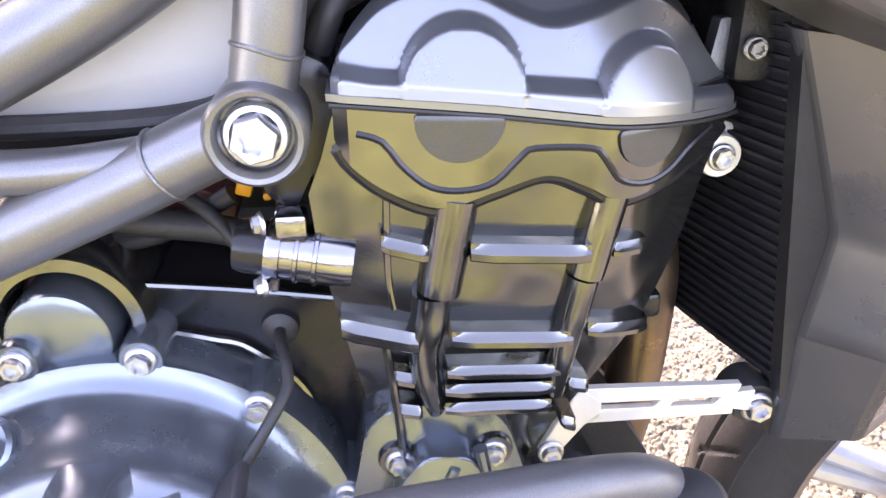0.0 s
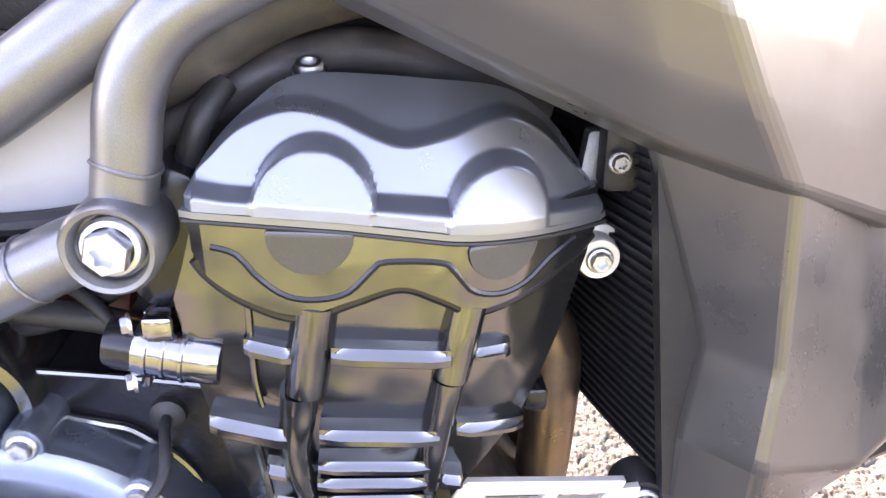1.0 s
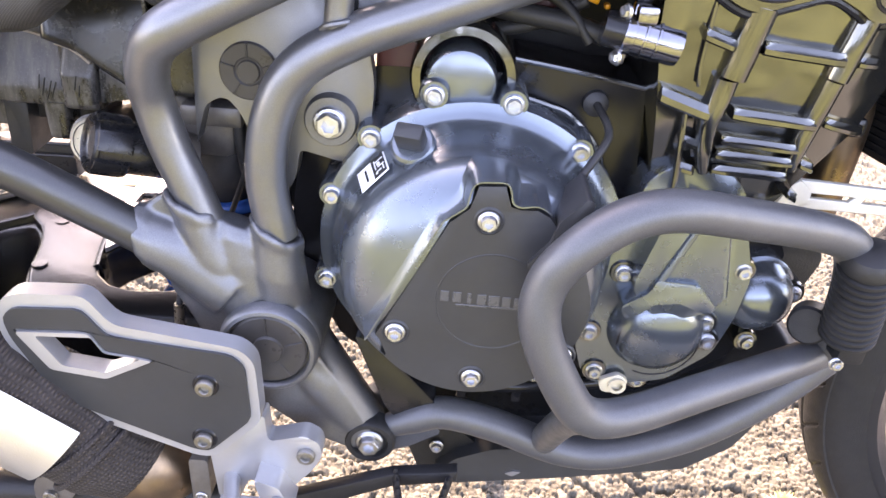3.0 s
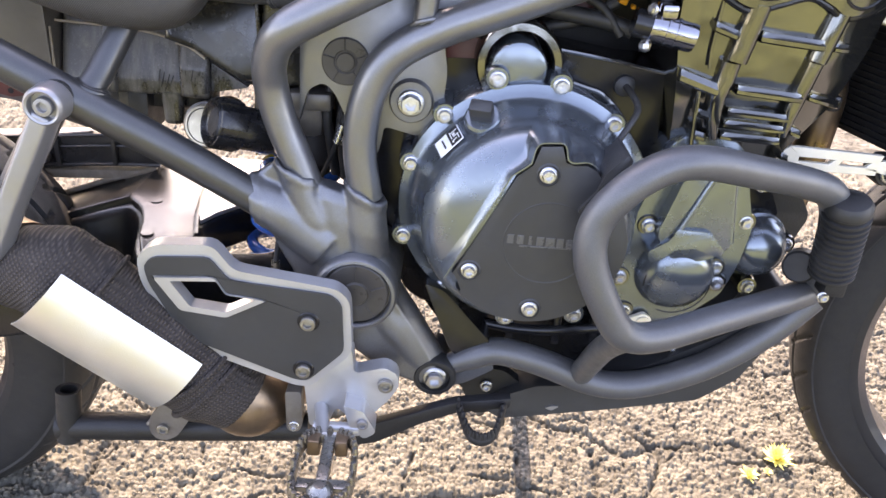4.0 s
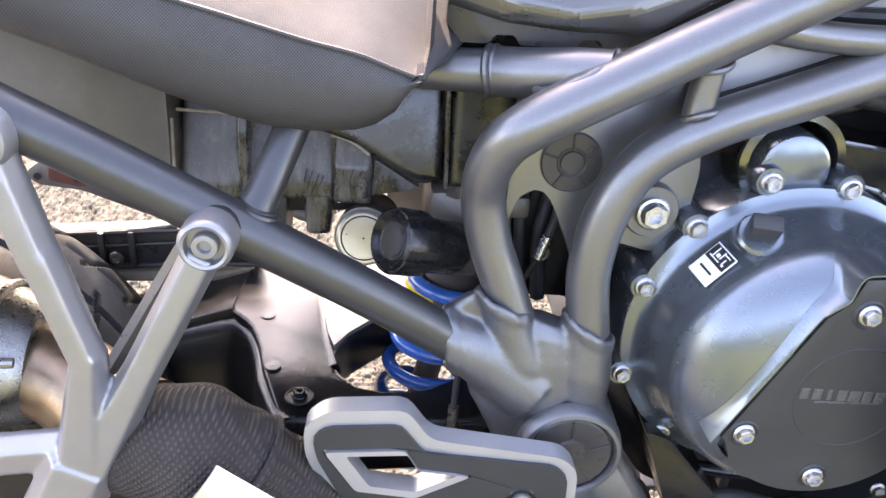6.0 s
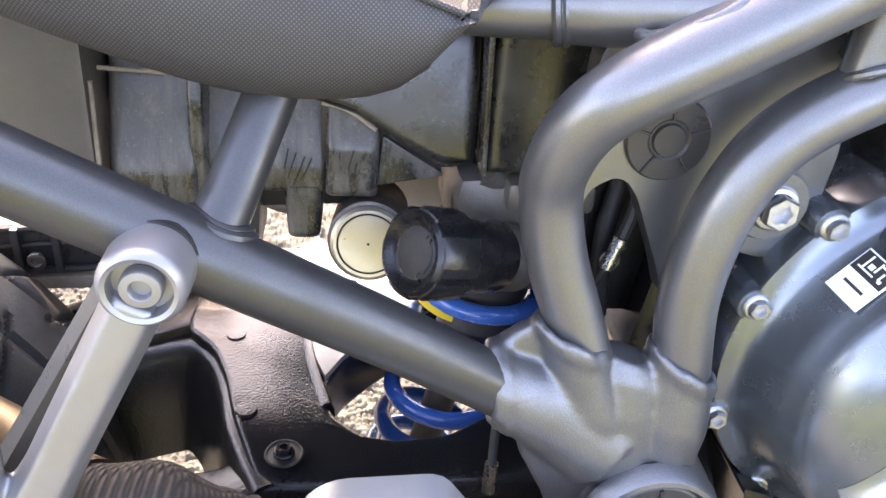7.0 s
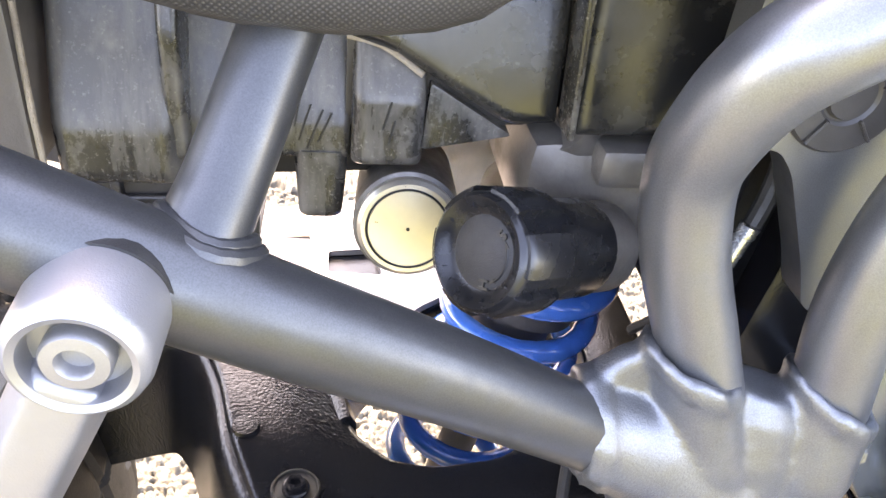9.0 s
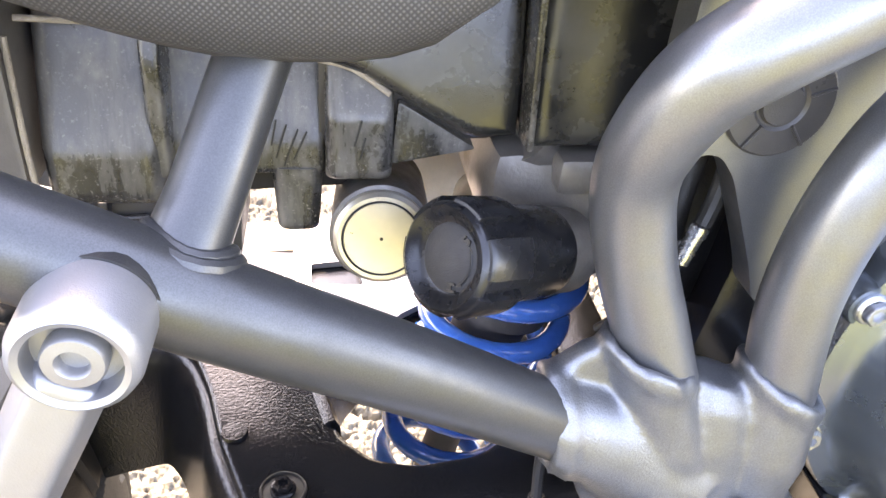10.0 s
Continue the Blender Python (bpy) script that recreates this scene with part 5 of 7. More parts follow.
def shell(name, rows, material, label, thick=0.004, parent=None):
    """A panel from rows of corner points, with thickness and bevelled creases."""
    b = new_bm()
    vs = [[b.verts.new(p) for p in row] for row in rows]
    for r0, r1 in zip(vs, vs[1:]):
        for i in range(len(r0) - 1):
            b.faces.new((r0[i], r0[i + 1], r1[i + 1], r1[i]))
    bmesh.ops.recalc_face_normals(b, faces=b.faces)
    if sum(f.normal.y for f in b.faces) > 0:
        bmesh.ops.reverse_faces(b, faces=b.faces)
    inner = [e for e in b.edges if not e.is_boundary and e.calc_face_angle(0) > 0.06]
    bmesh.ops.bevel(b, geom=inner, offset=0.005, segments=4, profile=0.5, affect="EDGES", clamp_overlap=True)
    bmesh.ops.solidify(b, geom=list(b.faces), thickness=thick)
    return part(name, b, material, parent or motorcycle, label, 5)


# the tail of the tank fairing over the seat rail
shell("side_fairing", [
    [(-0.300, -0.110, 0.752), (-0.262, -0.120, 0.7445), (-0.225, -0.125, 0.7430), (-0.180, -0.125, 0.7455), (-0.150, -0.130, 0.7600), (-0.08, -0.130, 0.798)],
    [(-0.300, -0.145, 0.758), (-0.262, -0.152, 0.7495), (-0.225, -0.156, 0.7470), (-0.172, -0.158, 0.7475), (-0.142, -0.160, 0.7680), (-0.07, -0.158, 0.806)],
    [(-0.300, -0.150, 0.775), (-0.262, -0.158, 0.7610), (-0.225, -0.164, 0.7570), (-0.190, -0.164, 0.7640), (-0.150, -0.160, 0.7800), (-0.08, -0.155, 0.825)],
    [(-0.300, -0.120, 0.840), (-0.262, -0.125, 0.8400), (-0.225, -0.130, 0.8450), (-0.190, -0.130, 0.8550), (-0.150, -0.125, 0.8700), (-0.08, -0.120, 0.900)],
], COWL, "dark satin side fairing tapering beneath the tank")
bm = new_bm()
prism(bm, rounded([(-0.30, 0.745), (-0.29, 0.733), (-0.272, 0.733), (-0.268, 0.739), (-0.255, 0.739), (-0.252, 0.733), (-0.215, 0.733), (-0.212, 0.739), (-0.20, 0.739), (-0.197, 0.733), (-0.172, 0.738), (-0.15, 0.757), (-0.20, 0.77), (-0.30, 0.77)], 0.002), -0.135, -0.06, 0.001)
part("fairing_lining", bm, PLASTIC, motorcycle, "black plastic lining with notches below the fairing")

shell("radiator_cowl", [
    [(0.292, -0.125, 0.800), (0.287, -0.148, 0.800), (0.337, -0.194, 0.797), (0.408, -0.138, 0.768), (0.52, -0.045, 0.74)],
    [(0.316, -0.125, 0.727), (0.314, -0.150, 0.727), (0.343, -0.191, 0.745), (0.412, -0.145, 0.718), (0.52, -0.056, 0.69)],
    [(0.326, -0.125, 0.700), (0.324, -0.150, 0.700), (0.348, -0.189, 0.702), (0.418, -0.152, 0.665), (0.52, -0.068, 0.64)],
    [(0.321, -0.125, 0.648), (0.319, -0.150, 0.645), (0.343, -0.1965, 0.653), (0.422, -0.157, 0.620), (0.52, -0.078, 0.60)],
    [(0.320, -0.120, 0.570), (0.319, -0.147, 0.570), (0.365, -0.158, 0.572), (0.430, -0.122, 0.576), (0.52, -0.05, 0.578)],
], COWL, "dark graphite radiator cowl with a sharp crease")
shell("tank_cowl", [
    [(0.100, -0.160, 0.888), (0.200, -0.168, 0.842), (0.282, -0.170, 0.805), (0.334, -0.178, 0.788), (0.415, -0.133, 0.752), (0.52, -0.05, 0.72)],
    [(0.100, -0.196, 0.900), (0.196, -0.206, 0.8530), (0.280, -0.206, 0.8145), (0.332, -0.200, 0.795), (0.415, -0.150, 0.760), (0.52, -0.06, 0.725)],
    [(0.090, -0.212, 0.924), (0.188, -0.222, 0.880), (0.258, -0.224, 0.848), (0.303, -0.2205, 0.834), (0.395, -0.160, 0.803), (0.51, -0.07, 0.77)],
    [(0.070, -0.222, 0.955), (0.170, -0.236, 0.915), (0.242, -0.238, 0.886), (0.279, -0.2325, 0.873), (0.350, -0.185, 0.854), (0.48, -0.09, 0.83)],
    [(0.060, -0.200, 1.000), (0.160, -0.218, 0.970), (0.225, -0.222, 0.945), (0.265, -0.222, 0.930), (0.360, -0.170, 0.892), (0.48, -0.09, 0.87)],
    [(0.050, -0.120, 1.050), (0.150, -0.130, 1.040), (0.220, -0.130, 1.020), (0.280, -0.130, 1.000), (0.40, -0.130, 0.950), (0.47, -0.13, 0.93)],
], TANK, "satin grey tank side cowl above the engine")
# tank and far cowl, mostly out of view, added to shade the near ground
bm = new_bm()
loft(bm, [[(x, -w, 0.90 + 0.3 * (h - 0.13)), (x, -w, 0.90 + h * 0.6), (x, -w * 0.6, 0.90 + h), (x, w * 0.6, 0.90 + h), (x, w, 0.90 + h * 0.6), (x, w, 0.90 + 0.3 * (h - 0.13))] for x, w, h in ((-0.20, 0.09, 0.05), (-0.12, 0.12, 0.12), (0.05, 0.15, 0.20), (0.22, 0.16, 0.22), (0.36, 0.13, 0.17), (0.44, 0.07, 0.11))])
bmesh.ops.bevel(bm, geom=list(bm.edges), offset=0.015, segments=3, profile=0.5, affect="EDGES", clamp_overlap=True)
part("fuel_tank", bm, TANK, motorcycle, "dark grey fuel tank above the engine")
bm = new_bm()
prism(bm, rounded([(0.08, 0.90), (0.33, 0.80), (0.32, 0.57), (0.47, 0.57), (0.50, 0.85), (0.44, 0.98), (0.10, 1.0)], 0.02), 0.17, 0.20, 0.004)
part("far_side_cowl", bm, COWL, motorcycle)

# lower alloy bracket and round bush
bm = new_bm()
stay_bars = (
    [(0.190, 0.556), (0.200, 0.5515), (0.216, 0.575), (0.2255, 0.5785), (0.2255, 0.590), (0.214, 0.5985), (0.209, 0.595)],
    [(0.2255, 0.5885), (0.306, 0.5865), (0.309, 0.595), (0.214, 0.599)],
    [(0.216, 0.575), (0.306, 0.574), (0.306, 0.5815), (0.2255, 0.5838)],
    [(0.2560, 0.5815), (0.2660, 0.5810), (0.270, 0.5890), (0.2625, 0.5892)],
    [(0.292, 0.5802), (0.316, 0.5755), (0.318, 0.590), (0.300, 0.5885)],
)
out_x, out_z = lambda x: 0.05 + (x - 0.05) * 0.958, lambda z: 0.85 + (z - 0.85) * 0.958
for poly in stay_bars:
    prism(bm, [(out_x(x), out_z(z)) for x, z in poly], -0.1425, -0.1375, 0.0006, 1)
stay = part("lower_stay", bm, BRACK, motorcycle, "pale alloy stay with slots running to a rubber bush")
bolt(stay, out_x(0.197), -0.143, out_z(0.557), 0.0075)
bm = new_bm()
lathe(bm, [(0.0, 0.0), (0.0145, 0.0), (0.0145, 0.018), (0.0125, 0.022), (0.0, 0.022)], (out_x(0.322), -0.1155, out_z(0.576)), seg=28)
part("bush", bm, RUBBER, stay, "black rubber bush")
bolt(stay, out_x(0.322), -0.1385, out_z(0.576), 0.0095)
# header pipe seen between engine and wheel
for y in (-0.055, 0.0, 0.055):
    bm = new_bm()
    tube(bm, [(0.24, y, 0.68), (0.268, y, 0.655), (0.272, y, 0.60), (0.262, y, 0.50), (0.225, y, 0.38), (0.12, y * 0.6, 0.32)], 0.0185, 20)
    part("header_pipe", bm, EXH, motorcycle, "brown heat-stained exhaust header pipe")
bm = new_bm()
prism(bm, rounded([(0.205, 0.585), (0.235, 0.575), (0.27, 0.52), (0.255, 0.475), (0.215, 0.47), (0.20, 0.52)], 0.006), -0.098, -0.02, 0.004)
part("pump_guard", bm, DARK, motorcycle)

# ---- engine guard ----
bm = new_bm()
tube(bm, [(0.275, -0.145, 0.462), (0.235, -0.170, 0.462), (0.15, -0.215, 0.460), (0.085, -0.25, 0.460), (0.052, -0.263, 0.468), (0.032, -0.266, 0.492), (0.010, -0.264, 0.538), (0.010, -0.260, 0.572), (0.0290, -0.260, 0.602), (0.0567, -0.254, 0.6205), (0.0897, -0.245, 0.6245), (0.1432, -0.224, 0.6120), (0.2053, -0.199, 0.5950), (0.234, -0.188, 0.5815), (0.2496, -0.178, 0.557), (0.263, -0.165, 0.5075), (0.2678, -0.155, 0.4639)], 0.0142, 26, 8)
guard = part("engine_guard", bm, GUARD, motorcycle, "thick black powder-coated engine guard bar")
bm = new_bm()
tube(bm, [(0.055, -0.258, 0.462), (0.05, -0.215, 0.42), (0.045, -0.165, 0.352)], 0.0125, 22)
part("guard_strut", bm, GUARD, guard)
bm = new_bm()
tube(bm, [(-0.095, -0.165, 0.354), (-0.070, -0.165, 0.366), (-0.044, -0.164, 0.374), (0.0, -0.163, 0.3635), (0.063, -0.162, 0.3400), (0.112, -0.160, 0.3400), (0.172, -0.158, 0.364), (0.215, -0.155, 0.394), (0.245, -0.152, 0.421), (0.272, -0.148, 0.452)], [0.010, 0.0135, 0.0146, 0.0148, 0.0148, 0.0148, 0.0148, 0.0148, 0.0148, 0.0145], 24)
part("guard_rail", bm, GUARD, guard)
bm = new_bm()
prism(bm, rounded([(-0.125, 0.352), (-0.095, 0.356), (-0.06, 0.368), (-0.045, 0.355), (-0.075, 0.335), (-0.10, 0.326)], 0.005), -0.169, -0.160, 0.002)
part("guard_plate", bm, GUARD, guard)

# highway peg on the guard
pa, pb = Vector((0.246, -0.199, 0.585)), Vector((0.2635, -0.178, 0.497))
pd = (pb - pa).normalized()
L = (pb - pa).length
prof = [(0.0, 0.0), (0.010, 0.0005), (0.017, 0.003), (0.0205, 0.008), (0.0208, 0.014)]
for i in range(11):
    h = 0.016 + i * (L - 0.018) / 11
    s = (L - 0.018) / 11
    prof += [(0.0186, h), (0.0186, h + 0.3 * s), (0.0212, h + 0.45 * s), (0.0212, h + 0.85 * s), (0.0186, h + 0.97 * s)]
prof += [(0.012, L), (0.0, L)]
bm = new_bm()
lathe(bm, prof, pa, axis=pd, seg=32)
peg = part("highway_peg", bm, RUBBER, motorcycle, "ribbed black rubber highway peg on the guard")
bm = new_bm()
box(bm, pb + Vector((0.004, 0.0, -0.008)), (0.022, 0.022, 0.026), 0.003)
lathe(bm, [(0.0, 0.0), (0.016, 0.0), (0.016, 0.02), (0.014, 0.022), (0.0, 0.022)], (0.248, -0.15, 0.492), axis=(-0.5, -0.8, 0.2), seg=24)
part("peg_clamp", bm, RAD, peg)
bolt(peg, 0.258, -0.187, 0.476, 0.006)
bolt(peg, 0.28, -0.172, 0.478, 0.005, aim=(1, -0.3, 0))

# ---- skid plate and lower rails ----
bm = new_bm()
prism(bm, rounded([(-0.05, 0.282), (-0.028, 0.302), (0.005, 0.317), (0.056, 0.322), (0.125, 0.355), (0.20, 0.402), (0.255, 0.445), (0.271, 0.436), (0.247, 0.393), (0.222, 0.342), (0.184, 0.311), (0.073, 0.288), (-0.03, 0.270)], 0.005), -0.145, 0.145, 0.003)
skid = part("skid_plate", bm, PLATE, motorcycle, "black skid plate beneath the engine")
bm = new_bm()
prism(bm, rounded([(0.018, 0.289), (0.026, 0.293), (0.034, 0.292), (0.026, 0.286)], 0.002), -0.1466, -0.1445)
part("slot", bm, SILVER, skid)
bm = new_bm()
prism(bm, rounded([(-0.12, 0.33), (-0.03, 0.325), (0.0, 0.30), (-0.02, 0.27), (-0.06, 0.262), (-0.075, 0.30)], 0.006), -0.13, -0.115, 0.003)
stand_plate = part("stand_bracket", bm, DARK, motorcycle, "black steel stand bracket beneath the frame")
bolt(stand_plate, -0.048, -0.133, 0.305, 0.0068)
bm = new_bm()
tube(bm, [(-0.50, -0.188, 0.262), (-0.37, -0.190, 0.271), (-0.235, -0.190, 0.281)], 0.0145, 20)
centre_stand = part("stand_lever", bm, DARK, motorcycle, "black tubular stand lever folded beneath the exhaust")
bm = new_bm()
lathe(bm, [(0.0085, 0.0), (0.0125, 0.0), (0.0125, 0.062), (0.0085, 0.062), (0.0085, 0.0)], (-0.490, -0.192, 0.248), axis=(0.08, 0.1, 1), seg=24)
part("lever_sleeve", bm, DARK, centre_stand)
bm = new_bm()
loft(bm, [[(x, -0.206, z0), (x, -0.194, z0), (x, -0.194, z1), (x, -0.206, z1)] for x, z0, z1 in ((-0.20, 0.270, 0.296), (-0.165, 0.278, 0.304), (-0.12, 0.306, 0.323), (-0.085, 0.323, 0.337), (-0.03, 0.334, 0.346))])
bmesh.ops.bevel(bm, geom=list(bm.edges), offset=0.0015, segments=2, profile=0.5, affect="EDGES", clamp_overlap=True)
pedal = part("brake_pedal", bm, RAD, motorcycle, "black rear brake pedal with a serrated foot pad")
bm = new_bm()
loop_p = [(-0.083, -0.198, 0.332), (-0.080, -0.215, 0.331), (-0.074, -0.240, 0.330), (-0.068, -0.250, 0.330), (-0.058, -0.252, 0.330), (-0.048, -0.244, 0.331), (-0.041, -0.222, 0.333), (-0.034, -0.198, 0.336)]
tube(bm, loop_p, 0.0032, 10, 4)
for v in bm.verts:
    v.co.z = 0.332 + (v.co.z - 0.332) * 1.6
part("foot_pad", bm, RAD, pedal)
sp = spline(loop_p, 3)
for q in sp[1:-1]:
    bm = new_bm()
    lathe(bm, [(0.0028, 0.0), (0.0026, 0.004), (0.0014, 0.0075), (0.0, 0.0078)], (q.x, q.y, q.z + 0.002), axis=(0, 0, 1), seg=8)
    part("pad_tooth", bm, RAD, pedal)
bm = new_bm()
tube(bm, [(-0.05, 0.10, 0.30), (0.0, 0.17, 0.17), (0.045, 0.235, 0.045)], 0.012, 16)
side_stand = part("side_stand", bm, DARK, motorcycle, "black side stand holding the motorcycle")
bm = new_bm()
box(bm, (0.048, 0.238, 0.043), (0.07, 0.04, 0.008), 0.003, Matrix.Rotation(radians(9.7), 3, "X"))
part("stand_foot", bm, DARK, side_stand)

# ---- rider's heel plate, bracket and footpeg ----
plate_out = rounded([(-0.381, 0.495), (-0.366, 0.5075), (-0.313, 0.5105), (-0.296, 0.4865), (-0.203, 0.4735), (-0.192, 0.462), (-0.189, 0.404), (-0.228, 0.363), (-0.243, 0.363), (-0.350, 0.405), (-0.380, 0.470)], 0.008, 5)
win = [(-0.364, 0.476), (-0.313, 0.479), (-0.304, 0.463), (-0.270, 0.459), (-0.305, 0.440), (-0.344, 0.445)]


def framed(bm, outer, inner, y0, y1):
    """A plate with one opening: both outlines bridged near and far."""
    def resample(poly, n):
        p = [Vector((*q, 0)) for q in poly] + [Vector((*poly[0], 0))]
        cum = [0.0]
        for a, b in zip(p, p[1:]):
            cum.append(cum[-1] + (b - a).length)
        out = []
        for i in range(n):
            d = cum[-1] * i / n
            j = max(j for j in range(len(cum) - 1) if cum[j] <= d)
            t = (d - cum[j]) / max(1e-9, cum[j + 1] - cum[j])
            q = p[j].lerp(p[j + 1], t)
            out.append((q.x, q.y))
        return out

    n = 96
    o, i_ = resample(outer, n), resample(inner, n)
    # rotate the inner outline so that both begin in the same direction
    cx, cz = sum(p[0] for p in i_) / n, sum(p[1] for p in i_) / n
    area = lambda q: sum(a[0] * b[1] - b[0] * a[1] for a, b in zip(q, q[1:] + q[:1]))
    if area(o) * area(i_) < 0:
        i_ = i_[::-1]
    k = min(range(n), key=lambda s: sum(math.dist(o[j], i_[(j + s) % n]) ** 2 for j in range(0, n, 4)))
    i_ = i_[k:] + i_[:k]
    rings = [[bm.verts.new((x, y, z)) for x, z in q] for q, y in ((o, y0), (i_, y0), (i_, y1), (o, y1))]
    for a, b in zip(rings, rings[1:] + rings[:1]):
        for j in range(n):
            bm.faces.new((a[j], a[(j + 1) % n], b[(j + 1) % n], b[j]))
    return bm


def scaled(poly, s, dx=0.0, dz=0.0):
    cx, cz = sum(p[0] for p in poly) / len(poly), sum(p[1] for p in poly) / len(poly)
    return [(cx + (x - cx) * s + dx, cz + (z - cz) * s + dz) for x, z in poly]


win_big, win_mid = rounded(scaled(win, 1.05), 0.003), rounded(win, 0.003)
bm = new_bm()
framed(bm, plate_out, rounded(scaled(win, 0.95), 0.003), -0.226, -0.21)
bmesh.ops.bevel(bm, geom=[e for e in bm.edges if e.calc_length() < 0.02 and all(abs(v.co.y + 0.226) < 1e-6 for v in e.verts) and len(e.link_faces) == 2 and e.calc_face_angle(0) > 0.5], offset=0.004, segments=3, profile=0.5, affect="EDGES", clamp_overlap=True)
heel_plate = part("heel_plate", bm, HEEL, motorcycle, "silver cast heel plate with a black inset and a kite-shaped window")
bm = new_bm()
pad_out = rounded([(-0.375, 0.488), (-0.366, 0.4965), (-0.3165, 0.4995), (-0.3000, 0.4770), (-0.209, 0.4685), (-0.199, 0.459), (-0.1965, 0.407), (-0.231, 0.371), (-0.243, 0.372), (-0.345, 0.414), (-0.372, 0.470)], 0.006, 5)
framed(bm, pad_out, rounded(scaled(win, 1.12), 0.003), -0.2285, -0.222)
pad = part("inset_pad", bm, PLATE, heel_plate, "matt black inset panel")
bm = new_bm()
framed(bm, rounded(scaled(win, 1.06), 0.003), rounded(scaled(win, 0.82, 0.003, 0.001), 0.002), -0.2305, -0.216)
part("window_trim", bm, HEEL, heel_plate, "bright kite-shaped window trim")
for x, z in ((-0.2295, 0.4385), (-0.2345, 0.3845)):
    bm = new_bm()
    lathe(bm, [(0.0, 0.0), (0.0105, 0.0), (0.0095, 0.0012), (0.0, 0.0012)], (x, -0.2282, z), seg=24)
    part("bolt_seat", bm, CASE, heel_plate)
    bolt(heel_plate, x, -0.2296, z, 0.0072, "socket", STEEL)
bm = new_bm()
prism(bm, rounded([(-0.238, 0.372), (-0.190, 0.40), (-0.188, 0.372), (-0.158, 0.381), (-0.146, 0.374), (-0.143, 0.36), (-0.152, 0.343), (-0.172, 0.318), (-0.183, 0.31), (-0.196, 0.321), (-0.205, 0.33), (-0.214, 0.305), (-0.232, 0.303)], 0.005), -0.214, -0.196, 0.004)
peg_bracket = part("peg_bracket", bm, HEEL, motorcycle, "silver cast footpeg bracket")
bolt(peg_bracket, -0.1565, -0.2145, 0.361, 0.0075, "socket", STEEL)
bm = new_bm()
tube(bm, [(-0.225, -0.232, 0.318), (-0.205, -0.232, 0.318), (-0.18, -0.232, 0.318)], 0.0065, 14)
tube(bm, [(-0.222, -0.205, 0.330), (-0.216, -0.232, 0.324), (-0.214, -0.255, 0.322)], 0.007, 14)
part("peg_clevis", bm, HEEL, peg_bracket)
bm = new_bm()
prism(bm, rounded([(-0.196, 0.350), (-0.176, 0.343), (-0.163, 0.318), (-0.175, 0.309), (-0.190, 0.325)], 0.004), -0.236, -0.212, 0.003)
part("clevis_cheek", bm, HEEL, peg_bracket)
bolt(peg_bracket, -0.1765, -0.2365, 0.329, 0.0055, "socket", SILVER)
# footpeg: an open toothed ring with a middle bar, pointing outwards
PX, PZ = -0.2095, 0.326
bm = new_bm()
loop = []
for i in range(56):
    a = 2 * math.pi * i / 56
    ca, sa = math.cos(a), math.sin(a)
    loop.append((PX + 0.0265 * abs(ca) ** 0.6 * math.copysign(1, ca) + 0.004, -0.300 - 0.045 * abs(sa) ** 0.6 * math.copysign(1, sa), PZ))
tube(bm, loop, 0.0032, 10, closed=True)
for v in bm.verts:
    v.co.z = PZ + (v.co.z - PZ) * 2.1
footpeg = part("footpeg", bm, STEEL, motorcycle, "open toothed steel footpeg")
bm = new_bm()
box(bm, (PX + 0.004, -0.284, PZ - 0.001), (0.0115, 0.06, 0.008), 0.002)
box(bm, (PX + 0.004, -0.316, PZ - 0.002), (0.046, 0.012, 0.007), 0.002)
lathe(bm, [(0.013, -0.004), (0.012, 0.003), (0.006, 0.009), (0.0, 0.010)], (PX + 0.004, -0.325, PZ), axis=(0, 0, 1), seg=24)
part("peg_bar", bm, STEEL, footpeg)
for i in range(0, 56, 2):
    x, y, z = loop[i]
    bm = new_bm()
    lathe(bm, [(0.0034, 0.0), (0.0034, 0.006), (0.0022, 0.0115), (0.0, 0.0118)], (x, y, z + 0.001), axis=(0, 0, 1), seg=8)
    part("tooth", bm, STEEL, footpeg)
for dx in (-0.014, 0.012):
    bm = new_bm()
    box(bm, (PX + dx + 0.004, -0.262, PZ - 0.001), (0.012, 0.018, 0.018), 0.002)
    part("peg_lug", bm, EXH, footpeg)

bm = new_bm()
prism(bm, rounded([(-0.3729, 0.3307), (-0.3346, 0.3316), (-0.3685, 0.2768), (-0.385, 0.2699), (-0.3955, 0.2795), (-0.3946, 0.3003)], 0.008), -0.2125, -0.2085, 0.0012)
tab = part("exhaust_bracket", bm, ALLOY, motorcycle, "bare steel exhaust bracket tab with a bolt")
bolt(tab, -0.3807, -0.213, 0.2881, 0.0062, "socket", STEEL)

# ---- exhaust ----
m0, m1 = Vector((-0.428, -0.266, 0.496)), Vector((-0.325, -0.245, 0.396))
ed = (m1 - m0).normalized()
side_u = ed.cross(Vector((0.05, -1, 0.1))).normalized()
if side_u.z < 0:
    side_u = -side_u
out_u = ed.cross(side_u)
if out_u.y > 0:
    out_u = -out_u
SR, A1 = 0.0535, radians(38)
e0 = m0 - (out_u * math.cos(A1) + side_u * math.sin(A1)) * SR - ed * 0.13
bm = new_bm()
wpts = [e0 + ed * h + Vector((0, dy, 0)) for h, dy in ((0.350, 0.004), (0.315, 0.0), (0.26, 0.0), (0.20, 0.0), (0.155, 0.003))] + [Vector(p) for p in ((-0.455, -0.219, 0.468), (-0.476, -0.213, 0.467), (-0.497, -0.206, 0.464))]
tube(bm, wpts, [0.036, 0.0465, 0.048, 0.0475, 0.0465, 0.044, 0.041, 0.038], 48, 8)
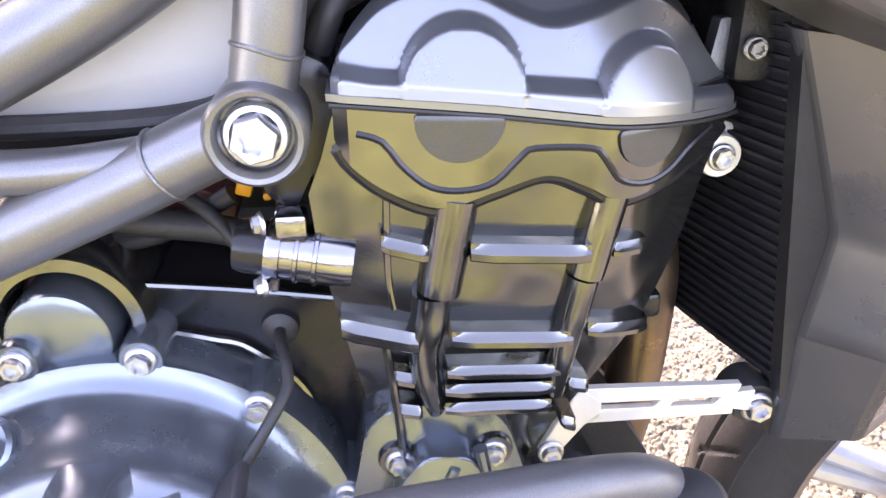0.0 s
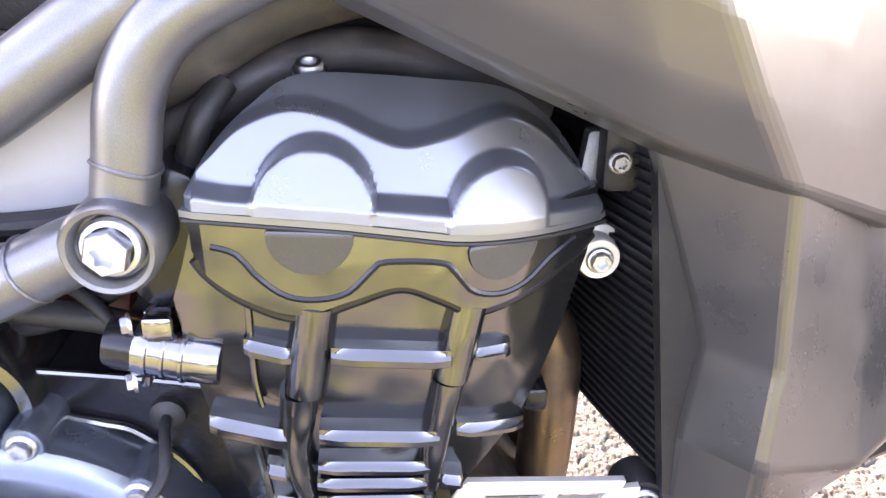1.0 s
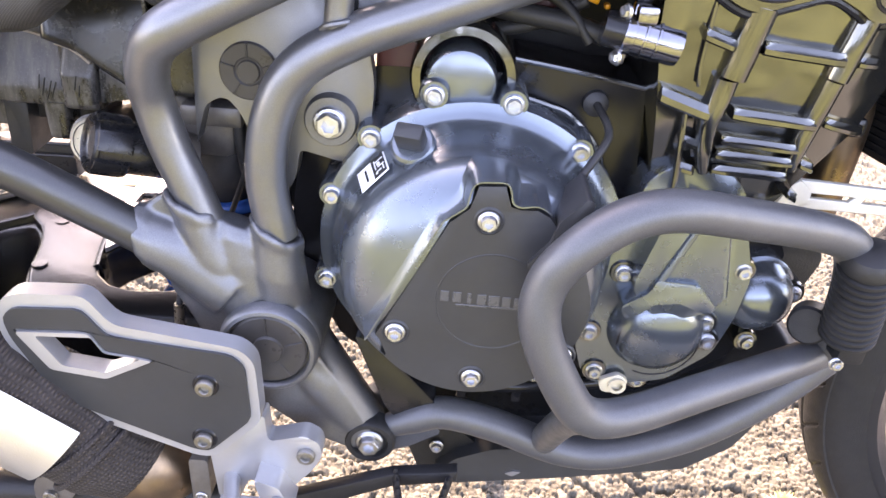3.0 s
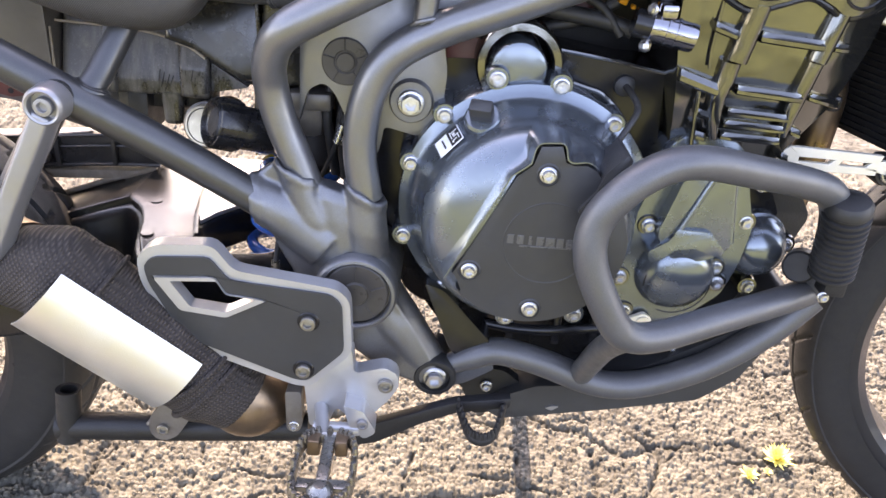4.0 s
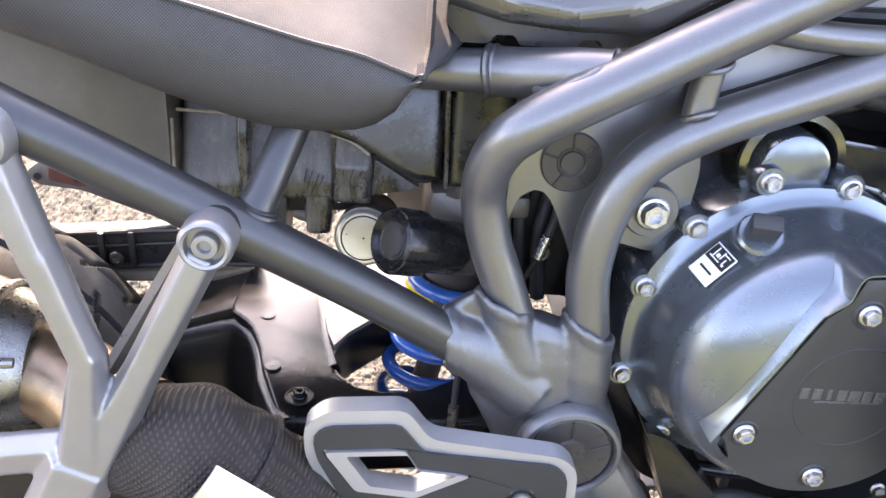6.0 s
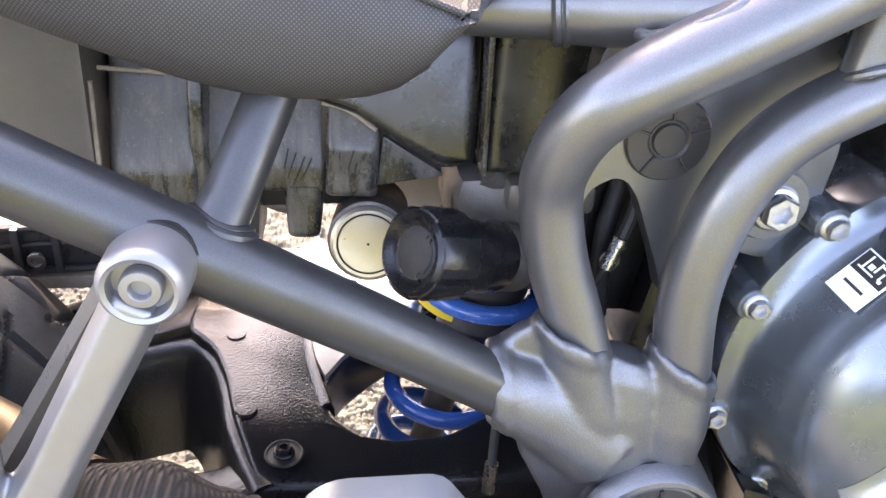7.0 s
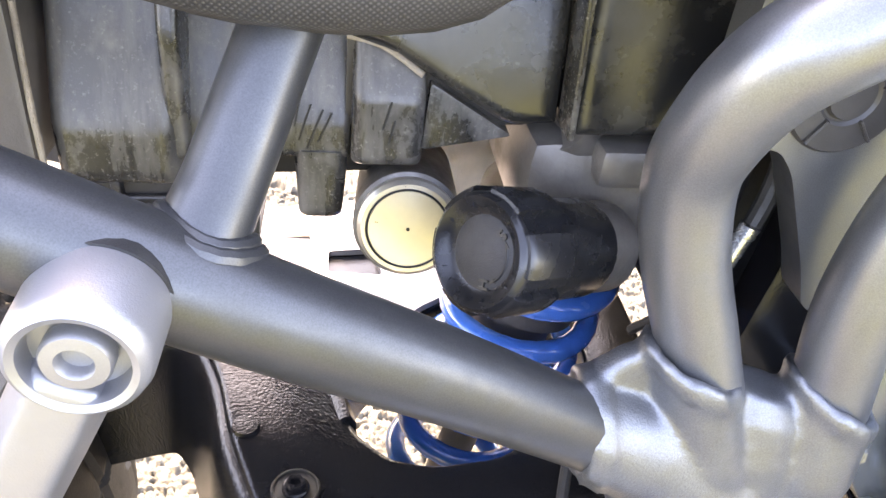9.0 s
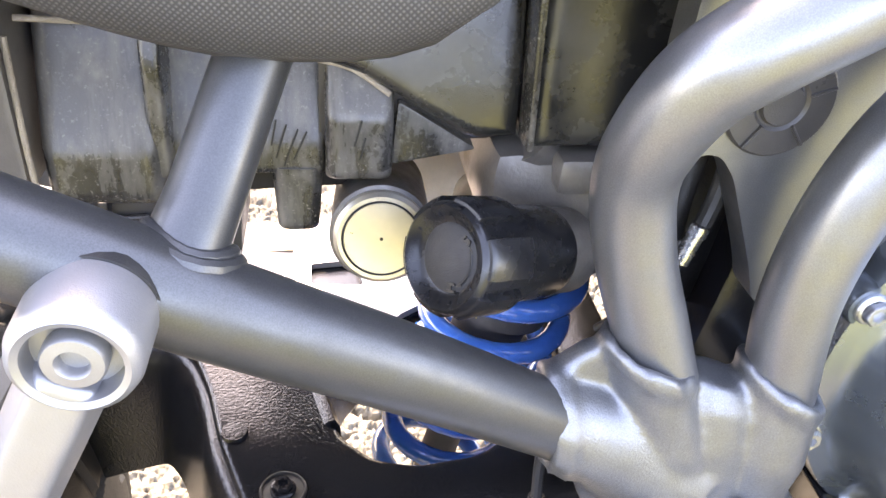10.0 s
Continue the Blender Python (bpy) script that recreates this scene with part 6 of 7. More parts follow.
for i_, v in enumerate(bm.verts):
    v.co += (v.co - (e0 + ed * (v.co - e0).dot(ed))).normalized() * 0.0011 * math.sin((v.co - e0).dot(ed) * 190 + 1.4 * v.co.z * 40)
exhaust = part("exhaust_pipe", bm, WRAP, motorcycle, "exhaust pipe bound in dark woven heat wrap")
wu = Vector((0, 1, 0)).cross(ed).normalized()
wv_ = ed.cross(wu)
for h in (0.175, 0.285, 0.31):
    bm = new_bm()
    tube(bm, [e0 + ed * (h + 0.012 * math.sin(a + h * 40)) + (wu * math.cos(a) + wv_ * math.sin(a)) * 0.0495 for a in (2 * math.pi * i / 40 for i in range(40))], 0.0024, 8, closed=True)
    part("wrap_edge", bm, WRAP, exhaust)
bm = new_bm()
tube(bm, [e0 + ed * 0.340, e0 + ed * 0.360, e0 + ed * 0.375 + Vector((0.01, 0.03, 0.0)), e0 + ed * 0.385 + Vector((0.03, 0.10, 0.02))], [0.038, 0.036, 0.032, 0.028], 24)
part("mid_pipe", bm, EXH, exhaust, "brown heat-stained pipe")
bm = new_bm()
tube(bm, [(-0.492, -0.207, 0.471), (-0.52, -0.190, 0.473), (-0.55, -0.168, 0.480), (-0.59, -0.152, 0.487)], [0.038, 0.036, 0.035, 0.034], 28)
part("copper_pipe", bm, EXH, exhaust, "bare heat-browned pipe ahead of the muffler")
bm = new_bm()
tube(bm, [(-0.86, -0.14, 0.53), (-0.72, -0.145, 0.506), (-0.64, -0.150, 0.496), (-0.60, -0.150, 0.489), (-0.576, -0.150, 0.487)], [0.064, 0.064, 0.060, 0.052, 0.042], 36)
muffler = part("muffler_cone", bm, STEEL, exhaust, "polished steel muffler cone")
bm = new_bm()
tube(bm, [(-0.603 + 0.004 * math.sin(a), -0.150 - 0.0535 * math.cos(a), 0.4895 + 0.0535 * math.sin(a)) for a in (2 * math.pi * i / 40 for i in range(40))], 0.0042, 8, closed=True)
part("clamp_band", bm, STEEL, muffler)
bm = new_bm()
tube(bm, [(-0.612, -0.186, 0.535), (-0.600, -0.196, 0.528), (-0.588, -0.200, 0.520), (-0.574, -0.198, 0.518)], 0.0035, 10)
part("muffler_spring", bm, STEEL, muffler)
# bare shield: an open curved sheet on the outside of the wrap
bm = new_bm()
rows = []
for j in range(15):
    a = A1 - radians(88) * (14 - j) / 14
    rows.append([bm.verts.new(e0 + ed * h + (out_u * math.cos(a) + side_u * math.sin(a)) * SR) for h in np.linspace(0.13, 0.2755, 12)])
for a, b in zip(rows, rows[1:]):
    for i in range(11):
        bm.faces.new((a[i], a[i + 1], b[i + 1], b[i]))
bmesh.ops.recalc_face_normals(bm, faces=bm.faces)
bmesh.ops.solidify(bm, geom=list(bm.faces), thickness=0.0014)
part("heat_shield", bm, SHIELD, exhaust, "bare aluminium heat shield, yellowed along its lower edge")
bm = new_bm()
prism(bm, rounded([(-0.405, 0.275), (-0.392, 0.294), (-0.35, 0.303), (-0.332, 0.318), (-0.322, 0.31), (-0.352, 0.275), (-0.372, 0.252), (-0.395, 0.252)], 0.005), -0.192, -0.182, 0.002)
lathe(bm, [(0.0, 0.0), (0.0145, 0.0), (0.0145, 0.012), (0.0125, 0.014), (0.0062, 0.014), (0.006, 0.010), (0.0, 0.010)], (-0.3925, -0.186, 0.2715), seg=28)
part("exhaust_hanger", bm, ALLOY, exhaust, "dull alloy exhaust hanger bracket")
bm = new_bm()
prism(bm, rounded([(-0.256, 0.345), (-0.240, 0.345), (-0.239, 0.305), (-0.243, 0.294), (-0.255, 0.296)], 0.004), -0.214, -0.20, 0.003)
hook = part("pipe_lug", bm, ALLOY, exhaust)
bolt(hook, -0.2475, -0.2145, 0.303, 0.0055)

# ---- passenger peg hanger ----
bm = new_bm()
lathe(bm, [(0.0, 0.0), (0.0164, 0.0), (0.0161, 0.0175), (0.0150, 0.0208), (0.0134, 0.0220), (0.0117, 0.0212), (0.0111, 0.015), (0.0, 0.015)], (-0.433, -0.2205, 0.631), seg=48)
hanger_boss = bm


def arm(bm, a, b, w0, w1, d):
    """A flat-sided cast arm between two points, w wide and d deep to each side."""
    a, b = Vector(a), Vector(b)
    u = Vector((b.x - a.x, 0, b.z - a.z)).normalized()
    v = Vector((-u.z, 0, u.x))
    loft(bm, [[p + v * w * sx + Vector((0, d * sy, 0)) for sx, sy in ((-1, 0.3), (-0.6, -1), (0.6, -1), (1, 0.3), (1, 1), (-1, 1))] for p, w in ((a, w0), (a.lerp(b, 0.5), (w0 + w1) / 2), (b, w1))])


bm = new_bm()
for a_, b_, w0_, w1_ in (
    ((-0.436, -0.232, 0.624), (-0.481, -0.236, 0.535), 0.0115, 0.0118),
    ((-0.479, -0.236, 0.539), (-0.521, -0.240, 0.458), 0.0118, 0.0185),
    ((-0.521, -0.240, 0.466), (-0.507, -0.240, 0.557), 0.0185, 0.0105),
    ((-0.507, -0.240, 0.549), (-0.526, -0.240, 0.622), 0.0105, 0.0110),
    ((-0.525, -0.240, 0.614), (-0.5435, -0.238, 0.683), 0.0110, 0.0120),
    ((-0.520, -0.242, 0.472), (-0.548, -0.245, 0.412), 0.0235, 0.0255),
    ((-0.52, -0.234, 0.478), (-0.63, -0.222, 0.452), 0.0135, 0.0145),
):
    arm(bm, a_, b_, w0_, w1_, 0.0095)
lathe(bm, [(0.0, 0.0), (0.0162, 0.0), (0.0162, 0.013), (0.0, 0.013)], (-0.433, -0.2205, 0.631), seg=40)
hanger = blend(part("passenger_peg_hanger", bm, SILVER, motorcycle, "silver cast passenger footpeg hanger with two legs"), 0.0016, 6)
part("hanger_eye", hanger_boss, SILVER, hanger)
bm = new_bm()
lathe(bm, [(0.0, 0.0), (0.0180, 0.0), (0.0176, 0.022), (0.0160, 0.0258), (0.0140, 0.0268), (0.0122, 0.0258), (0.0116, 0.020), (0.0, 0.020)], (-0.5445, -0.222, 0.689), seg=48)
part("hanger_eye", bm, SILVER, hanger)
bolt(hanger, -0.433, -0.2365, 0.631, 0.0078, "socket", SILVER)
bolt(hanger, -0.5445, -0.242, 0.689, 0.0078, "socket", SILVER)
bolt(hanger, -0.536, -0.257, 0.437, 0.007, "socket", SILVER)
# shaded inner side of the leg, put in as a black strip
bm = new_bm()
arm(bm, (-0.437, -0.212, 0.628), (-0.527, -0.216, 0.474), 0.0125, 0.0135, 0.0055)
part("hanger_shade", bm, PLASTIC, hanger, "black strip for the shaded inner side of the hanger leg")
bm = new_bm()
lathe(bm, [(0.0, 0.0), (0.0172, 0.0), (0.0172, 0.0095), (0.0, 0.0095)], (-0.433, -0.2115, 0.631), seg=32)
part("hanger_spacer", bm, RUBBER, hanger)

# ---- seat ----
low = smooth_line((-0.75, 0.80), (-0.64, 0.757), (-0.57, 0.733), (-0.52, 0.7165), (-0.466, 0.697), (-0.411, 0.6815), (-0.37, 0.6795), (-0.345, 0.684), (-0.328, 0.696), (-0.317, 0.7165))
seam = smooth_line((-0.75, 0.857), (-0.64, 0.818), (-0.53, 0.780), (-0.474, 0.760), (-0.43, 0.749), (-0.382, 0.737), (-0.352, 0.731), (-0.33, 0.7235), (-0.317, 0.7195))
xs_ = np.linspace(-0.75, -0.317, 36)
rows_side, rows_top = [], []
for x in xs_:
    zl, zs = low(x), seam(x)
    rows_side.append([(x, -0.09, zl + 0.012), (x, -0.150, zl + 0.002), (x, -0.168, zl), (x, -0.180, zl + 0.006), (x, -0.188, zl + (zs - zl) * 0.3), (x, -0.191, zl + (zs - zl) * 0.7), (x, -0.186, zs)])
    # towards the nose the top flattens and sweeps forward to a rounded edge
    f = max(0.0, (x + 0.75) / 0.433) ** 3
    rows_top.append([(x + f * sx, y, zs + h * (1 - f) + f * hn) for y, h, sx, hn in ((-0.186, 0.0, 0.0, 0.0), (-0.180, 0.007, 0.002, 0.003), (-0.168, 0.018, 0.007, 0.007), (-0.145, 0.040, 0.018, 0.014), (-0.120, 0.062, 0.030, 0.022), (-0.06, 0.115, 0.055, 0.040), (0.06, 0.13, 0.055, 0.040), (0.19, 0.0, 0.0, 0.0))])


def sheet(name, rows, material, parent, label="", thick=0.003):
    b = new_bm()
    vs = [[b.verts.new(p) for p in r] for r in rows]
    for r0, r1 in zip(vs, vs[1:]):
        for i in range(len(r0) - 1):
            b.faces.new((r0[i], r0[i + 1], r1[i + 1], r1[i]))
    bmesh.ops.recalc_face_normals(b, faces=b.faces)
    bmesh.ops.solidify(b, geom=list(b.faces), thickness=thick)
    return part(name, b, material, parent, label, 60)


# the side panel turns in round the nose
end = rows_side[-1]
rows_side += [[(x_ + dx, y_ + dy * (1 if y_ < -0.1 else 0), z_) for (x_, y_, z_) in end] for dx, dy in ((0.0030, 0.004), (0.0055, 0.012), (0.0065, 0.030), (0.0065, 0.07))]
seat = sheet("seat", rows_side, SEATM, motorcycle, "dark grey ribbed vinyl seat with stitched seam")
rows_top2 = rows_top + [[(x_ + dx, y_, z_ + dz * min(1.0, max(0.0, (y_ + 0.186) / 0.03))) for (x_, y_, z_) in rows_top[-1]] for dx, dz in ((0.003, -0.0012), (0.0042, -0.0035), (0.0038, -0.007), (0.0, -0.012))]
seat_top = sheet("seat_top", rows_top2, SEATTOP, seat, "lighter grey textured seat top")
bm = new_bm()
tube(bm, [(x, -0.187, seam(x) + 0.001) for x in np.linspace(-0.74, -0.319, 30)], 0.0016, 8, n=2)
part("seam_piping", bm, SEATM, seat)
for x in np.arange(-0.62, -0.322, 0.0048):
    bm = new_bm()
    z = seam(x)
    dz = (seam(x + 0.001) - seam(x - 0.001)) / 0.002
    tube(bm, [(x - 0.0016, -0.178, z + 0.0034 - 0.0016 * dz), (x + 0.0016, -0.178, z + 0.0034 + 0.0016 * dz)], 0.0006, 5, n=1)
    part("stitch", bm, THREAD, seat)

# ---- plastic tray below the seat ----
tray_parts = [
    ("tray_panel", rounded([(-0.73, 0.66), (-0.60, 0.665), (-0.565, 0.63), (-0.4895, 0.5925), (-0.4880, 0.76), (-0.73, 0.80)], 0.008), -0.101, 0.0, 0.004, TAILP),
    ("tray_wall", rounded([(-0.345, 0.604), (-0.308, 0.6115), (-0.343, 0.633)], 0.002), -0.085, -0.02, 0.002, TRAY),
    ("tray_wall", rounded([(-0.376, 0.612), (-0.30, 0.6145), (-0.29, 0.63), (-0.29, 0.70), (-0.376, 0.70)], 0.003), -0.080, -0.02, 0.002, PLASTIC),
    ("tray_wall", rounded([(-0.415, 0.578), (-0.352, 0.582), (-0.352, 0.602), (-0.415, 0.602)], 0.003), -0.062, -0.03, 0.002, PLASTIC),
    ("tray_foot", rounded([(-0.430, 0.5525), (-0.4125, 0.5505), (-0.4098, 0.60), (-0.4290, 0.60)], 0.003), -0.08, -0.03, 0.002, RUBBER),
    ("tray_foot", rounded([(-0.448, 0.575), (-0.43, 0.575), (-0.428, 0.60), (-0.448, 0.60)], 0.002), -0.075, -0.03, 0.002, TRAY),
]
bm = new_bm()
box(bm, (-0.42, 0.06, 0.68), (0.50, 0.20, 0.10), 0.01)
tray = part("under_seat_tray", bm, PLASTIC, motorcycle, "black dusty plastic tray below the seat")
for nm, poly, y0, y1, bv, mt in tray_parts:
    bm = new_bm()
    prism(bm, poly, y0, y1, bv)
    part(nm, bm, mt, tray)


def hung_panel(x0, x1, low, high, y, lean, depth=0.05):
    """A tray side between a lower and an upper edge, rounded at its rim and bowing back towards the top."""
    b = new_bm()
    cols = []
    for i in range(25):
        x = x0 + (x1 - x0) * (0.5 - 0.5 * math.cos(math.pi * i / 24))
        col = []
        for j in range(25):
            z = low(x) + (high(x) - low(x)) * (j / 24) ** 1.5
            near = min(x - x0, x1 - x, z - low(x))
            soft = 0.006 - math.sqrt(max(0.0, 0.006 ** 2 - max(0.0, 0.006 - near) ** 2))
            h = max(0.0, z - 0.622)
            col.append(b.verts.new((x, y + soft + lean * h + 2.2 * lean * h * h / 0.1, z)))
        col += [b.verts.new((x, y + depth, col[-1].co.z)), b.verts.new((x, y + depth, col[0].co.z))]
        cols.append(col)
    for p, q in zip(cols, cols[1:]):
        for j in range(len(p)):
            k_ = (j + 1) % len(p)
            b.faces.new((p[j], q[j], q[k_], p[k_]))
    b.faces.new(cols[0][::-1]), b.faces.new(cols[-1])
    return b


# unseen far-side wall, added to darken what the swingarm reflects
bm = new_bm()
box(bm, (-0.31, 0.150, 0.640), (0.20, 0.012, 0.19), 0.004)
part("tray_wall", bm, PLASTIC, tray)
part("tray_funnel", hung_panel(-0.385, -0.2925, line((-0.385, 0.654), (-0.358, 0.646), (-0.312, 0.619), (-0.292, 0.621)), line((-0.385, 0.735), (-0.292, 0.735)), -0.095, 0.07), BLACKP, tray)
part("tray_panel", hung_panel(-0.2900, -0.205, line((-0.29, 0.6195), (-0.252, 0.6205), (-0.215, 0.668), (-0.20, 0.69)), line((-0.29, 0.735), (-0.20, 0.735)), -0.103, 0.0), BLACKP, tray)


def moulded(x0, x1, z0, z1, y, r, lean_from, lean, back=0.05, taper=0.0):
    """A moulded tray pocket: a front rounded at both sides and below, leaning back above a height."""
    b = new_bm()
    nx, nz = 22, 26
    cols = []
    for i in range(nx + 1):
        s = 0.5 - 0.5 * math.cos(math.pi * i / nx)
        col = []
        for j in range(nz + 1):
            q = (j / nz) ** 1.6
            z = z0 + (z1 - z0) * q
            inset = taper * (1 - q)
            x = x0 + inset + (x1 - x0 - 2 * inset) * s
            d = 0.0
            for gap in (x - x0 - inset, x1 - inset - x, z - z0):
                if gap < r:
                    d += r - math.sqrt(max(0.0, r * r - (r - gap) ** 2))
            col.append(b.verts.new((x, y + min(d, 1.6 * r) + lean * max(0.0, z - lean_from), z)))
        cols.append(col)
    for p, q in zip(cols, cols[1:]):
        for j in range(nz):
            b.faces.new((p[j], q[j], q[j + 1], p[j + 1]))
    edge = [c[0] for c in cols] + cols[-1][1:] + [c[-1] for c in cols[::-1]][1:] + cols[0][1:-1][::-1]
    far = [b.verts.new((v.co.x, v.co.y + back, v.co.z)) for v in edge]
    for i in range(len(edge)):
        k_ = (i + 1) % len(edge)
        b.faces.new((edge[i], far[i], far[k_], edge[k_]))
    return b


for name_, args in (
    ("tray_pocket", (-0.4860, -0.4400, 0.5870, 0.705, -0.094, 0.007, 0.612, 0.38)),
    ("tray_wall", (-0.4440, -0.3735, 0.5965, 0.705, -0.082, 0.003, 0.612, 0.38)),
    ("tray_pocket", (-0.3735, -0.3450, 0.5985, 0.6480, -0.093, 0.0055, 0.628, 0.55)),
    ("tray_foot", (-0.3970, -0.3745, 0.5665, 0.6000, -0.083, 0.0060, 0.70, 0.0, 0.04, 0.002)),
    ("tray_rib", (-0.4440, -0.4360, 0.5985, 0.690, -0.0905, 0.0030, 0.650, 0.35)),
):
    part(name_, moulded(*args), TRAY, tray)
bm = new_bm()
prism(bm, [(-0.2965, 0.735), (-0.2930, 0.735), (-0.2885, 0.6205), (-0.2915, 0.6205)], -0.107, -0.09, 0.0010)
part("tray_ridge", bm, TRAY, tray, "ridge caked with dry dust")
for pts in ([(-0.376, -0.084, 0.6500), (-0.362, -0.086, 0.6470), (-0.347, -0.090, 0.6380)], [(-0.486, -0.087, 0.6640), (-0.445, -0.084, 0.6620), (-0.41, -0.075, 0.6570), (-0.385, -0.078, 0.653)], [(-0.4875, -0.096, 0.66), (-0.4876, -0.099, 0.62), (-0.4876, -0.098, 0.59)]):
    bm = new_bm()
    tube(bm, pts, 0.0013, 8)
    part("dust_edge", bm, DUST, tray)
for x0, z0, l, a in ((-0.392, 0.613, 0.016, 0.3), (-0.388, 0.610, 0.018, 0.35), (-0.384, 0.611, 0.014, 0.4), (-0.395, 0.617, 0.012, 0.2), (-0.36, 0.622, 0.012, 0.25), (-0.358, 0.615, 0.010, 0.2)):
    bm = new_bm()
    box(bm, (x0, -0.0824 if x0 < -0.375 else -0.0934, z0), (0.0007, 0.0008, l), 0, Matrix.Rotation(a, 3, "Y"))
    part("scratch", bm, INK, tray)
# rail and licence bracket far behind
bm = new_bm()
loft(bm, [[(x, 0.09, z - 0.023), (x, 0.09, z + 0.021), (x, 0.112, z + 0.021), (x, 0.112, z - 0.023)] for x, z in ((-0.76, 0.452), (-0.66, 0.457), (-0.54, 0.468), (-0.465, 0.471))])
bmesh.ops.bevel(bm, geom=list(bm.edges), offset=0.003, segments=2, profile=0.5, affect="EDGES", clamp_overlap=True)
far_rail = part("chain_guard", bm, PLASTIC, motorcycle, "black plastic guard on the far side")
for x, z in ((-0.70, 0.4545), (-0.655, 0.457), (-0.620, 0.461), (-0.590, 0.463), (-0.52, 0.469)):
    bm = new_bm()
    box(bm, (x, 0.086, z), (0.006, 0.010, 0.040), 0.001)
    part("guard_rib", bm, PLASTIC, far_rail)
for dz, h in ((0.0185, 0.006), (0.004, 0.004), (-0.020, 0.006)):
    bm = new_bm()
    tube(bm, [(x, 0.087, z + dz) for x, z in ((-0.76, 0.452), (-0.66, 0.457), (-0.54, 0.468), (-0.465, 0.471))], h / 2, 8)
    part("guard_lip", bm, PLASTIC, far_rail)
bolt(far_rail, -0.605, 0.082, 0.455, 0.0075, "socket", STEEL)
bm = new_bm()
box(bm, (-0.50, 0.10, 0.436), (0.30, 0.03, 0.012), 0.002, Matrix.Rotation(-0.05, 3, "Y"))
part("guard_ledge", bm, DUST, far_rail, "dusty ledge")
bm = new_bm()
prism(bm, rounded([(-0.690, 0.537), (-0.670, 0.552), (-0.645, 0.550), (-0.585, 0.5275), (-0.55, 0.514), (-0.548, 0.490), (-0.582, 0.5004), (-0.637, 0.521), (-0.681, 0.525)], 0.006), 0.096, 0.102, 0.002)
tail = part("tail_bracket", bm, ALLOY, motorcycle, "brown dusty metal bracket with holes")
bm = new_bm()
prism(bm, rounded([(-0.665, 0.546), (-0.640, 0.546), (-0.622, 0.538), (-0.624, 0.528), (-0.640, 0.525), (-0.668, 0.531)], 0.004), 0.0945, 0.0955, 0.0)
part("brown_plate", bm, REDBROWN, tail, "dark brown inset")
for x, z in ((-0.678, 0.534), (-0.640, 0.533), (-0.612, 0.529), (-0.59, 0.521)):
    bm = new_bm()
    lathe(bm, [(0.0, 0.0), (0.0035, 0.0), (0.0035, 0.0006), (0.0, 0.0006)], (x, 0.0945, z), seg=16)
    part("bracket_hole", bm, INK, tail)

# ---- swingarm ----
TZ = 0.4455
outer = [(-0.409, -0.146), (-0.255, -0.142), (-0.19, -0.12), (-0.19, 0.13), (-0.472, 0.13), (-0.478, 0.004), (-0.455, -0.018), (-0.441, -0.052), (-0.432, -0.089), (-0.42, -0.12)]
hole = [(-0.373, -0.062), (-0.368, -0.092), (-0.350, -0.108), (-0.328, -0.1125), (-0.295, -0.1085), (-0.264, -0.091), (-0.235, -0.078), (-0.228, 0.0), (-0.25, 0.03), (-0.295, 0.025), (-0.325, 0.004), (-0.342, -0.013), (-0.362, -0.038)]
bm = new_bm()
framed(bm, [(x, y) for x, y in rounded(outer, 0.012)], rounded(hole, 0.006), 0.0, 0.045)
for v in bm.verts:
    v.co = Vector((v.co.x, v.co.z, TZ - v.co.y - 0.9 * max(0.0, -0.085 - v.co.z) ** 1.6))
bmesh.ops.recalc_face_normals(bm, faces=bm.faces)
bmesh.ops.bevel(bm, geom=[e for e in bm.edges if len(e.link_faces) == 2 and e.calc_face_angle(0) > 0.9], offset=0.004, segments=3, profile=0.5, affect="EDGES", clamp_overlap=True)
swingarm = part("swingarm", bm, SWING, motorcycle, "glossy black swingarm with an opening for the shock")
bm = new_bm()
loft(bm, [
    [(-0.20, -0.140, 0.436), (-0.20, -0.150, 0.40), (-0.20, -0.11, 0.395), (-0.20, -0.105, 0.436)],
    [(-0.40, -0.146, 0.436), (-0.40, -0.152, 0.385), (-0.40, -0.115, 0.38), (-0.40, -0.110, 0.436)],
    [(-0.44, -0.148, 0.425), (-0.44, -0.154, 0.37), (-0.44, -0.120, 0.365), (-0.44, -0.112, 0.42)],
    [(-0.80, -0.145, 0.35), (-0.80, -0.145, 0.29), (-0.80, -0.115, 0.29), (-0.80, -0.112, 0.35)],
])
bmesh.ops.bevel(bm, geom=list(bm.edges), offset=0.005, segments=3, profile=0.5, affect="EDGES", clamp_overlap=True)
part("swingarm_beam", bm, SWING, swingarm)
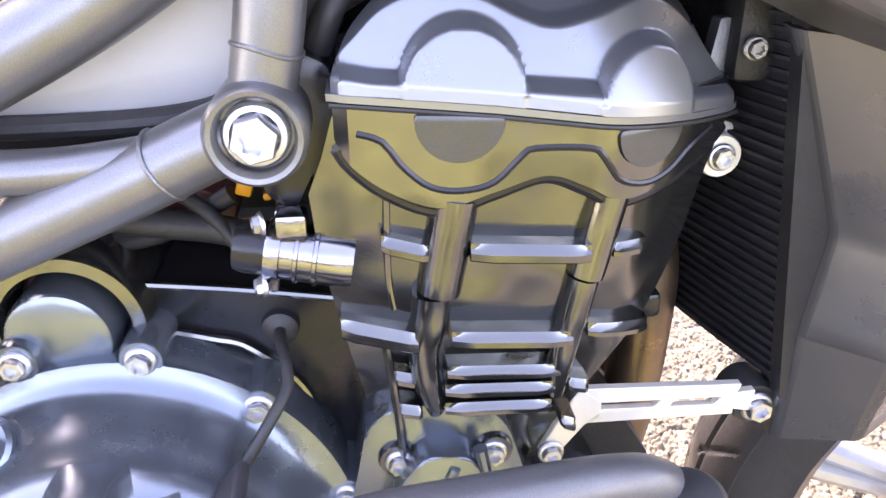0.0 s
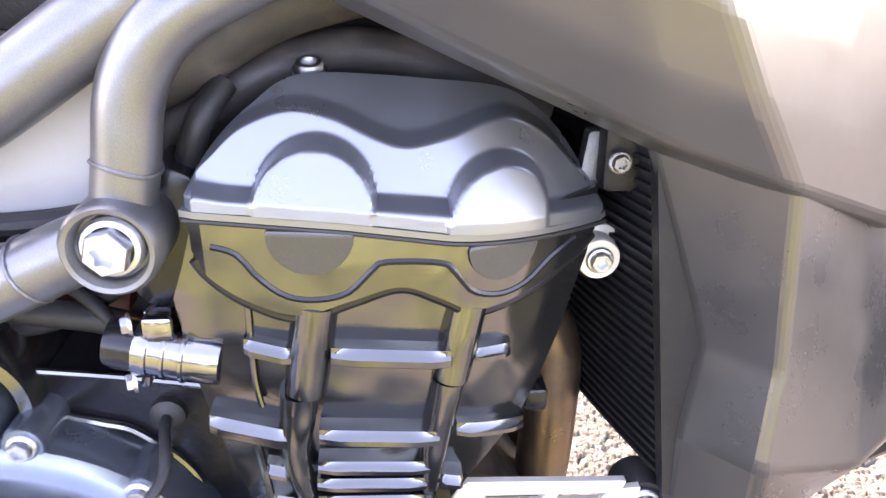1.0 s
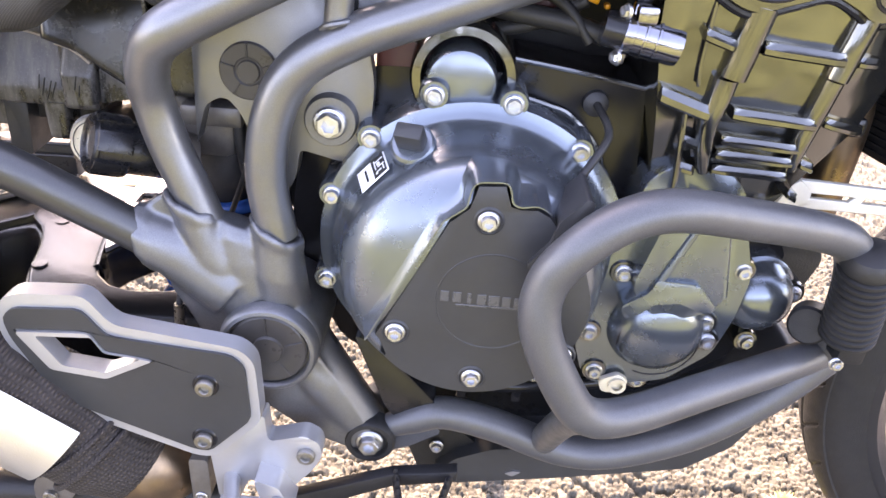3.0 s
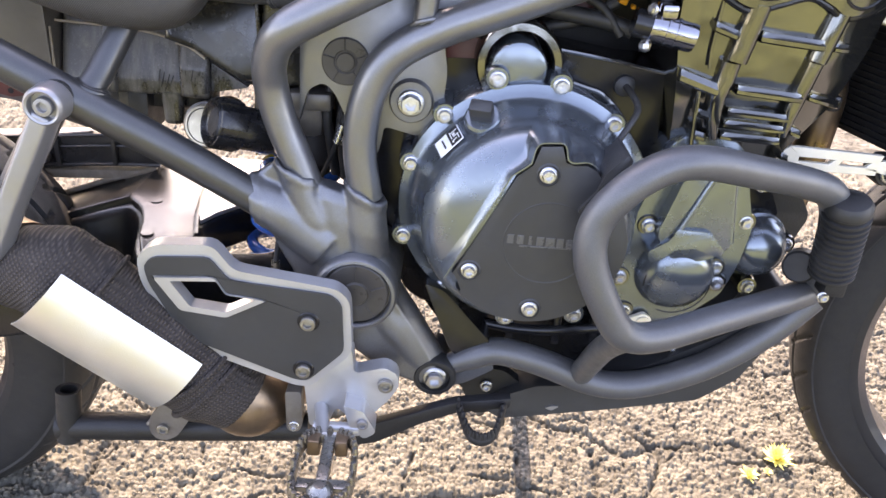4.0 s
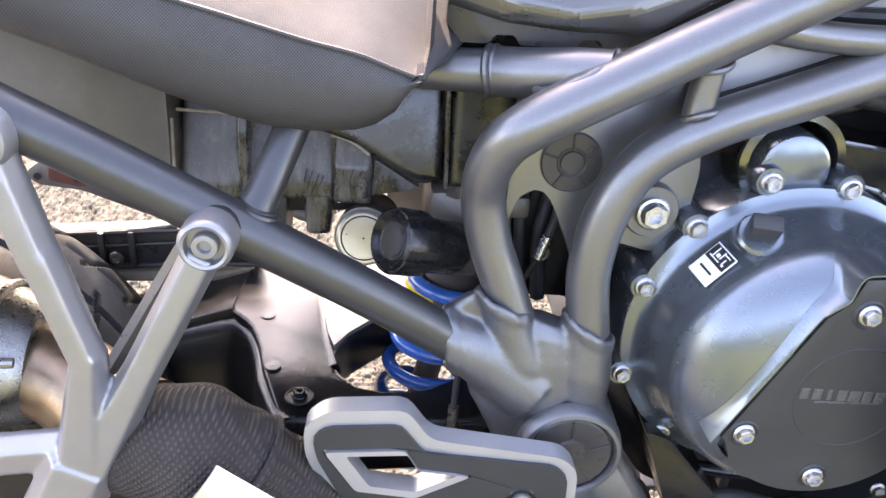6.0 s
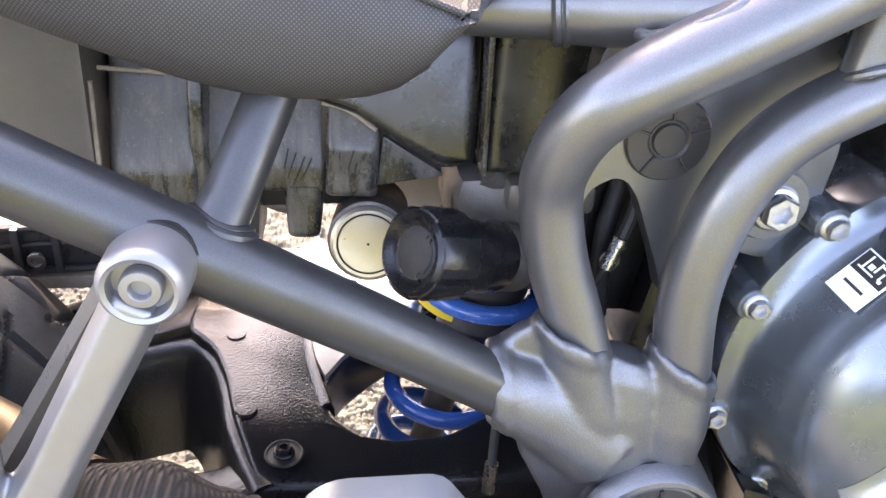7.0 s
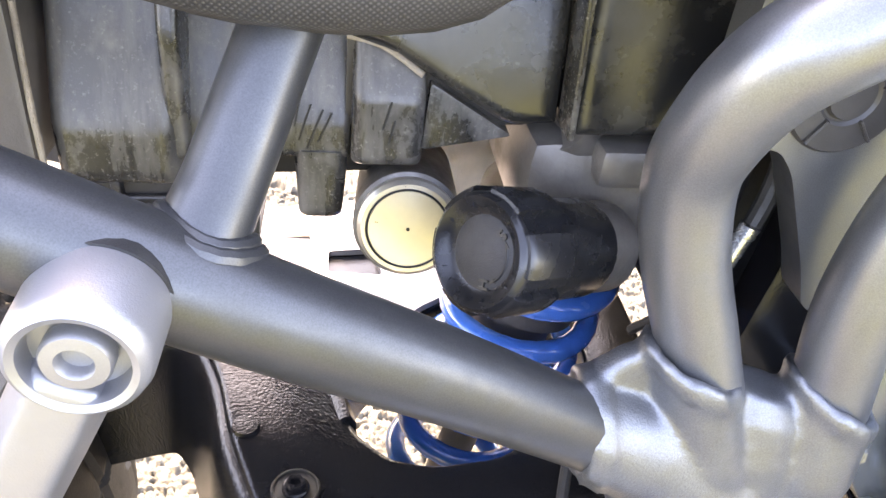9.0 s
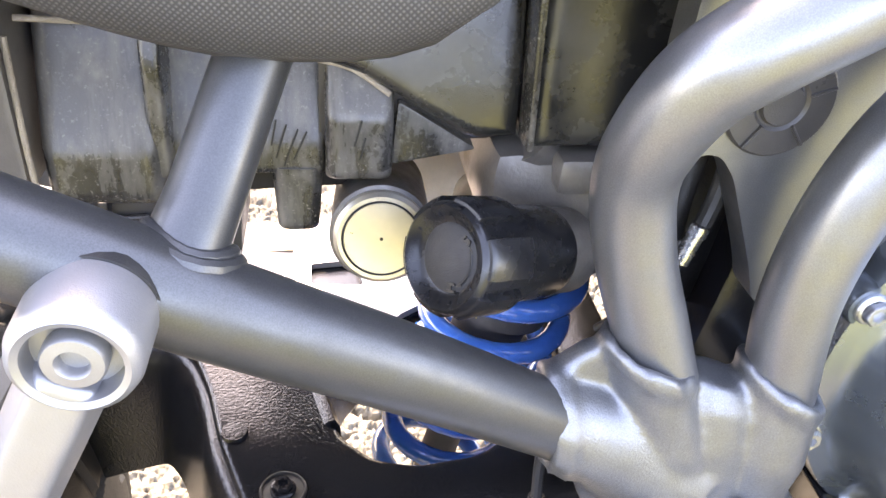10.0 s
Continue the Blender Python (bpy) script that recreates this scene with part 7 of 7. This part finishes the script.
def swing_arch():
    """The arched rear wall of the swingarm, rolled over at its rim, and the arm that runs on beside the tyre."""
    rim = spline([(-0.408, -0.146, 0), (-0.42, -0.12, 0), (-0.432, -0.089, 0), (-0.441, -0.052, 0), (-0.455, -0.018, 0), (-0.478, 0.003, 0), (-0.53, 0.010, 0), (-0.60, 0.012, 0)], 5)
    rows = []
    for i, p in enumerate(rim):
        d = rim[min(i + 1, len(rim) - 1)] - rim[max(i - 1, 0)]
        out = Vector((d.y, -d.x, 0)).normalized()
        if out.x > 0:
            out = -out
        z = TZ - 0.002 - 0.37 * max(0.0, -0.47 - p.x)
        rows.append([(p.x + out.x * o, p.y + out.y * o, z - dz) for o, dz in ((-0.010, 0.0085), (-0.004, 0.0065), (0.001, 0.0068), (0.005, 0.0095), (0.0085, 0.020), (0.012, 0.05), (0.018, 0.10))])
    sheet("swingarm_arch", rows, SWING, swingarm, "arched black rear wall of the swingarm")
    b = new_bm()
    loft(b, [[(x, 0.012, z - 0.05), (x, 0.012, z), (x, 0.092, z), (x, 0.092, z - 0.05)] for x, z in ((-0.46, TZ - 0.001), (-0.475, TZ - 0.003), (-0.53, 0.4235), (-0.62, 0.390), (-0.80, 0.33))])
    bmesh.ops.bevel(b, geom=list(b.edges), offset=0.004, segments=2, profile=0.5, affect="EDGES", clamp_overlap=True)
    part("far_arm", b, SWING, swingarm)
    b = new_bm()
    tube(b, [(-0.47, 0.088, TZ + 0.001), (-0.53, 0.088, 0.427), (-0.64, 0.088, 0.386)], 0.0035, 8)
    part("arm_edge", b, DUST, swingarm, "pale dusty edge")


swing_arch()
for x, y, r in ((-0.396, -0.128, 0.0072),):
    bm = new_bm()
    lathe(bm, [(0.0, 0.0), (0.0118, 0.0), (0.0112, 0.0012), (0.0105, 0.0012), (0.0100, 0.0004), (0.0, 0.0004)], (x, y, TZ), axis=(0, 0, 1), seg=28)
    part("bolt_recess", bm, INK, swingarm)
    bolt(swingarm, x, y, TZ + 0.0005, r * 0.9, "hex", CASE, aim=(0, 0, 1))
for x, y in ((-0.423, -0.088), (-0.440, -0.006)):
    bm = new_bm()
    lathe(bm, [(0.0, 0.0), (0.0072, 0.0), (0.0066, 0.0018), (0.0, 0.002)], (x, y, TZ - 0.0005), axis=(0, 0, 1), seg=24)
    part("blanking_plug", bm, SWING, swingarm)
# sun glare on the black top plate is put in as a pale slotted plate
bm = new_bm()
framed(bm, [(-0.393, 0.03), (-0.387, -0.007), (-0.381, -0.04), (-0.374, -0.060), (-0.363, -0.038), (-0.343, -0.013), (-0.326, 0.004), (-0.296, 0.025), (-0.29, 0.128), (-0.40, 0.128)][::-1], rounded([(-0.384, 0.038), (-0.349, 0.036), (-0.353, 0.066), (-0.384, 0.062)], 0.003), -0.005, -0.0005)
for v in bm.verts:
    v.co = Vector((v.co.x, v.co.z, TZ - v.co.y))
part("glare_plate", bm, SILVER, swingarm, "pale plate standing for sun glare on the swingarm top, with a slot")
# raised flange between the two levels of the top plate
sheet("plate_flange", [[(p.x - 0.006, p.y, TZ - 0.001), (p.x - 0.002, p.y, TZ + 0.0025), (p.x + 0.001, p.y, TZ + 0.003), (p.x + 0.004, p.y, TZ - 0.002), (p.x + 0.005, p.y, TZ - 0.02)] for p in spline([(-0.396, 0.06, 0), (-0.393, 0.026, 0), (-0.388, -0.007, 0), (-0.383, -0.037, 0), (-0.377, -0.062, 0), (-0.371, -0.085, 0)], 4)], SWING, swingarm, "", 0.002)

# ---- rear shock ----
s_top, s_bot = Vector((-0.262, -0.03, 0.535)), Vector((-0.306, -0.02, 0.315))
sd = (s_bot - s_top).normalized()
su = Vector((1, 0, 0))
su = (su - sd * su.dot(sd)).normalized()
sv = sd.cross(su)
SL = (s_bot - s_top).length
bm = new_bm()
turns = 7.1
pts = [s_top + sd * (SL * i / 170) + (su * math.cos(2 * math.pi * turns * i / 170 + 2.3) + sv * math.sin(2 * math.pi * turns * i / 170 + 2.3)) * 0.0390 for i in range(171)]
tube(bm, pts, 0.0066, 16, n=1)
spring = part("shock_spring", bm, BLUE, motorcycle, "bright blue coil spring of the rear shock")
bm = new_bm()
lathe(bm, [(0.0, -0.04), (0.03, -0.04), (0.046, -0.012), (0.046, 0.0), (0.031, 0.004), (0.031, 0.052), (0.0225, 0.056), (0.022, 0.085), (0.012, 0.09), (0.012, SL), (0.0, SL)], s_top, axis=sd, seg=40)
part("shock_body", bm, HOSE, spring, "dark shock absorber body")
bm = new_bm()
lathe(bm, [(0.0305, 0.0), (0.0335, 0.0), (0.0335, 0.016), (0.0305, 0.016)], s_top + sd * 0.030 + Vector((-0.011, 0.008, 0.0)), axis=sd, seg=40)
part("bump_stop_band", bm, YELLOW, spring, "yellow band")
bm = new_bm()
box(bm, (-0.268, -0.05, 0.59), (0.07, 0.09, 0.05), 0.012)
tube(bm, [(-0.285, -0.085, 0.617), (-0.27, -0.08, 0.605), (-0.24, -0.07, 0.592)], 0.011, 16)
box(bm, (-0.25, -0.09, 0.607), (0.05, 0.03, 0.018), 0.004)
box(bm, (-0.235, -0.098, 0.603), (0.016, 0.012, 0.009), 0.002)
part("shock_mount", bm, ALLOY, motorcycle, "dull alloy shock top mount")
# the mudguard's pale colour stands in for direct sun on it
sheet("mudguard", [[(x, 0.050 - 1.6 * (x + 0.27) ** 2 + 0.10 * (z - 0.5), z) for x in (-0.334, -0.31, -0.28, -0.25, -0.215)] for z in (0.492, 0.52, 0.55, 0.58, 0.61)], TAN, spring, "tan dusty mudguard behind the shock, coloured pale as if in sun")
# preload knob
kn = Vector((-0.78, -0.54, 0.32)).normalized()
kc = Vector((-0.3305, -0.1480, 0.5965))
KS = 0.84
bm = new_bm()
lathe(bm, [(r * KS, h) for r, h in ((0.0, -0.0052), (0.0165, -0.0046), (0.0195, -0.0028), (0.0220, -0.0008), (0.0238, 0.0), (0.0252, -0.0008), (0.0262, -0.0022), (0.0262, -0.0036), (0.0245, -0.0050), (0.0240, -0.0300), (0.0244, -0.0312), (0.0244, -0.060), (0.0235, -0.063), (0.0, -0.063))], kc, axis=kn, seg=56)
knob = part("preload_knob", bm, KNOB, motorcycle, "black ribbed suspension preload knob")
bm = new_bm()
lathe(bm, [(0.0, -0.0044), (0.0150 * KS, -0.0040), (0.0164 * KS, -0.0047)], kc, axis=kn, seg=48)
part("knob_face", bm, KFACE, knob, "dusty matt face with moulded letters")
ku = Vector((0, 0, 1))
ku = (ku - kn * ku.dot(kn)).normalized()
kv = kn.cross(ku)
for i in range(6):
    a = radians(294 + 60 * i)
    bm = new_bm()
    sectors = []
    for j in range(9):
        a_ = a + radians((-21, -19, -14, -7, 0, 7, 14, 19, 21)[j])
        ru = ku * math.cos(a_) + kv * math.sin(a_)
        low = 0.0030 if j in (0, 8) else 0.0
        sectors.append([kc + ru * (r_ - low) * KS + kn * h_ for r_, h_ in ((0.0225, -0.0012), (0.0274, -0.0022), (0.0288, -0.0048), (0.0288, -0.0262), (0.0278, -0.0276), (0.0225, -0.0280))])
    loft(bm, sectors)
    part("grip", bm, KNOB, knob, "", 25)
bm = new_bm()
tube(bm, [kc - kn * 0.0040 - (kv * math.cos(a) + ku * math.sin(a)) * 0.0138 * KS for a in (radians(v) for v in range(-38, 42, 4))], 0.0006, 6, n=1)
for s_ in (-1, 1):
    tip, wing = radians(47 * s_), radians(33 * s_)
    lathe_at = [(-(kv * math.cos(a_) + ku * math.sin(a_)) * r_ * KS) for a_, r_ in ((tip, 0.0138), (wing, 0.0126), (wing, 0.0150))]
    loft(bm, [[kc + q - kn * h_ for q in lathe_at] for h_ in (0.0044, 0.0036)])
part("arrow_mark", bm, INK, knob)


def letter(ch, at, size, normal, up, parent, material):
    cu = bpy.data.curves.new("letter", "FONT")
    cu.body, cu.size, cu.extrude, cu.offset, cu.align_x, cu.align_y = ch, size, 0.0006, 0.00015, "CENTER", "CENTER"
    ob = new("letter", cu)
    cu.materials.append(material)
    n_ = Vector(normal).normalized()
    u_ = (Vector(up) - n_ * Vector(up).dot(n_)).normalized()
    r_ = u_.cross(n_)
    ob.parent = parent
    ob.matrix_basis = Matrix.Translation(at) @ Matrix((r_, u_, n_)).transposed().to_4x4()
    return ob


right = ku.cross(kn)
letter("S", kc - kn * 0.0039 + ku * 0.0098 + right * 0.0060, 0.0058, kn, ku * 0.35 - right, knob, INK)
letter("H", kc - kn * 0.0039 - ku * 0.0098 + right * 0.0060, 0.0058, kn, -ku * 0.35 - right, knob, INK)
bm = new_bm()
lathe(bm, [(0.0, 0.0), (0.0195, 0.0), (0.0195, 0.022), (0.0, 0.022)], kc - kn * 0.08, axis=kn, seg=40)
part("knob_mount", bm, ALLOY, knob)
bm = new_bm()
box(bm, (-0.405, 0.05, 0.541), (0.05, 0.03, 0.006), 0.002)
tube(bm, [(-0.425, 0.055, 0.530), (-0.405, 0.05, 0.526), (-0.385, 0.055, 0.534)], 0.0075, 12)
part("linkage_clip", bm, ALLOY, motorcycle, "brown dusty clip behind the tray")
# reservoir with a gold end
rn = Vector((-0.06, -0.975, 0.20)).normalized()
rc = Vector((-0.3495, -0.100, 0.5745))
bm = new_bm()
lathe(bm, [(0.0, 0.0), (0.0165, 0.0), (0.0172, -0.0008), (0.0178, 0.0), (0.0195, 0.0), (0.0212, -0.0018), (0.0214, -0.005)], rc, axis=rn, seg=56)
reservoir = part("reservoir_cap", bm, BRASS, motorcycle, "pale gold end cap of the shock reservoir")
bm = new_bm()
lathe(bm, [(0.0214, -0.005), (0.0232, -0.0055), (0.0232, -0.075), (0.020, -0.082), (0.0, -0.082)], rc, axis=rn, seg=48)
part("reservoir_body", bm, ALLOY, reservoir)
bm = new_bm()
lathe(bm, [(0.0, 0.0003), (0.0008, 0.0003), (0.0008, 0.0)], rc, axis=rn, seg=12)
part("vent_hole", bm, INK, reservoir)
bm = new_bm()
ring(bm, rc + rn * 0.0001, rn, 0.0172, 0.0004, 56, 6)
part("cap_groove", bm, INK, reservoir)

# ---- cables ----
bm = new_bm()
tube(bm, [(-0.240, -0.10, 0.520), (-0.228, -0.115, 0.548), (-0.2180, -0.121, 0.5750)], 0.0024, 10)
cable = part("brake_cable", bm, RUBBER, motorcycle, "black cable with a bright crimped ferrule")
bm = new_bm()
lathe(bm, [(0.0, 0.0), (0.0040, 0.0), (0.0040, 0.014), (0.0046, 0.0145), (0.0046, 0.019), (0.0032, 0.020), (0.0, 0.020)], (-0.2182, -0.121, 0.5745), axis=(0.30, 0.05, 0.95), seg=16)
part("ferrule", bm, ZINC, cable)
bm = new_bm()
tube(bm, [(-0.212, -0.120, 0.593), (-0.206, -0.115, 0.615), (-0.20, -0.10, 0.66)], 0.004, 10)
part("cable_tail", bm, RUBBER, cable)
bm = new_bm()
tube(bm, [(-0.268, -0.135, 0.52), (-0.272, -0.14, 0.48), (-0.274, -0.15, 0.455)], 0.0028, 10)
hose = part("brake_hose", bm, RUBBER, motorcycle, "thin black brake hose with a steel end")
bm = new_bm()
lathe(bm, [(0.0, 0.0), (0.0042, 0.0), (0.0042, 0.02), (0.0, 0.02)], (-0.274, -0.15, 0.457), axis=(-0.03, -0.1, -1), seg=16)
part("hose_end", bm, STEEL, hose)
for pts, r in (([(-0.205, -0.09, 0.63), (-0.215, -0.10, 0.59), (-0.21, -0.10, 0.53)], 0.006), ([(-0.225, -0.085, 0.63), (-0.23, -0.095, 0.59), (-0.222, -0.09, 0.53)], 0.005)):
    bm = new_bm()
    tube(bm, pts, r, 12)
    part("wiring_loom", bm, RUBBER, motorcycle)
bolt(gusset, -0.2135, -0.112, 0.575, 0.006, "hex", STEEL)
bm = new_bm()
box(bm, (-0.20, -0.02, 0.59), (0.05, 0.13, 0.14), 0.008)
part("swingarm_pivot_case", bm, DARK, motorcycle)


# ---- wheels ----
def wheel(x, z, r, width, rim_r, rim_mat, spoke_mat, label, phase, spokes):
    """A tyre with cut tread grooves, a rim, spokes, hub and brake disc."""
    nA, nP = 816, 60
    b = new_bm()
    rings = []
    for i in range(nA):
        a = 2 * math.pi * i / nA
        ring_ = []
        for j in range(nP + 1):
            p = math.pi * (j / nP) - math.pi / 2
            w, hgt = width / 2 * math.sin(p) * (1.0 if abs(p) < 1.2 else 0.96), (r - rim_r) * (math.cos(p) ** 0.42 if math.cos(p) > 0 else 0)
            rr = rim_r + hgt
            s = w / (width / 2)
            g = 0.0
            u = (i / nA * 34 + 0.9 * abs(s) + (0.5 if s > 0 else 0)) % 1.0
            edge = min(1.0, max(0.0, min(abs(s) - 0.10, 0.86 - abs(s)) / 0.05))
            g = 0.0042 * edge * min(1.0, max(0.0, 1.6 - abs(u - 0.10) / 0.045))
            g = max(g, 0.0036 * min(1.0, max(0.0, 1.7 - abs(abs(s) - 0.32) / 0.028)))
            rr -= g * (1 if math.cos(p) > 0.25 else 0)
            ring_.append(b.verts.new((x + rr * math.cos(a), w, z + rr * math.sin(a))))
        rings.append(ring_)
    for i in range(nA):
        p, q = rings[i], rings[(i + 1) % nA]
        for j in range(nP):
            b.faces.new((p[j], q[j], q[j + 1], p[j + 1]))
    w = part("wheel", new_bm_rim(x, z, rim_r, width), rim_mat, motorcycle, label)
    part("tyre", b, TYRE, w, "dusty black road tyre with grooved tread")
    b = new_bm()
    lathe(b, [(0.0, -0.05), (0.035, -0.05), (0.03, 0.0), (0.035, 0.05), (0.0, 0.05)], (x, 0, z), seg=32)
    part("hub", b, rim_mat, w)
    for i in range(spokes):
        for d in (-0.05, 0.05):
            a = 2 * math.pi * i / spokes + phase
            b = new_bm()
            p0, p1 = (x + 0.03 * math.cos(a), 0, z + 0.03 * math.sin(a)), (x + (rim_r - 0.005) * math.cos(a + d), 0, z + (rim_r - 0.005) * math.sin(a + d))
            tube(b, [p0, p1], [0.010, 0.013], 10, n=3, flat=1.3)
            part("spoke", b, spoke_mat, w)
    b = new_bm()
    lathe(b, [(0.105, 0.0), (0.152, 0.0), (0.152, 0.004), (0.105, 0.004), (0.105, 0.0)], (x, -0.060, z), seg=72)
    disc = part("brake_disc", b, STEEL, w, "steel brake disc with drilled holes")
    for i in range(36):
        a = 2 * math.pi * i / 36
        rr = 0.118 + 0.011 * (i % 3)
        b = new_bm()
        lathe(b, [(0.0, 0.0), (0.0035, 0.0), (0.0035, 0.0009), (0.0, 0.0009)], (x + rr * math.cos(a), -0.0638, z + rr * math.sin(a)), seg=8)
        part("drilled_hole", b, INK, disc)
    return w


def new_bm_rim(x, z, rr, width):
    b = new_bm()
    hw = width * 0.40
    lathe(b, [(rr - 0.022, -hw * 0.8), (rr - 0.012, -hw), (rr + 0.008, -hw * 1.05), (rr + 0.006, -hw * 0.9), (rr - 0.006, -hw * 0.6), (rr - 0.006, hw * 0.6), (rr + 0.006, hw * 0.9), (rr + 0.008, hw * 1.05), (rr - 0.012, hw), (rr - 0.022, hw * 0.8), (rr - 0.024, 0), (rr - 0.022, -hw * 0.8)], (x, 0, z), seg=96)
    return b


front_wheel = wheel(0.70, 0.325, 0.327, 0.118, 0.262, RIMB, RIMS, "front wheel with a black rim, silver spokes and a road tyre", 0.35, 5)
wheel(-0.800, 0.278, 0.280, 0.150, 0.195, RIMB, RIMB, "rear wheel with black spokes and a wide road tyre", 0.2, 5)
# front mudguard and fork leg
bm = new_bm()
rows = []
for i in range(22):
    a = radians(20 + 88 * i / 21)
    rows.append([(0.685 + 0.352 * math.cos(a), y, 0.325 + (0.352 - 0.02 * (abs(y) / 0.06) ** 3) * math.sin(a)) for y in (-0.068, -0.055, -0.02, 0.02, 0.055, 0.068)])
mudguard = sheet("front_mudguard", rows, PLASTIC, motorcycle, "black front mudguard")
# the bars are turned a little
for ob in (front_wheel, mudguard):
    ob.matrix_basis = Matrix.Translation((0.62, 0, 0)) @ Matrix.Rotation(radians(-15), 4, "Z") @ Matrix.Translation((-0.62, 0, 0))
bm = new_bm()
tube(bm, [(0.685, -0.095, 0.325), (0.52, -0.095, 0.80)], 0.026, 24)
part("fork_leg", bm, CASE, motorcycle, "black fork leg")

# ---- loose things on the ground ----
def dandelion(x, y, s, n):
    b = bmesh.new()
    for i in range(n):
        a = 2.399 * i
        el = 0.25 + 1.1 * (i / n)
        l = s * random.uniform(0.7, 1.1)
        d = Vector((math.cos(a) * math.cos(el), math.sin(a) * math.cos(el), math.sin(el)))
        t = Vector((-math.sin(a), math.cos(a), 0)) * s * 0.10
        p0, p1, p2 = Vector((x, y, 0.004)), Vector((x, y, 0.004)) + d * l * 0.6, Vector((x, y, 0.004)) + d * l
        v = [b.verts.new(p0 - t * 0.3), b.verts.new(p0 + t * 0.3), b.verts.new(p1 + t), b.verts.new(p2), b.verts.new(p1 - t)]
        b.faces.new(v)
    return tagged(finish("dandelion", b, FLOWERY), "pale yellow dandelion head lying in a crack of the asphalt", "flower", "dandelions on the ground")


dandelion(0.446, 0.095, 0.028, 60)
dandelion(0.392, 0.062, 0.018, 40)
dandelion(0.424, 0.07, 0.010, 20)
